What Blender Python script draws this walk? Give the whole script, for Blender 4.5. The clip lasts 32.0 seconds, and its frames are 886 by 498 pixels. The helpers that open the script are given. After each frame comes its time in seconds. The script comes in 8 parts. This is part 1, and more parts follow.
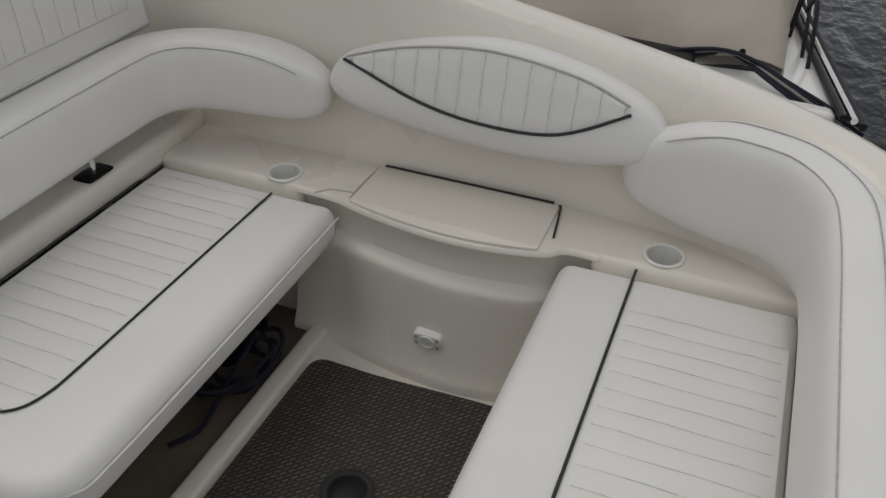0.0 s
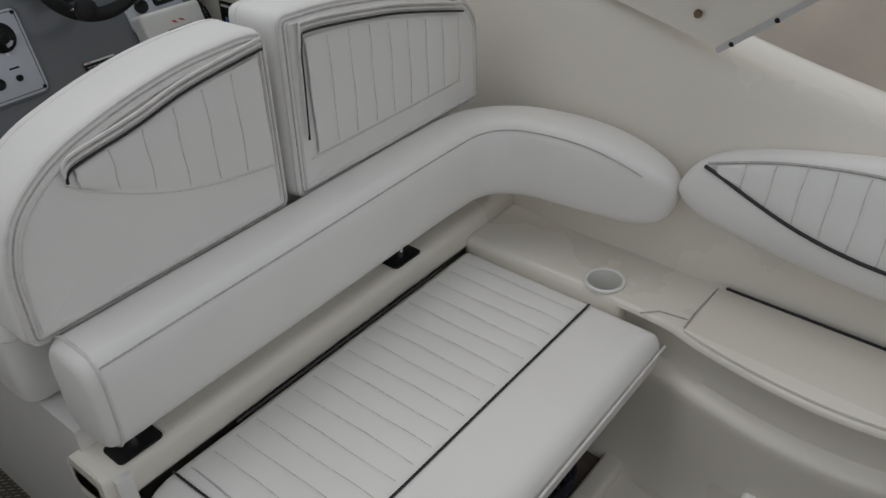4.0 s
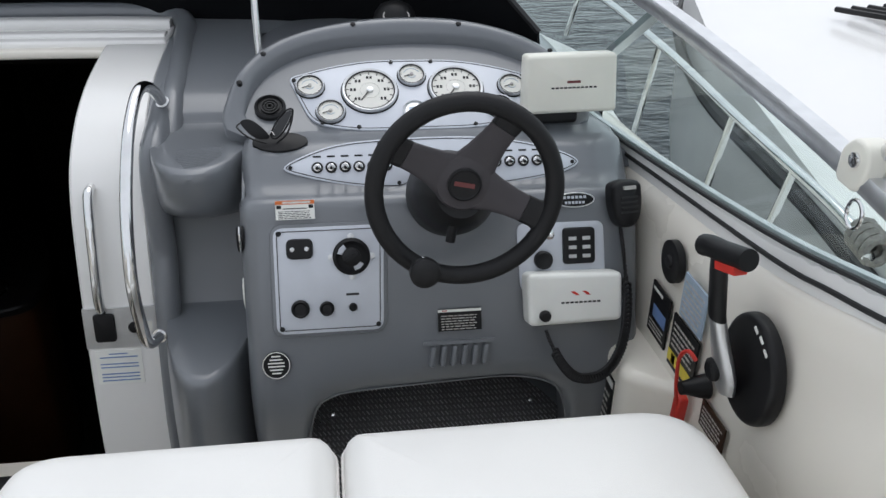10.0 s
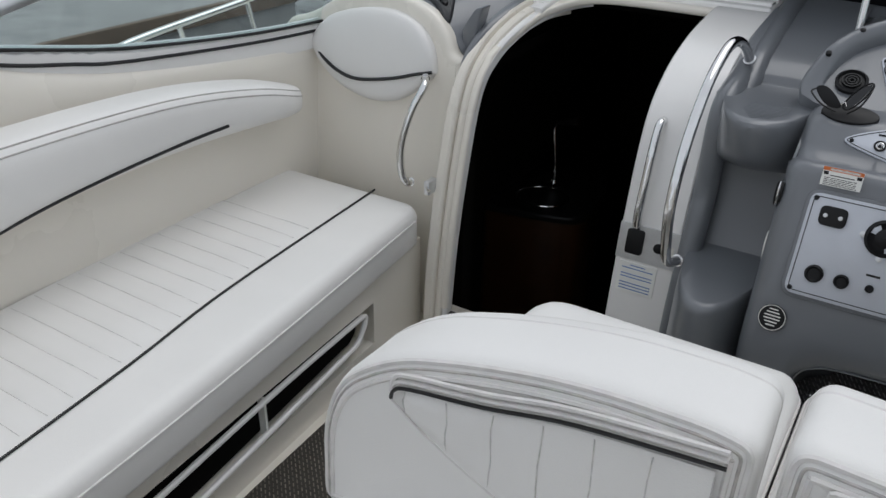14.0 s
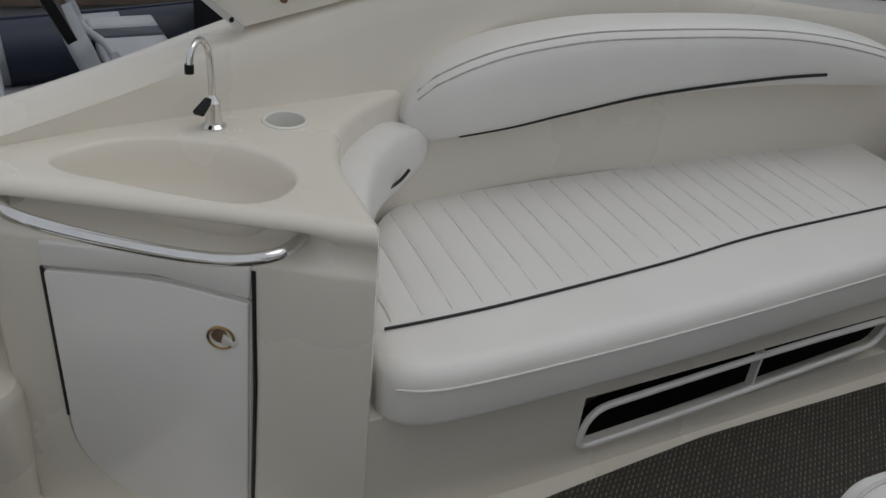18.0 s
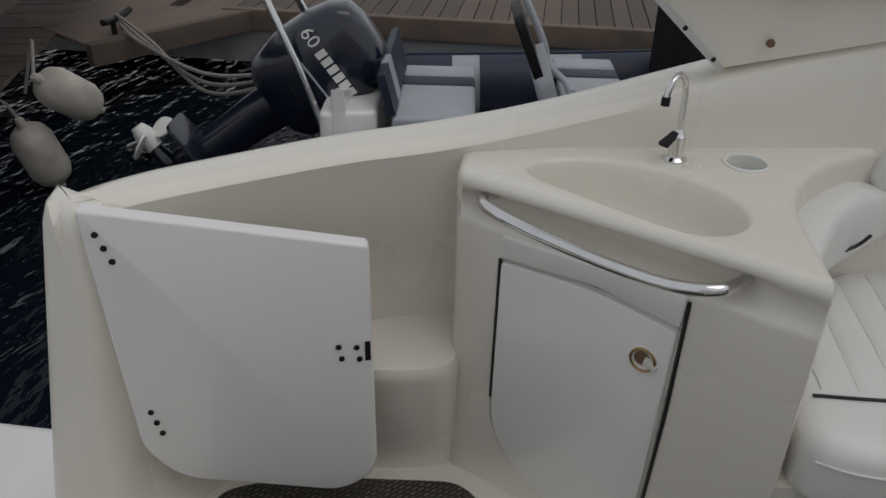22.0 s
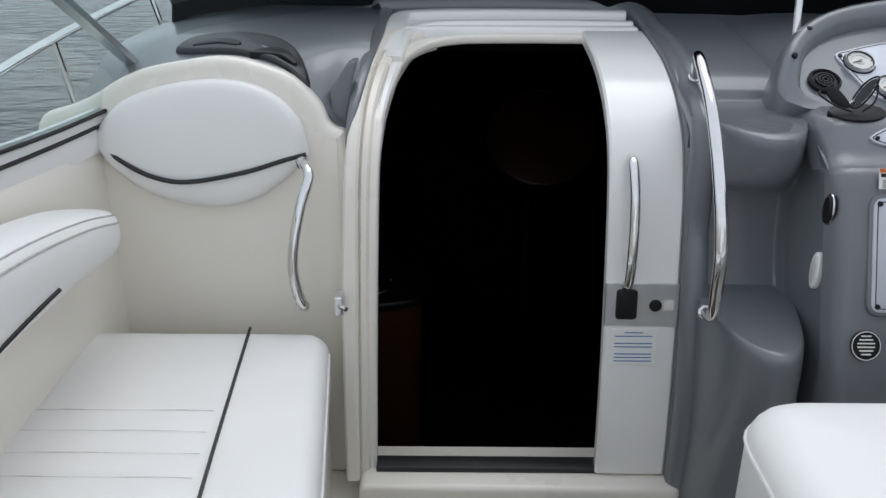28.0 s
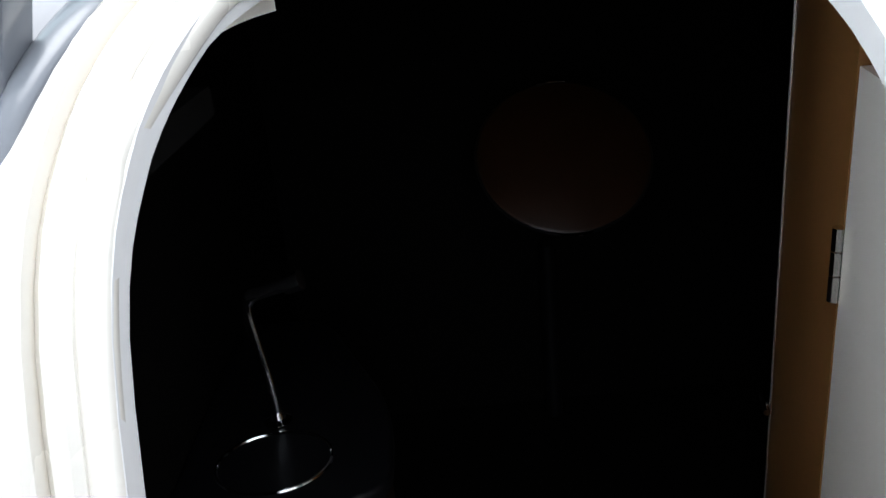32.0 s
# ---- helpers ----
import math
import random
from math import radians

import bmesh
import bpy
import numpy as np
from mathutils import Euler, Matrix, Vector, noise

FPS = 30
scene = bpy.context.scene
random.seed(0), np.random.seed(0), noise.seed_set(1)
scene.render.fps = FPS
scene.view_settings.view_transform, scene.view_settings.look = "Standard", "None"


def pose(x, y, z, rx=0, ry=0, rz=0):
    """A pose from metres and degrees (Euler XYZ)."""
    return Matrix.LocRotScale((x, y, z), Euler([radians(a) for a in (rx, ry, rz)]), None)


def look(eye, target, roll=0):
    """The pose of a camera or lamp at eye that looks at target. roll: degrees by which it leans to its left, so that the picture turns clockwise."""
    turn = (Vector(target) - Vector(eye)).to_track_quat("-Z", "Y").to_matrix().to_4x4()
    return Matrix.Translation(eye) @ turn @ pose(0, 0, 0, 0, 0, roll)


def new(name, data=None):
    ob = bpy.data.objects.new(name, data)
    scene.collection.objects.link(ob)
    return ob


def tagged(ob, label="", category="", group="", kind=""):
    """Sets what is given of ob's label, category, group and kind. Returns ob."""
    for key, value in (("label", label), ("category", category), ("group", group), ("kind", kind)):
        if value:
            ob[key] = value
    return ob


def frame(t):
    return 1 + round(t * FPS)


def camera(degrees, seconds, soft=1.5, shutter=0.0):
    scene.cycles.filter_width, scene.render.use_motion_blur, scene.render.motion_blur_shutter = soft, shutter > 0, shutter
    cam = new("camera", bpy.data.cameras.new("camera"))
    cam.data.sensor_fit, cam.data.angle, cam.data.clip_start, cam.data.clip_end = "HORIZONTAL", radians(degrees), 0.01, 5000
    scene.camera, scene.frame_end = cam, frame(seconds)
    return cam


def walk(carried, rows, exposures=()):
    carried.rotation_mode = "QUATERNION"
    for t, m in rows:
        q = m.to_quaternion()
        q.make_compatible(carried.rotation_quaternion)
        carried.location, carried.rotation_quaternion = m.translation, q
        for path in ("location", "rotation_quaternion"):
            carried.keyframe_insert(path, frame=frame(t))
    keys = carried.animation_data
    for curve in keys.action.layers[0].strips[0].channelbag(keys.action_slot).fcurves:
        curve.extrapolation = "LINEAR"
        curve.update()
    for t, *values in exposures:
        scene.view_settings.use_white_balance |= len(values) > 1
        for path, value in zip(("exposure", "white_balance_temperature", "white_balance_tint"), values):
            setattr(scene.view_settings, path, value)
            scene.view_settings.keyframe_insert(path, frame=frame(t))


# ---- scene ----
cam = camera(56.7, 32.0)
PATH = [
    (0, (-0.52, -0.435, 1.526), (0.985, 0.175, 0.359), 0.5),
    (0.5, (-0.499, -0.47, 1.528), (1.01, 0.115, 0.353), 0.5),
    (1, (-0.471, -0.478, 1.523), (1.033, 0.116, 0.347), 0.2),
    (1.5, (-0.454, -0.438, 1.526), (1.038, 0.187, 0.35), -0.2),
    (2, (-0.441, -0.375, 1.522), (1.023, 0.338, 0.361), -0.6),
    (2.5, (-0.421, -0.292, 1.539), (1.001, 0.499, 0.377), -1.0),
    (3, (-0.388, -0.177, 1.553), (0.99, 0.679, 0.383), -0.6),
    (3.5, (-0.376, -0.081, 1.551), (0.969, 0.846, 0.397), -0.4),
    (4, (-0.333, -0.02, 1.556), (0.937, 1.031, 0.422), -1.7),
    (4.5, (-0.288, 0.065, 1.569), (0.927, 1.198, 0.455), -2.2),
    (6.5, (-0.073, 0.368, 1.595), (1.026, 1.758, 0.669), -0.3),
    (7, (0.043, 0.42, 1.596), (1.044, 1.892, 0.686), -0.3),
    (7.5, (0.155, 0.467, 1.582), (1.048, 2.026, 0.704), -0.3),
    (8, (0.235, 0.539, 1.585), (1.027, 2.167, 0.734), 0.7),
    (8.5, (0.318, 0.593, 1.608), (0.988, 2.273, 0.754), 1.1),
    (9, (0.402, 0.63, 1.618), (0.934, 2.351, 0.751), 1.2),
    (9.5, (0.476, 0.657, 1.628), (0.874, 2.401, 0.735), 1.2),
    (10, (0.55, 0.675, 1.64), (0.81, 2.432, 0.719), 1.1),
    (10.5, (0.616, 0.679, 1.638), (0.74, 2.443, 0.704), 0.6),
    (11, (0.663, 0.674, 1.637), (0.639, 2.438, 0.693), -0.0),
    (11.5, (0.681, 0.663, 1.631), (0.517, 2.419, 0.689), -0.5),
    (12, (0.667, 0.642, 1.611), (0.359, 2.387, 0.684), -0.8),
    (12.5, (0.658, 0.614, 1.616), (0.192, 2.32, 0.683), -1.3),
    (13, (0.65, 0.584, 1.611), (0.002, 2.228, 0.674), -1.4),
    (13.5, (0.631, 0.519, 1.611), (-0.161, 2.095, 0.668), -0.6),
    (14, (0.603, 0.433, 1.598), (-0.323, 1.931, 0.652), 1.1),
    (14.5, (0.6, 0.386, 1.583), (-0.452, 1.79, 0.624), 2.0),
    (15, (0.593, 0.349, 1.568), (-0.575, 1.642, 0.586), 2.7),
    (15.5, (0.58, 0.324, 1.546), (-0.673, 1.515, 0.541), 3.2),
    (17.5, (0.482, 0.202, 1.457), (-1.001, 1.027, 0.398), 5.7),
    (18, (0.474, 0.185, 1.455), (-1.07, 0.903, 0.405), 6.1),
    (18.5, (0.481, 0.176, 1.446), (-1.126, 0.784, 0.421), 6.2),
    (19, (0.487, 0.162, 1.435), (-1.174, 0.646, 0.431), 6.1),
    (19.5, (0.5, 0.158, 1.423), (-1.208, 0.501, 0.44), 5.3),
    (20, (0.506, 0.146, 1.423), (-1.227, 0.342, 0.443), 4.4),
    (20.5, (0.514, 0.139, 1.426), (-1.228, 0.19, 0.444), 3.4),
    (21, (0.533, 0.115, 1.433), (-1.206, 0.033, 0.449), 2.3),
    (21.5, (0.538, 0.095, 1.435), (-1.193, -0.063, 0.446), 1.8),
    (22, (0.522, 0.106, 1.434), (-1.199, -0.108, 0.437), 1.3),
    (22.5, (0.514, 0.086, 1.445), (-1.209, -0.073, 0.442), 1.7),
    (23, (0.477, 0.072, 1.457), (-1.249, 0.041, 0.447), 2.4),
    (23.5, (0.397, 0.084, 1.456), (-1.322, 0.215, 0.441), 2.7),
    (24, (0.263, 0.111, 1.465), (-1.403, 0.477, 0.419), 2.3),
    (24.5, (0.13, 0.168, 1.492), (-1.444, 0.774, 0.416), -0.2),
    (25, (-0.032, 0.201, 1.521), (-1.401, 1.16, 0.423), 1.9),
    (25.5, (-0.047, 0.289, 1.501), (-1.302, 1.462, 0.478), -0.3),
    (26, (-0.207, 0.387, 1.494), (-1.166, 1.836, 0.505), -0.3),
    (26.5, (-0.3, 0.451, 1.502), (-0.976, 2.088, 0.573), -0.7),
    (28.5, (-0.459, 0.909, 1.387), (-0.367, 2.749, 0.609), 0.2),
    (29, (-0.463, 1.145, 1.375), (-0.333, 2.978, 0.585), -0.4),
    (29.5, (-0.466, 1.349, 1.371), (-0.298, 3.188, 0.603), -0.7),
    (30, (-0.469, 1.538, 1.332), (-0.264, 3.351, 0.512), -0.6),
    (30.5, (-0.441, 1.699, 1.286), (-0.273, 3.486, 0.404), -1.8),
    (31, (-0.403, 1.861, 1.235), (-0.319, 3.62, 0.288), -2.9),
    (31.5, (-0.392, 1.966, 1.161), (-0.334, 3.766, 0.293), -3.8),
    (32, (-0.383, 2.091, 1.052), (-0.388, 3.953, 0.322), -5.7),
]
walk(cam, [(t, look(eye, target, roll)) for t, eye, target, roll in PATH],
     exposures=[(0, -0.46, 6650, 10), (4.5, -0.5, 6430, 10), (7, -0.36, 6200, 10), (9, 0.23, 6230, 10), (11.5, 0.47, 6200, 10), (13, 0.35, 6240, 10),
                (15, -0.33, 6300, 10), (17.5, -0.6, 6450, 10), (23, -0.62, 6450, 10), (26, -0.75, 6350, 10), (28.5, 0.62, 6050, 10), (30, 1.02, 6000, 10), (32, 1.6, 6000, 10)])

# ---- sky and sun: bright overcast ----
world = bpy.data.worlds.new("overcast_sky")
scene.world = world
world.use_nodes = True
wn, wl = world.node_tree.nodes, world.node_tree.links
sky = wn.new("ShaderNodeTexSky")
sky.sky_type, sky.sun_disc = "NISHITA", False
sky.sun_elevation, sky.sun_rotation, sky.dust_density, sky.air_density = radians(62), radians(20), 3.0, 0.8
hsv = wn.new("ShaderNodeHueSaturation")
hsv.inputs["Saturation"].default_value = 0.25
wl.new(sky.outputs[0], hsv.inputs["Color"])
haze = wn.new("ShaderNodeMix")
haze.data_type = "RGBA"
haze.inputs["Factor"].default_value = 0.75
haze.inputs["B"].default_value = (6.6, 6.8, 7.1, 1)
wl.new(hsv.outputs[0], haze.inputs["A"])
wl.new(haze.outputs["Result"], wn["Background"].inputs["Color"])
wn["Background"].inputs["Strength"].default_value = 0.12
sun = new("sun", bpy.data.lights.new("sun", "SUN"))
sun.data.energy, sun.data.angle, sun.data.color = 0.5, radians(40), (1.0, 0.96, 0.9)
sun.matrix_world = look((1.0, 3.5, 8), (0, 0.5, 0))


# ---- materials ----
def material(name, color, rough=0.5, metal=0.0, vary=0.06, scale=8.0, bump=0.0, bump_scale=60.0, coat=0.0, second=None, spec=0.5):
    """A surface with slow stains, fine grain and relief."""
    m = bpy.data.materials.new(name)
    m.use_nodes = True
    n, l = m.node_tree.nodes, m.node_tree.links
    b = n["Principled BSDF"]
    tc = n.new("ShaderNodeTexCoord")
    big, small = n.new("ShaderNodeTexNoise"), n.new("ShaderNodeTexNoise")
    big.inputs["Scale"].default_value, big.inputs["Detail"].default_value = scale, 6
    small.inputs["Scale"].default_value, small.inputs["Detail"].default_value = bump_scale, 4
    for t in (big, small):
        l.new(tc.outputs["Object"], t.inputs["Vector"])
    ramp = n.new("ShaderNodeValToRGB")
    lo = second or [c * (1 - vary) for c in color]
    hi = color if second else [min(1, c * (1 + vary)) for c in color]
    ramp.color_ramp.elements[0].position, ramp.color_ramp.elements[1].position = 0.3, 0.7
    ramp.color_ramp.elements[0].color, ramp.color_ramp.elements[1].color = (*lo, 1), (*hi, 1)
    mix = n.new("ShaderNodeMix")
    mix.data_type, mix.blend_type = "RGBA", "MULTIPLY"
    mix.inputs["Factor"].default_value = min(1.0, vary)
    l.new(big.outputs["Fac"], ramp.inputs["Fac"])
    l.new(ramp.outputs["Color"], mix.inputs["A"])
    l.new(small.outputs["Color"], mix.inputs["B"])
    l.new(mix.outputs["Result"], b.inputs["Base Color"])
    rr = n.new("ShaderNodeMapRange")
    rr.inputs["To Min"].default_value, rr.inputs["To Max"].default_value = max(0.02, rough * 0.8), min(1, rough * 1.2)
    l.new(big.outputs["Fac"], rr.inputs["Value"])
    l.new(rr.outputs["Result"], b.inputs["Roughness"])
    b.inputs["Metallic"].default_value, b.inputs["Coat Weight"].default_value = metal, coat
    b.inputs["Coat Roughness"].default_value, b.inputs["Specular IOR Level"].default_value = 0.08, spec
    if bump:
        bp = n.new("ShaderNodeBump")
        bp.inputs["Strength"].default_value, bp.inputs["Distance"].default_value = bump, 0.002
        l.new(small.outputs["Fac"], bp.inputs["Height"])
        l.new(bp.outputs["Normal"], b.inputs["Normal"])
    return m


GEL = material("cream_gelcoat", (0.80, 0.76, 0.68), 0.28, vary=0.018, scale=1.2, bump=0.02, bump_scale=25, coat=0.25)
GELW = material("white_gelcoat", (0.82, 0.81, 0.79), 0.22, vary=0.015, scale=2, bump=0.01, bump_scale=20, coat=0.3)
VINYL = material("white_vinyl", (0.81, 0.80, 0.777), 0.40, vary=0.025, scale=4, bump=0.25, bump_scale=420)
PIPE = material("white_piping", (0.72, 0.70, 0.68), 0.45, vary=0.08, scale=40)
DARK = material("black_piping", (0.015, 0.015, 0.016), 0.45, vary=0.2, scale=40)
STITCH = material("pale_stitching", (0.64, 0.625, 0.60), 0.6, vary=0.2, scale=90)
SEAM = material("grey_stitching", (0.50, 0.48, 0.455), 0.6, vary=0.2, scale=90)
GREY = material("grey_helm_moulding", (0.155, 0.165, 0.18), 0.3, vary=0.03, scale=2, bump=0.03, bump_scale=260, coat=0.4)
SILVER = material("silver_panel", (0.58, 0.605, 0.66), 0.4, metal=0.15, vary=0.04, scale=12, bump=0.05, bump_scale=300)
CHROME = material("polished_stainless", (0.75, 0.75, 0.75), 0.09, metal=1.0, vary=0.05, scale=20)
ALU = material("brushed_aluminium", (0.68, 0.69, 0.70), 0.3, metal=0.85, vary=0.06, scale=30, bump=0.04, bump_scale=200)
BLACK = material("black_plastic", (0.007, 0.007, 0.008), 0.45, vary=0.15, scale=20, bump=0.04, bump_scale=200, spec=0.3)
LEATHER = material("black_leather", (0.009, 0.009, 0.010), 0.5, vary=0.12, scale=30, bump=0.3, bump_scale=350, spec=0.3)
SPOKE = material("dark_spoke_vinyl", (0.056, 0.051, 0.055), 0.55, vary=0.05, scale=20, bump=0.2, bump_scale=400, spec=0.3)
MAROON = material("maroon_print", (0.14, 0.03, 0.03), 0.4, vary=0.1, scale=60)
VENTG = material("dark_grey_plastic", (0.022, 0.023, 0.026), 0.4, vary=0.12, scale=20, bump=0.03, bump_scale=200)
RUBBER = material("black_rubber", (0.012, 0.012, 0.013), 0.6, vary=0.2, scale=20)
WHITEP = material("white_plastic", (0.82, 0.82, 0.78), 0.35, vary=0.03, scale=10)
CREAMP = material("cream_plastic", (0.80, 0.785, 0.70), 0.35, vary=0.03, scale=10)
DIAL = material("dial_face", (0.72, 0.71, 0.66), 0.5, vary=0.05, scale=30)
RED = material("red_plastic", (0.55, 0.03, 0.02), 0.4, vary=0.1, scale=30)
ORANGE = material("orange_print", (0.65, 0.16, 0.03), 0.5, vary=0.1, scale=30)
YELLOW = material("yellow_print", (0.72, 0.58, 0.05), 0.5, vary=0.1, scale=30)
BLUEP = material("blue_print", (0.16, 0.26, 0.50), 0.5, vary=0.1, scale=30)
GREYP = material("pale_blue_label", (0.33, 0.42, 0.52), 0.4, vary=0.1, scale=30)
STEEL = material("dull_steel", (0.42, 0.42, 0.42), 0.25, metal=1.0, vary=0.1, scale=20)
# Worktop colour taken almost to black to carry the unlit cabin's shade.
SHADETOP = material("shade_dark_worktop", (0.006, 0.006, 0.007), 0.3, vary=0.2, scale=20, spec=0.2)
# Cabin shade put into the colour; also used for the locker slot's inside.
INSHADE = material("shade_dark_interior", (0.006, 0.0055, 0.005), 0.9, vary=0.2, scale=4, spec=0.05)
# Shaded copy of the cherry wood: cabin gloom darkens the colour itself.
WOOD = material("shade_dark_cherry", (0.045, 0.017, 0.006), 0.4, vary=0.25, scale=6, second=(0.028, 0.010, 0.003), coat=0.1, spec=0.3)
# Lit copy of the same cherry, lightened for the door that daylight reaches.
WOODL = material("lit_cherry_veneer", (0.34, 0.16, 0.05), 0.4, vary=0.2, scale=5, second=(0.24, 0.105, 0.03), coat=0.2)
CANVAS = material("tan_canvas", (0.47, 0.42, 0.36), 0.85, vary=0.12, scale=3, bump=0.5, bump_scale=300)
BLACKCV = material("black_canvas", (0.005, 0.0055, 0.007), 0.9, vary=0.2, scale=5, bump=0.3, bump_scale=200, spec=0.15)
TAN = material("tan_vinyl", (0.40, 0.28, 0.17), 0.6, vary=0.12, scale=3, bump=0.2, bump_scale=200)
SHADEBOARD = material("shade_brown_board", (0.15, 0.12, 0.095), 0.6, vary=0.25, scale=7, bump=0.2, bump_scale=120)
BRASS = material("aged_brass", (0.38, 0.25, 0.10), 0.35, metal=1.0, vary=0.2, scale=40)
HATCH = material("dark_acrylic", (0.02, 0.022, 0.025), 0.12, vary=0.2, scale=4)
BROWN = material("brown_cover", (0.17, 0.105, 0.06), 0.7, vary=0.15, scale=3, bump=0.2, bump_scale=200)
RIBG = material("grey_tube_fabric", (0.40, 0.42, 0.45), 0.55, vary=0.08, scale=6, bump=0.1, bump_scale=200)
NAVY = material("navy_fabric", (0.018, 0.024, 0.05), 0.5, vary=0.15, scale=8)
ROPE = material("grey_rope", (0.30, 0.28, 0.26), 0.9, vary=0.3, scale=120, bump=0.6, bump_scale=300)
ROPEB = material("dark_blue_rope", (0.008, 0.011, 0.024), 0.8, vary=0.3, scale=120, bump=0.6, bump_scale=300)
DOCK = material("weathered_decking", (0.20, 0.155, 0.12), 0.75, vary=0.25, scale=5, second=(0.13, 0.10, 0.08), bump=0.5, bump_scale=80)
CONC = material("grey_dock_edge", (0.33, 0.33, 0.33), 0.8, vary=0.15, scale=4, bump=0.4, bump_scale=60)


def carpet_material(name, light, dark, cell):
    """Basket-woven marine matting: small raised loops in rows."""
    m = material(name, light, 0.85, vary=0.2, scale=9)
    n, l = m.node_tree.nodes, m.node_tree.links
    b = n["Principled BSDF"]
    tc, mp = n.new("ShaderNodeTexCoord"), n.new("ShaderNodeMapping")
    mp.inputs["Rotation"].default_value = (0, 0, radians(45))
    br = n.new("ShaderNodeTexBrick")
    br.inputs["Scale"].default_value, br.inputs["Mortar Size"].default_value, br.inputs["Mortar Smooth"].default_value = 1 / cell, 0.22, 0.35
    br.inputs["Brick Width"].default_value, br.inputs["Row Height"].default_value = 1.0, 0.5
    br.inputs["Color1"].default_value, br.inputs["Color2"].default_value = (*light, 1), (*[c * 0.34 for c in light], 1)
    br.inputs["Mortar"].default_value = (*dark, 1)
    l.new(tc.outputs["Object"], mp.inputs["Vector"])
    l.new(mp.outputs["Vector"], br.inputs["Vector"])
    old = b.inputs["Base Color"].links[0].from_socket
    mix = n.new("ShaderNodeMix")
    mix.data_type = "RGBA"
    mix.inputs["Factor"].default_value = 0.85
    l.new(old, mix.inputs["A"])
    l.new(br.outputs["Color"], mix.inputs["B"])
    l.new(mix.outputs["Result"], b.inputs["Base Color"])
    bp = n.new("ShaderNodeBump")
    bp.inputs["Strength"].default_value, bp.inputs["Distance"].default_value = 0.9, 0.004
    bp.invert = True
    l.new(br.outputs["Fac"], bp.inputs["Height"])
    l.new(bp.outputs["Normal"], b.inputs["Normal"])
    return m


CARPET = carpet_material("woven_matting", (0.27, 0.245, 0.20), (0.008, 0.007, 0.006), 0.021)
CARPETG = carpet_material("grey_woven_matting", (0.46, 0.465, 0.48), (0.02, 0.021, 0.024), 0.016)


def glass_material(name, tint, rough=0.02):
    m = bpy.data.materials.new(name)
    m.use_nodes = True
    n, l = m.node_tree.nodes, m.node_tree.links
    n.remove(n["Principled BSDF"])
    out = n["Material Output"]
    tr, gl, mx, fr = n.new("ShaderNodeBsdfTransparent"), n.new("ShaderNodeBsdfGlossy"), n.new("ShaderNodeMixShader"), n.new("ShaderNodeLayerWeight")
    tr.inputs["Color"].default_value = (*tint, 1)
    gl.inputs["Roughness"].default_value = rough
    fr.inputs["Blend"].default_value = 0.12
    gain = n.new("ShaderNodeMath")
    gain.operation = "MULTIPLY"
    gain.inputs[1].default_value = 0.5
    l.new(fr.outputs["Facing"], gain.inputs[0])
    l.new(gain.outputs[0], mx.inputs["Fac"])
    l.new(tr.outputs[0], mx.inputs[1])
    l.new(gl.outputs[0], mx.inputs[2])
    l.new(mx.outputs[0], out.inputs["Surface"])
    return m


GLASS = glass_material("tinted_glass", (0.90, 0.955, 0.945))


def water_material():
    m = bpy.data.materials.new("harbour_water")
    m.use_nodes = True
    n, l = m.node_tree.nodes, m.node_tree.links
    b = n["Principled BSDF"]
    b.inputs["Base Color"].default_value, b.inputs["Roughness"].default_value, b.inputs["IOR"].default_value = (0.004, 0.007, 0.012, 1), 0.05, 1.33
    b.inputs["Specular IOR Level"].default_value = 0.34
    tc, mp = n.new("ShaderNodeTexCoord"), n.new("ShaderNodeMapping")
    mp.inputs["Scale"].default_value = (1.0, 1.9, 1.0)
    l.new(tc.outputs["Object"], mp.inputs["Vector"])
    a, c = n.new("ShaderNodeTexNoise"), n.new("ShaderNodeTexNoise")
    a.inputs["Scale"].default_value, a.inputs["Detail"].default_value, a.inputs["Distortion"].default_value = 1.6, 3, 0.6
    c.inputs["Scale"].default_value, c.inputs["Detail"].default_value = 6.0, 3
    add = n.new("ShaderNodeMath")
    add.operation = "MULTIPLY_ADD"
    add.inputs[1].default_value = 0.3
    for t in (a, c):
        l.new(mp.outputs["Vector"], t.inputs["Vector"])
    l.new(c.outputs["Fac"], add.inputs[0])
    l.new(a.outputs["Fac"], add.inputs[2])
    bp = n.new("ShaderNodeBump")
    bp.inputs["Strength"].default_value, bp.inputs["Distance"].default_value = 1.0, 0.075
    l.new(add.outputs[0], bp.inputs["Height"])
    l.new(bp.outputs["Normal"], b.inputs["Normal"])
    return m


WATER = water_material()


# ---- mesh helpers ----
def part(name, bm, mat, parent=None, label="", smooth=True, angle=38):
    """Links a bmesh as one mesh object under a thing, a part, or alone."""
    bmesh.ops.recalc_face_normals(bm, faces=bm.faces)
    me = bpy.data.meshes.new(name)
    bm.to_mesh(me)
    bm.free()
    if smooth:
        me.shade_smooth()
        me.set_sharp_from_angle(angle=radians(angle))
    me.materials.append(mat)
    ob = new(name, me)
    if parent is not None:
        ob.parent = parent
        ob.matrix_parent_inverse = Matrix.Translation(-base_of(parent))
    if label:
        tagged(ob, label)
    return ob


def base_of(ob):
    return Vector(ob.location) if ob.type == "EMPTY" else Vector((0, 0, 0))


def thing(name, at, label, category, group="", kind=""):
    """An Empty at a thing's base; parts are given in world places."""
    e = new(name)
    e.location = at
    e.empty_display_size = 0.05
    return tagged(e, label, category, group, kind)


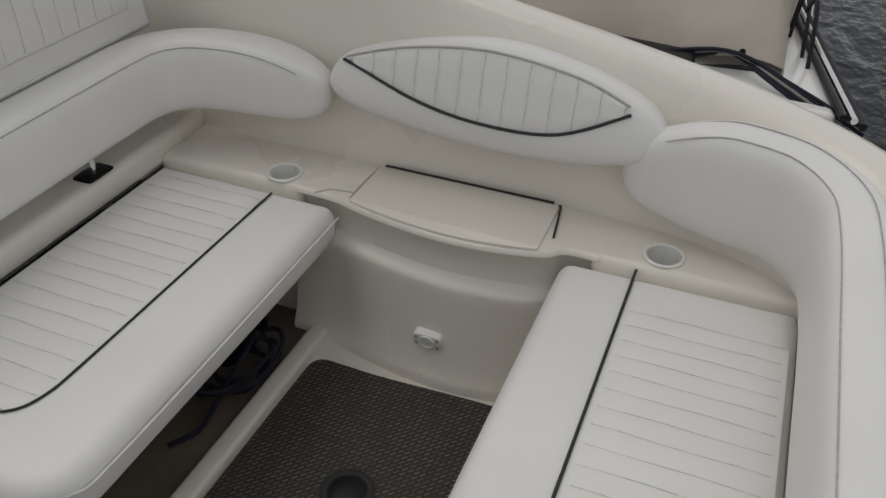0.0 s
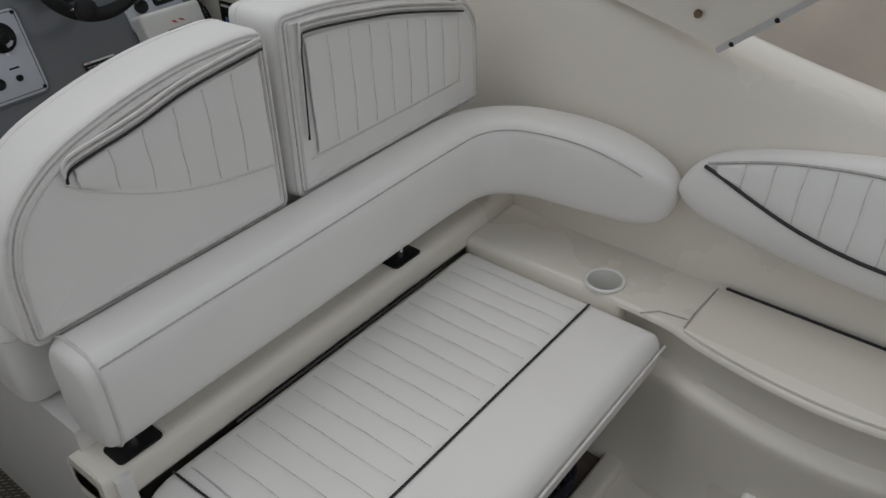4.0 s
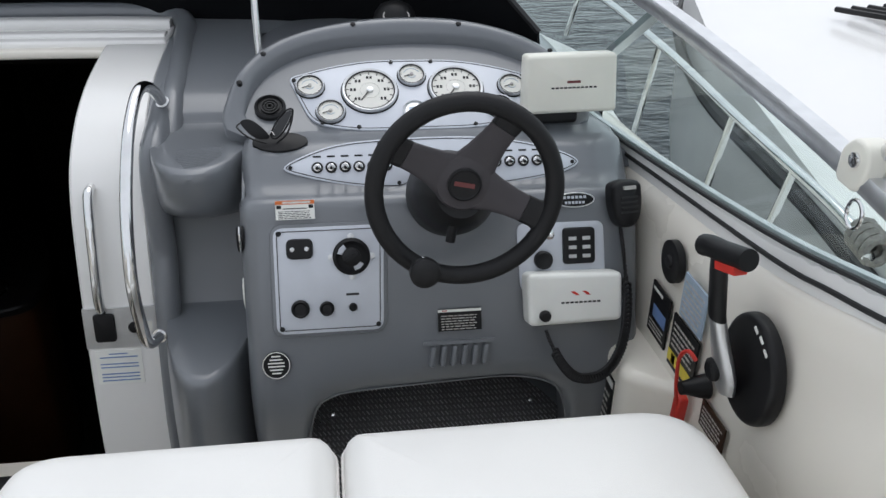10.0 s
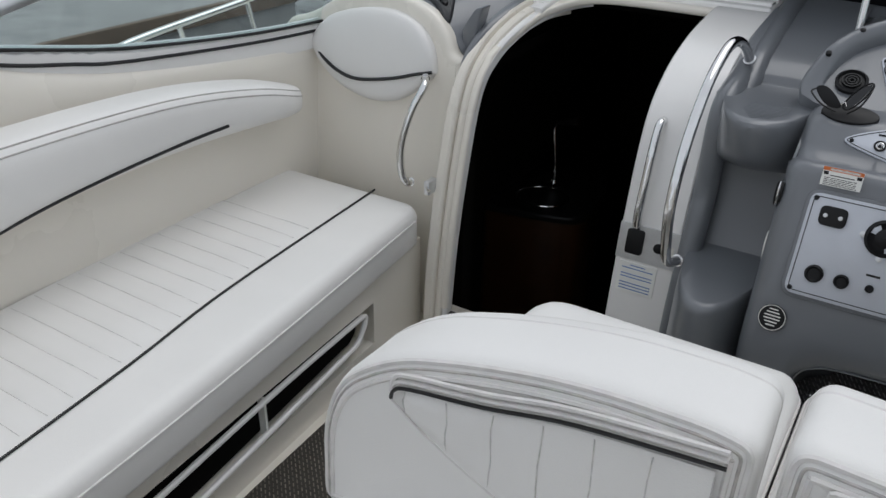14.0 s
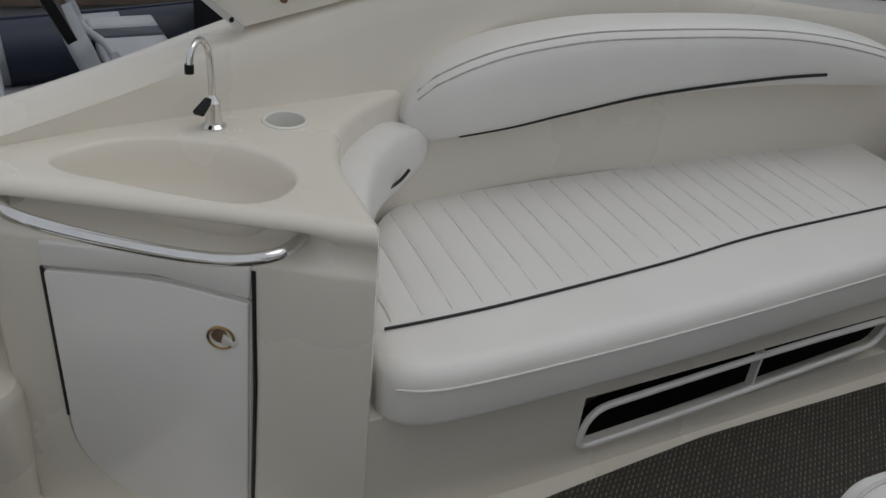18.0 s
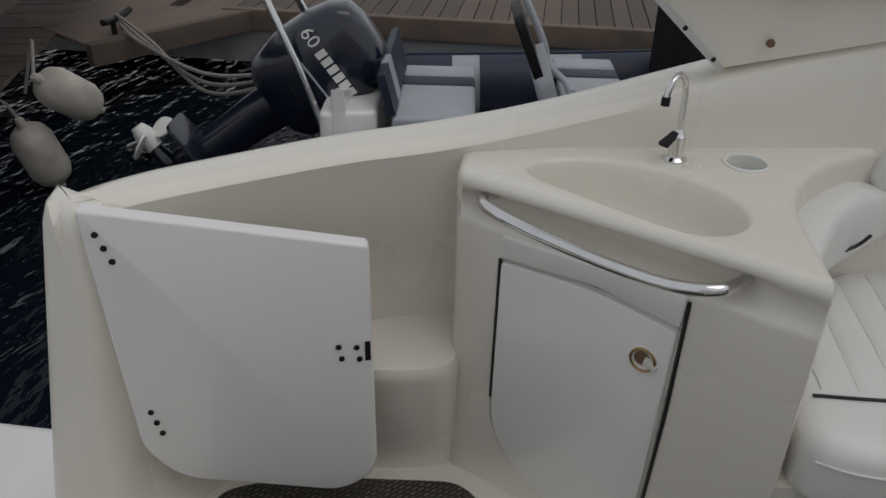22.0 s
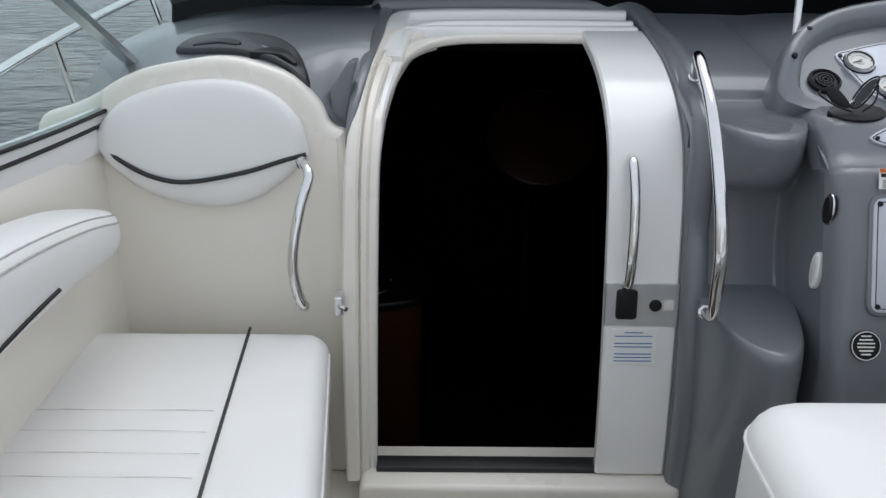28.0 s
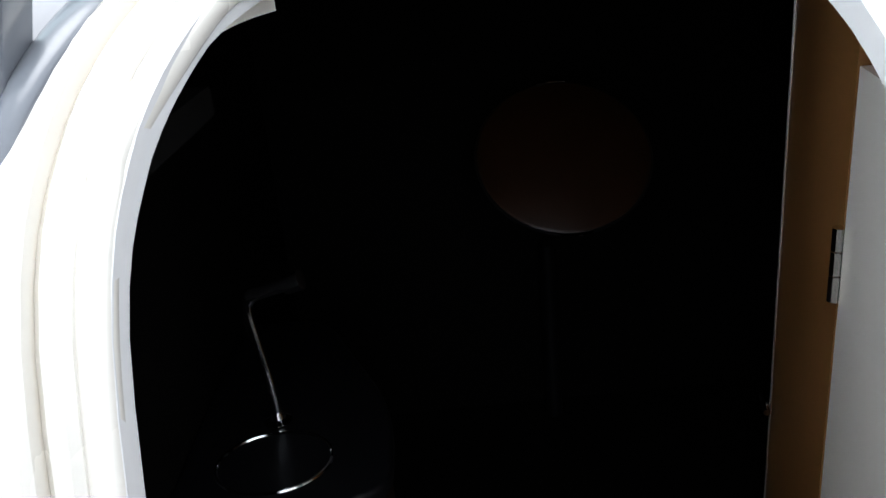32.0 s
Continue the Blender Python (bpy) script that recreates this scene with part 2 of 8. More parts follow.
def axes(o, u, v):
    """Local u, v and their normal w at o."""
    u, v = Vector(u).normalized(), Vector(v).normalized()
    w = u.cross(v).normalized()
    v = w.cross(u)
    m = Matrix.Identity(4)
    for i, c in enumerate((u, v, w, Vector(o))):
        m.col[i][:3] = c
    return m


FLAT = Matrix.Identity(4)


def ccw(p):
    a = sum(p[i - 1][0] * p[i][1] - p[i][0] * p[i - 1][1] for i in range(len(p)))
    return list(p) if a > 0 else list(p)[::-1]


def rounded(poly, r, n=6):
    """Corners (u, v) or (u, v, radius) rounded into an outline."""
    out, k = [], len(poly)
    for i in range(k):
        p, a, b = Vector(poly[i][:2]), Vector(poly[i - 1][:2]), Vector(poly[(i + 1) % k][:2])
        rad = poly[i][2] if len(poly[i]) > 2 else r
        d1, d2 = (a - p), (b - p)
        cut = min(rad, d1.length * 0.48, d2.length * 0.48)
        if cut < 1e-4:
            out.append(tuple(p))
            continue
        s, e = p + d1.normalized() * cut, p + d2.normalized() * cut
        for j in range(n + 1):
            t = j / n
            out.append(tuple((1 - t) ** 2 * s + 2 * t * (1 - t) * p + t * t * e))
    return ccw(out)


def smooth_line(pts, n=8, closed=False):
    """A Catmull-Rom curve through points of any dimension."""
    p = [Vector(q) for q in pts]
    out, k = [], len(p)
    for i in range(k if closed else k - 1):
        a, b, c, d = (p[(i + j) % k] if closed else p[min(max(i + j, 0), k - 1)] for j in (-1, 0, 1, 2))
        for j in range(n):
            t = j / n
            out.append(0.5 * (2 * b + (c - a) * t + (2 * a - 5 * b + 4 * c - d) * t * t + (3 * b - a - 3 * c + d) * t**3))
    if not closed:
        out.append(p[-1])
    return out


def inset(o, d):
    """An outline moved inwards by d; points that would cross over are drawn together."""
    k, out = len(o), []
    for i in range(k):
        a, b, c = Vector(o[i - 1]), Vector(o[i]), Vector(o[(i + 1) % k])
        t = (c - a)
        t = t.normalized() if t.length > 1e-9 else Vector((1, 0))
        out.append(Vector((b.x - t.y * d, b.y + t.x * d)))
    for _ in range(12):
        bad = False
        for i in range(k):
            j = (i + 1) % k
            if (out[j] - out[i]).dot(Vector(o[j]) - Vector(o[i])) < -1e-12:
                mid = (out[i] + out[j]) / 2
                out[i], out[j], bad = mid.copy(), mid.copy(), True
        if not bad:
            break
    return [tuple(q) for q in out]


def skin(bm, rings, closed=True, cap0=False, cap1=False):
    vs = [[bm.verts.new(p) for p in r] for r in rings]
    n = len(vs[0])
    for a, b in zip(vs, vs[1:]):
        for i in range(n if closed else n - 1):
            j = (i + 1) % n
            try:
                bm.faces.new((a[i], a[j], b[j], b[i]))
            except ValueError:
                pass
    for flag, ring in ((cap0, vs[0]), (cap1, vs[-1])):
        if flag:
            bm.faces.new(ring)
    return vs


def pad(bm, outline, w0, w1, r, m=FLAT, crown=0.0, rb=0.0, n=4):
    """A slab with rounded top edge r and bottom edge rb; crown swells the top."""
    o = ccw(outline)
    prof = []
    if rb:
        prof += [(rb * (1 - math.sin(a)), w0 + rb * (1 - math.cos(a))) for a in (i * math.pi / 2 / n for i in range(n))]
    else:
        prof.append((0, w0))
    prof += [(r * (1 - math.cos(a)), w1 - r + r * math.sin(a)) for a in (i * math.pi / 2 / n for i in range(n + 1))]
    if not rb and w1 - r - w0 < 1e-5:
        prof.pop(0)
    rings = [[m @ Vector((u, v, w)) for u, v in inset(o, d)] for d, w in prof]
    last = inset(o, prof[-1][0])
    if crown:
        c = Vector((sum(p[0] for p in last) / len(last), sum(p[1] for p in last) / len(last)))
        for f in (0.85, 0.65, 0.4, 0.15):
            rings.append([m @ Vector((*(c + (Vector(p) - c) * f), w1 + crown * (1 - f * f))) for p in last])
    vs = skin(bm, rings, True, True, True)
    return vs


def box(bm, x0, x1, y0, y1, z0, z1, r=0.0, m=FLAT):
    o = rounded([(x0, y0), (x1, y0), (x1, y1), (x0, y1)], r, 3) if r else [(x0, y0), (x1, y0), (x1, y1), (x0, y1)]
    if r:
        pad(bm, o, z0, z1, min(r, (z1 - z0) * 0.45), m, n=3)
    else:
        skin(bm, [[m @ Vector((*p, z)) for p in o] for z in (z0, z1)], True, True, True)


def circle(r, n=16, cx=0.0, cy=0.0, ry=None):
    return [(cx + r * math.cos(i * math.tau / n), cy + (ry or r) * math.sin(i * math.tau / n)) for i in range(n)]


def sweep(bm, path, profile, up=(0, 0, 1), scales=None, closed=False):
    """A closed profile (side, up) carried along a path."""
    p, rings, k = [Vector(q) for q in path], [], len(path)
    for i in range(k):
        a, b = (p[i - 1], p[(i + 1) % k]) if closed else (p[max(i - 1, 0)], p[min(i + 1, k - 1)])
        t = (b - a).normalized()
        side = t.cross(Vector(up))
        side = side.normalized() if side.length > 1e-4 else t.orthogonal().normalized()
        above = side.cross(t)
        s = scales[i] if scales else 1.0
        rings.append([p[i] + side * u * s + above * v * s for u, v in profile])
    if closed:
        rings.append(rings[0])
        vs = [[bm.verts.new(q) for q in r] for r in rings[:-1]]
        vs.append(vs[0])
        n = len(profile)
        for a, b in zip(vs, vs[1:]):
            for i in range(n):
                bm.faces.new((a[i], a[(i + 1) % n], b[(i + 1) % n], b[i]))
        return
    skin(bm, rings, True, True, True)


def tube(bm, path, r, n=8, closed=False, taper=None):
    """A round tube; the frame is carried along so it never twists."""
    p, k = [Vector(q) for q in path], len(path)
    rings, ref = [], None
    for i in range(k):
        a, b = (p[i - 1], p[(i + 1) % k]) if closed else (p[max(i - 1, 0)], p[min(i + 1, k - 1)])
        t = (b - a).normalized()
        ref = t.orthogonal().normalized() if ref is None else (ref - t * ref.dot(t)).normalized()
        s = t.cross(ref)
        rr = r * (taper[i] if taper else 1)
        rings.append([p[i] + (ref * math.cos(j * math.tau / n) + s * math.sin(j * math.tau / n)) * rr for j in range(n)])
    if closed:
        vs = [[bm.verts.new(q) for q in g] for g in rings]
        vs.append(vs[0])
        for a, b in zip(vs, vs[1:]):
            for i in range(n):
                bm.faces.new((a[i], a[(i + 1) % n], b[(i + 1) % n], b[i]))
    else:
        skin(bm, rings, True, True, True)


def lathe(bm, prof, m=FLAT, n=24, caps=True):
    """Rings of (radius, w) about the local w axis."""
    skin(bm, [[m @ Vector((r * math.cos(i * math.tau / n), r * math.sin(i * math.tau / n), w)) for i in range(n)] for r, w in prof], True, caps, caps)


def pleats(bm, lo, hi, u0, u1, pitch, height, m=FLAT, rows=8, groove=0.32):
    """A pleated cloth panel between the curves lo(u) and hi(u): ridges at each pitch along u."""
    k = max(2, int(round((u1 - u0) / pitch)))
    cols = []
    for i in range(k * 8 + 1):
        u = u0 + (u1 - u0) * i / (k * 8)
        ph = abs(math.sin(math.pi * i / 8)) ** groove
        a, b = lo(u), hi(u)
        col = []
        for j in range(rows + 1):
            f = j / rows
            e = min(1, 10 * f, 10 * (1 - f))
            col.append(m @ Vector((u, a + (b - a) * f, height * ph * e - 0.002 * (1 - e))))
        cols.append(col)
    skin(bm, cols, False)


def pleated(parent, lo, hi, u0, u1, pitch, height, m=FLAT, rows=8):
    """A pleated panel and the stitch line in each of its grooves, as two parts."""
    bm = bmesh.new()
    pleats(bm, lo, hi, u0, u1, pitch, height, m, rows)
    panel = part("pleated_panel", bm, VINYL, parent)
    k = max(2, int(round((u1 - u0) / pitch)))
    for i in range(k + 1):
        u = u0 + (u1 - u0) * i / k
        a, b = lo(u), hi(u)
        if b - a > .02:
            bm = bmesh.new()
            tube(bm, [m @ Vector((u + .0015 * math.sin(9 * f + i * 2.1), a + (b - a) * f, .0004 if .05 < f < .95 else -.001)) for f in (.03, .2, .4, .6, .8, .97)], .001, 5)
            part("stitch_line", bm, STITCH, panel)
    return panel


def curve_fn(pts):
    """Piecewise-smooth v(u) through points."""
    s = [(q.x, q.y) for q in smooth_line(pts, 12)]
    us, vs = np.array([q[0] for q in s]), np.array([q[1] for q in s])
    o = np.argsort(us)
    return lambda u: float(np.interp(u, us[o], vs[o]))


def grid(bm, rows):
    skin(bm, rows, False)


def thicken(bm, d):
    """Gives an open sheet thickness d against its normals."""
    bmesh.ops.recalc_face_normals(bm, faces=bm.faces)
    geo = bmesh.ops.solidify(bm, geom=list(bm.faces), thickness=d)
    return geo


def lerp(table, y):
    return float(np.interp(y, [a for a, _ in table], [b for _, b in table]))


def swell(bm, lo, hi, u0, u1, depth, m=FLAT, n=40, back=-.03, power=.5, ends=.5):
    """A stuffed body on a wall: at each u it spans lo(u) to hi(u) and swells to depth."""
    rings = []
    for i in range(n + 1):
        f = i / n
        u = u0 + (u1 - u0) * (0.5 - 0.5 * math.cos(math.pi * f))
        a, b = lo(u), hi(u)
        c, h = (a + b) / 2, max((b - a) / 2, .002)
        e = min(1.0, 6 * min(f, 1 - f)) ** ends if ends else 1.0
        ring = [(c - h, back)]
        for k in range(15):
            t = math.pi * k / 14
            ring.append((c - h * math.copysign(abs(math.cos(t)) ** .7, math.cos(t)), depth * max(.12, e) * math.sin(t) ** power))
        ring.append((c + h, back))
        rings.append([m @ Vector((u, v, w)) for v, w in ring])
    skin(bm, rings, True, True, True)


def drill(bm, x, y, r, zmin):
    """Opens a round hole in the level faces above zmin."""
    for i in range(16):
        a = i * math.tau / 16
        d = Vector((math.cos(a), math.sin(a), 0))
        near = [f for f in bm.faces if f.normal.z > .9 and f.calc_center_median().z > zmin and any((v.co.xy - Vector((x, y))).length < .35 for v in f.verts)]
        geo = set(near)
        for f in near:
            geo |= set(f.verts) | set(f.edges)
        bmesh.ops.bisect_plane(bm, geom=list(geo), plane_co=Vector((x, y, 0)) + d * r, plane_no=d)
        bm.normal_update()
    dead = [f for f in bm.faces if f.normal.z > .9 and f.calc_center_median().z > zmin and all((v.co.xy - Vector((x, y))).length < r * 1.06 for v in f.verts)]
    bmesh.ops.delete(bm, geom=dead, context="FACES")


def slab_run(bm, stations, n=5):
    """A cushion lofted along stations of (y, x0, x1, z0, z1, r): rounded corners all round."""
    rings = []
    for y, x0, x1, z0, z1, r in stations:
        o = []
        for cx, cz, a0 in ((x0 + r, z0 + r * .6, 180), (x1 - r, z0 + r * .6, 270), (x1 - r, z1 - r, 0), (x0 + r, z1 - r, 90)):
            for k in range(n + 1):
                a = radians(a0 + 90 * k / n)
                rz = r * .6 if a0 >= 180 else r
                o.append(Vector((cx + r * math.cos(a), y, cz + rz * math.sin(a))))
        rings.append(o)
    skin(bm, rings, True, True, True)


# ---- the boat's shell ----
def structure(name, bm, mat, label, category="", smooth=True, angle=38):
    return tagged(part(name, bm, mat, smooth=smooth, angle=angle), label, category or "boat structure", kind="structure")


def liner(name, stations, label):
    """Inner side, rounded coaming top and outer hull carried along a plan line: x, y, top, lower set-in, coaming width."""
    st = smooth_line(stations, 6)
    bm, rings = bmesh.new(), []
    for i, q in enumerate(st):
        a, b = st[max(i - 1, 0)], st[min(i + 1, len(st) - 1)]
        t = Vector((b[0] - a[0], b[1] - a[1], 0)).normalized()
        out = Vector((-t.y, t.x, 0))
        if out.dot(Vector((q[0], q[1] - 0.6, 0))) < 0:
            out = -out
        zt, d, w = q[2], q[3], q[4]
        sec = [(-d, 0), (-d, 0.38), (-d * 0.94, 0.47), (-d * 0.72, 0.56), (-d * 0.45, zt - 0.20), (-d * 0.22, zt - 0.08), (-0.004, zt - 0.03), (0.012, zt - 0.01),
               (0.035, zt), (w - 0.045, zt - 0.008), (w - 0.018, zt - 0.018), (w, zt - 0.045), (w + 0.015, zt - 0.15), (w + 0.05, zt - 0.42), (w - 0.02, -0.6), (w - 0.12, -1.1)]
        rings.append([Vector((q[0], q[1], 0)) + out * n + Vector((0, 0, z)) for n, z in sec])
    skin(bm, rings, False)
    return structure(name, bm, GEL, label, "boat side")


liner("wall_starboard", [(1.20, 2.98, .92, .02, .17), (1.27, 2.4, .905, .03, .16), (1.295, 1.9, .944, .04, .17), (1.305, 1.58, 1.013, .05, .22), (1.31, 1.31, 1.10, .06, .24),
                         (1.28, .92, 1.02, .09, .19), (1.265, .53, .93, .085, .17), (1.26, .2, .87, .08, .16), (1.25, -.1, .82, .075, .15), (1.22, -.4, .765, .08, .15),
                         (1.14, -.62, .72, .09, .15), (1.0, -.72, .70, .08, .15), (.8, -.75, .69, .08, .15), (.06, -.76, .69, .08, .15)],
      "cream gelcoat cockpit side with rounded coaming top")
liner("wall_port", [(-1.22, 2.98, .92, .02, .17), (-1.29, 2.4, .905, .03, .16), (-1.30, 1.9, .944, .04, .17), (-1.305, 1.58, 1.013, .05, .22), (-1.31, 1.31, 1.10, .06, .24),
                    (-1.26, .95, 1.03, .05, .19), (-1.17, .53, .94, .05, .17), (-1.08, .15, .85, -.02, .15), (-1.01, -.08, .81, -.06, .15), (-.93, -.27, .80, -.06, .14),
                    (-.82, -.48, .785, -.03, .13), (-.74, -.60, .78, .01, .12), (-.68, -.68, .775, .03, .10), (-.645, -.73, .77, .02, .08)],
      "cream gelcoat cockpit side curving into the gate pillar")

bm = bmesh.new()
box(bm, -1.3, 1.3, -.86, 2.62, -.12, 0)
structure("floor", bm, GEL, "cream gelcoat cockpit floor", "floor")
bm = bmesh.new()
box(bm, -1.2, 1.2, -1.7, -.86, -.40, -.28, .05)
structure("swim_platform", bm, GELW, "white gelcoat swim platform behind the transom", "platform")

# gate pillar at the transom
bm = bmesh.new()
PT, PB = ((-.77, -.79), (-.69, -.775), (-.632, -.695), (-.70, -.63)), ((-.77, -.88), (-.575, -.86), (-.60, -.695), (-.70, -.63))
ring = lambda f, d, z: [Vector((*p, z)) for p in inset(rounded([(a[0] + (b[0] - a[0]) * f, a[1] + (b[1] - a[1]) * f) for a, b in zip(PT, PB)], .03), d)]
skin(bm, [ring(1.2, 0, -.3), ring(1, 0, .0), ring(.5, 0, .4), ring(.08, 0, .72), ring(.02, .004, .752), ring(0, .016, .768), ring(0, .03, .772)], True, True, True)
structure("gate_pillar", bm, GEL, "rounded cream pillar beside the transom gate", "pillar")


# ---- matting ----
def carpet(outline, z, mat, label):
    bm = bmesh.new()
    pad(bm, outline, z, z + .009, .004, n=2)
    return tagged(part("floor_mat", bm, mat), label, "floor mat", "cockpit mats")


carpet(rounded([(-.45, .02), (.02, .0), (.05, -.13), (.865, -.13), (.862, .05), (.848, .3), (.852, .487), (.2, .49), (.1, 1.0), (.02, 2.33), (-.685, 2.272), (-.655, 1.5), (-.62, 1.2), (-.55, .65), (-.62, .30)], .05), .001, CARPET, "grey-brown woven matting on the cockpit floor")
carpet(rounded([(-.75, -.56), (.0, -.5), (.0, -.02), (-.45, .0), (-.81, .045), (-.865, -.02), (-.84, -.26), (-.80, -.46)], .05), .001, CARPET, "woven matting piece by the transom gate")

# ---- starboard locker shelf with its curved front ----
front = smooth_line([(1.0, .60), (.992, .475), (.967, .383), (.943, .251), (.935, .132), (.944, .024), (.967, -.077), (1.0, -.125), (1.0, -.2)], 6)
bm, rings = bmesh.new(), []
for z, d in ((0, -.066), (.022, -.064), (.032, -.058), (.06, -.043), (.13, -.024), (.21, -.012), (.265, -.008), (.284, -.007), (.293, -.003), (.299, .006), (.303, .018), (.312, .029), (.335, .034), (.395, .027), (.406, .02), (.411, .006), (.416, .0), (.424, .001), (.429, .006), (.43, .014)):
    rings.append([Vector((p.x + d, p.y, z)) for p in front] + [Vector((1.24, -.2, z)), Vector((1.24, .6, z))])
skin(bm, rings, True, True, True)
structure("locker_shelf", bm, GEL, "curved cream moulding between the two benches", "moulding")
bm = bmesh.new()
for q, hole in (([(1.0, .58), (1.0, 1.02), (1.24, 1.02), (1.24, .58)], (1.046, .648)), ([(1.0, -.72), (1.0, -.18), (1.22, -.18), (1.22, -.72)], (1.06, -.334))):
    pad(bm, rounded(q, .025), 0, .43, .02)
    bmesh.ops.recalc_face_normals(bm, faces=bm.faces)
    drill(bm, *hole, .0385, .42)
structure("corner_shelf", bm, GEL, "cream moulded corner shelves beside the locker", "moulding")
lid = thing("storage_hatch", (1.05, .18, .43), "closed cream storage hatch with a dark hinge line", "hatch")
bm = bmesh.new()
lidf = [(p.x + .008, p.y) for p in front if -.075 < p.y < .43]
pad(bm, rounded(lidf + [(1.168, -.062, .02), (1.172, .43, .02)], .002, 3), .4305, .4375, .004, n=2)
part("lid", bm, GEL, lid)
bm = bmesh.new()
tube(bm, [(1.173, .415, .437), (1.170, -.045, .437)], .0042)
part("hinge", bm, DARK, lid, "dark piano hinge")
bm = bmesh.new()
tube(bm, smooth_line([(1.168, -.058, .4345), (1.155, -.066, .4345), (1.03, -.084, .4345)], 4), .0028)
part("seam", bm, DARK, lid)
for q in ([(1.168, .432, .433), (1.06, .436, .433), (1.0, .434, .433)], [(1.03, .44, .4315), (1.02, .50, .4315), (.99, .53, .4315)]):
    bm = bmesh.new()
    tube(bm, q, .0018, 5)
    part("edge_line", bm, SEAM, lid)


def cup_holder(x, y, z, label):
    t = thing("cup_holder", (x, y, z), label, "cup holder", "cup holders")
    bm = bmesh.new()
    m = axes((x, y, z), (1, 0, 0), (0, 1, 0))
    lathe(bm, [(.047, .0), (.047, .004), (.043, .006), (.039, .004), (.0375, -.002)], m, 32, False)
    part("rim", bm, WHITEP, t)
    bm = bmesh.new()
    skin(bm, [[m @ Vector((a, b, w)) for a, b in circle(r, 24)] for r, w in ((.0375, .004), (.036, -.04), (.034, -.085), (.028, -.09))], True, False, True)
    part("well", bm, WHITEP, t, "white round well")


cup_holder(1.046, .648, .431, "white round cup holder set in the forward shelf corner")
cup_holder(1.06, -.334, .431, "white round cup holder set in the aft shelf corner")
vent = thing("drain_fitting", (.89, .18, .13), "cream oval drain fitting on the locker front", "drain fitting")
m = axes((.909, .182, .128), (0, -1, 0), (-.12, 0, 1))
bm = bmesh.new()
pad(bm, rounded([(-.040, -.023), (.040, -.023), (.040, .023), (-.040, .023)], .018), -.02, .012, .005, m)
part("flange", bm, GELW, vent)
bm = bmesh.new()
lathe(bm, [(.0205, .010), (.0205, .015), (.0175, .016), (.016, .011), (.004, .010)], m, 20)
part("cap", bm, WHITEP, vent)
for k in (-1, 1):
    for l in (-1, 1):
        bm = bmesh.new()
        pad(bm, circle(.0032, 8, .029 * k, .012 * l), .011, .0145, .001, m, n=2)
        part("screw", bm, BROWN, vent)
sock = thing("table_socket", (.49, .20, .01), "dark round table leg socket set in the matting", "deck socket")
bm = bmesh.new()
lathe(bm, [(.062, .008), (.062, .013), (.055, .016), (.046, .014), (.044, .011)], axes((.49, .20, 0), (1, 0, 0), (0, 1, 0)), 32)
part("ring", bm, RUBBER, sock)
bm = bmesh.new()
lathe(bm, [(.043, .011), (.041, .0125), (.01, .0125)], axes((.49, .20, 0), (1, 0, 0), (0, 1, 0)), 24)
part("cap", bm, BLACK, sock)


# ---- upholstery ----
def seam(pts, r=.0035, mat=None, parent=None, name="piping", n=6):
    bm = bmesh.new()
    tube(bm, smooth_line(pts, n) if n else pts, r, 6)
    return part(name, bm, mat or DARK, parent)


def beside(path, side, up):
    """A line carried beside a path, to its left by side and above it by up."""
    out, k = [], len(path)
    for i, p in enumerate(path):
        t = Vector(path[min(i + 1, k - 1)]) - Vector(path[max(i - 1, 0)])
        n = Vector((-t.y, t.x, 0)).normalized()
        out.append(Vector(p) + n * side + Vector((0, 0, up)))
    return out


bench = thing("aft_facing_bench", (.5, .7, .30), "white vinyl bench cushion with pleats and black piping", "bench seat")
bm = bmesh.new()
pad(bm, rounded([(0, .46, .13), (.995, .468, .03), (1.0, 1.008, .03), (.02, 1.008, .10)], .05, 8), .313, .4135, .045, rb=.02, crown=.002, n=6)
part("cushion", bm, VINYL, bench)
pleated(bench, lambda u: .648 + .05 * max(0, (.2 - u) / .07) ** 2, lambda u: .975, .14, .93, .0485, .0035, axes((0, 0, .4165), (1, 0, 0), (0, 1, 0)))
seam([(.965, .64, .4175), (.6, .64, .4175), (.3, .64, .4175), (.20, .645, .4175), (.145, .672, .4175), (.122, .73, .4175), (.115, .85, .4175), (.113, .985, .4165)], .0027, DARK, bench, n=6)
seam([(.26, .988, .4180), (.89, .988, .4165)], .003, DARK, bench, n=2)
seam([(.985, .462, .375), (.2, .455, .375), (.06, .475, .375), (.005, .56, .375)], .003, PIPE, bench)

bm = bmesh.new()
pad(bm, [(.0, 1.010), (.4, 1.010), (.8, 1.010), (1.235, 1.010), (1.235, 1.125), (.8, 1.125), (.4, 1.125), (.0, 1.125)], .405, .472, .025)
box(bm, .0, 1.2, 1.03, 1.11, .38, .471)
structure("bench_ledge", bm, GEL, "cream moulded ledge behind the bench", "ledge")
bm = bmesh.new()
box(bm, .0, 1.0, .50, .96, .275, .312)
structure("bench_shelf", bm, GEL, "cream board under the bench cushion", "board")
# Brown boards over the cream floor, coloured to carry the under-bench shade.
bm = bmesh.new()
box(bm, .02, 1.0, .52, .995, .0015, .006)
box(bm, .02, 1.0, .97, .995, .006, .30)
structure("locker_shade_board", bm, SHADEBOARD, "brown boards that carry the shade in the space under the bench", "board")
bm = bmesh.new()
box(bm, .08, 1.0, .494, .548, .0, .032, .012)
structure("floor_lip", bm, GEL, "cream raised lip along the matting", "lip")

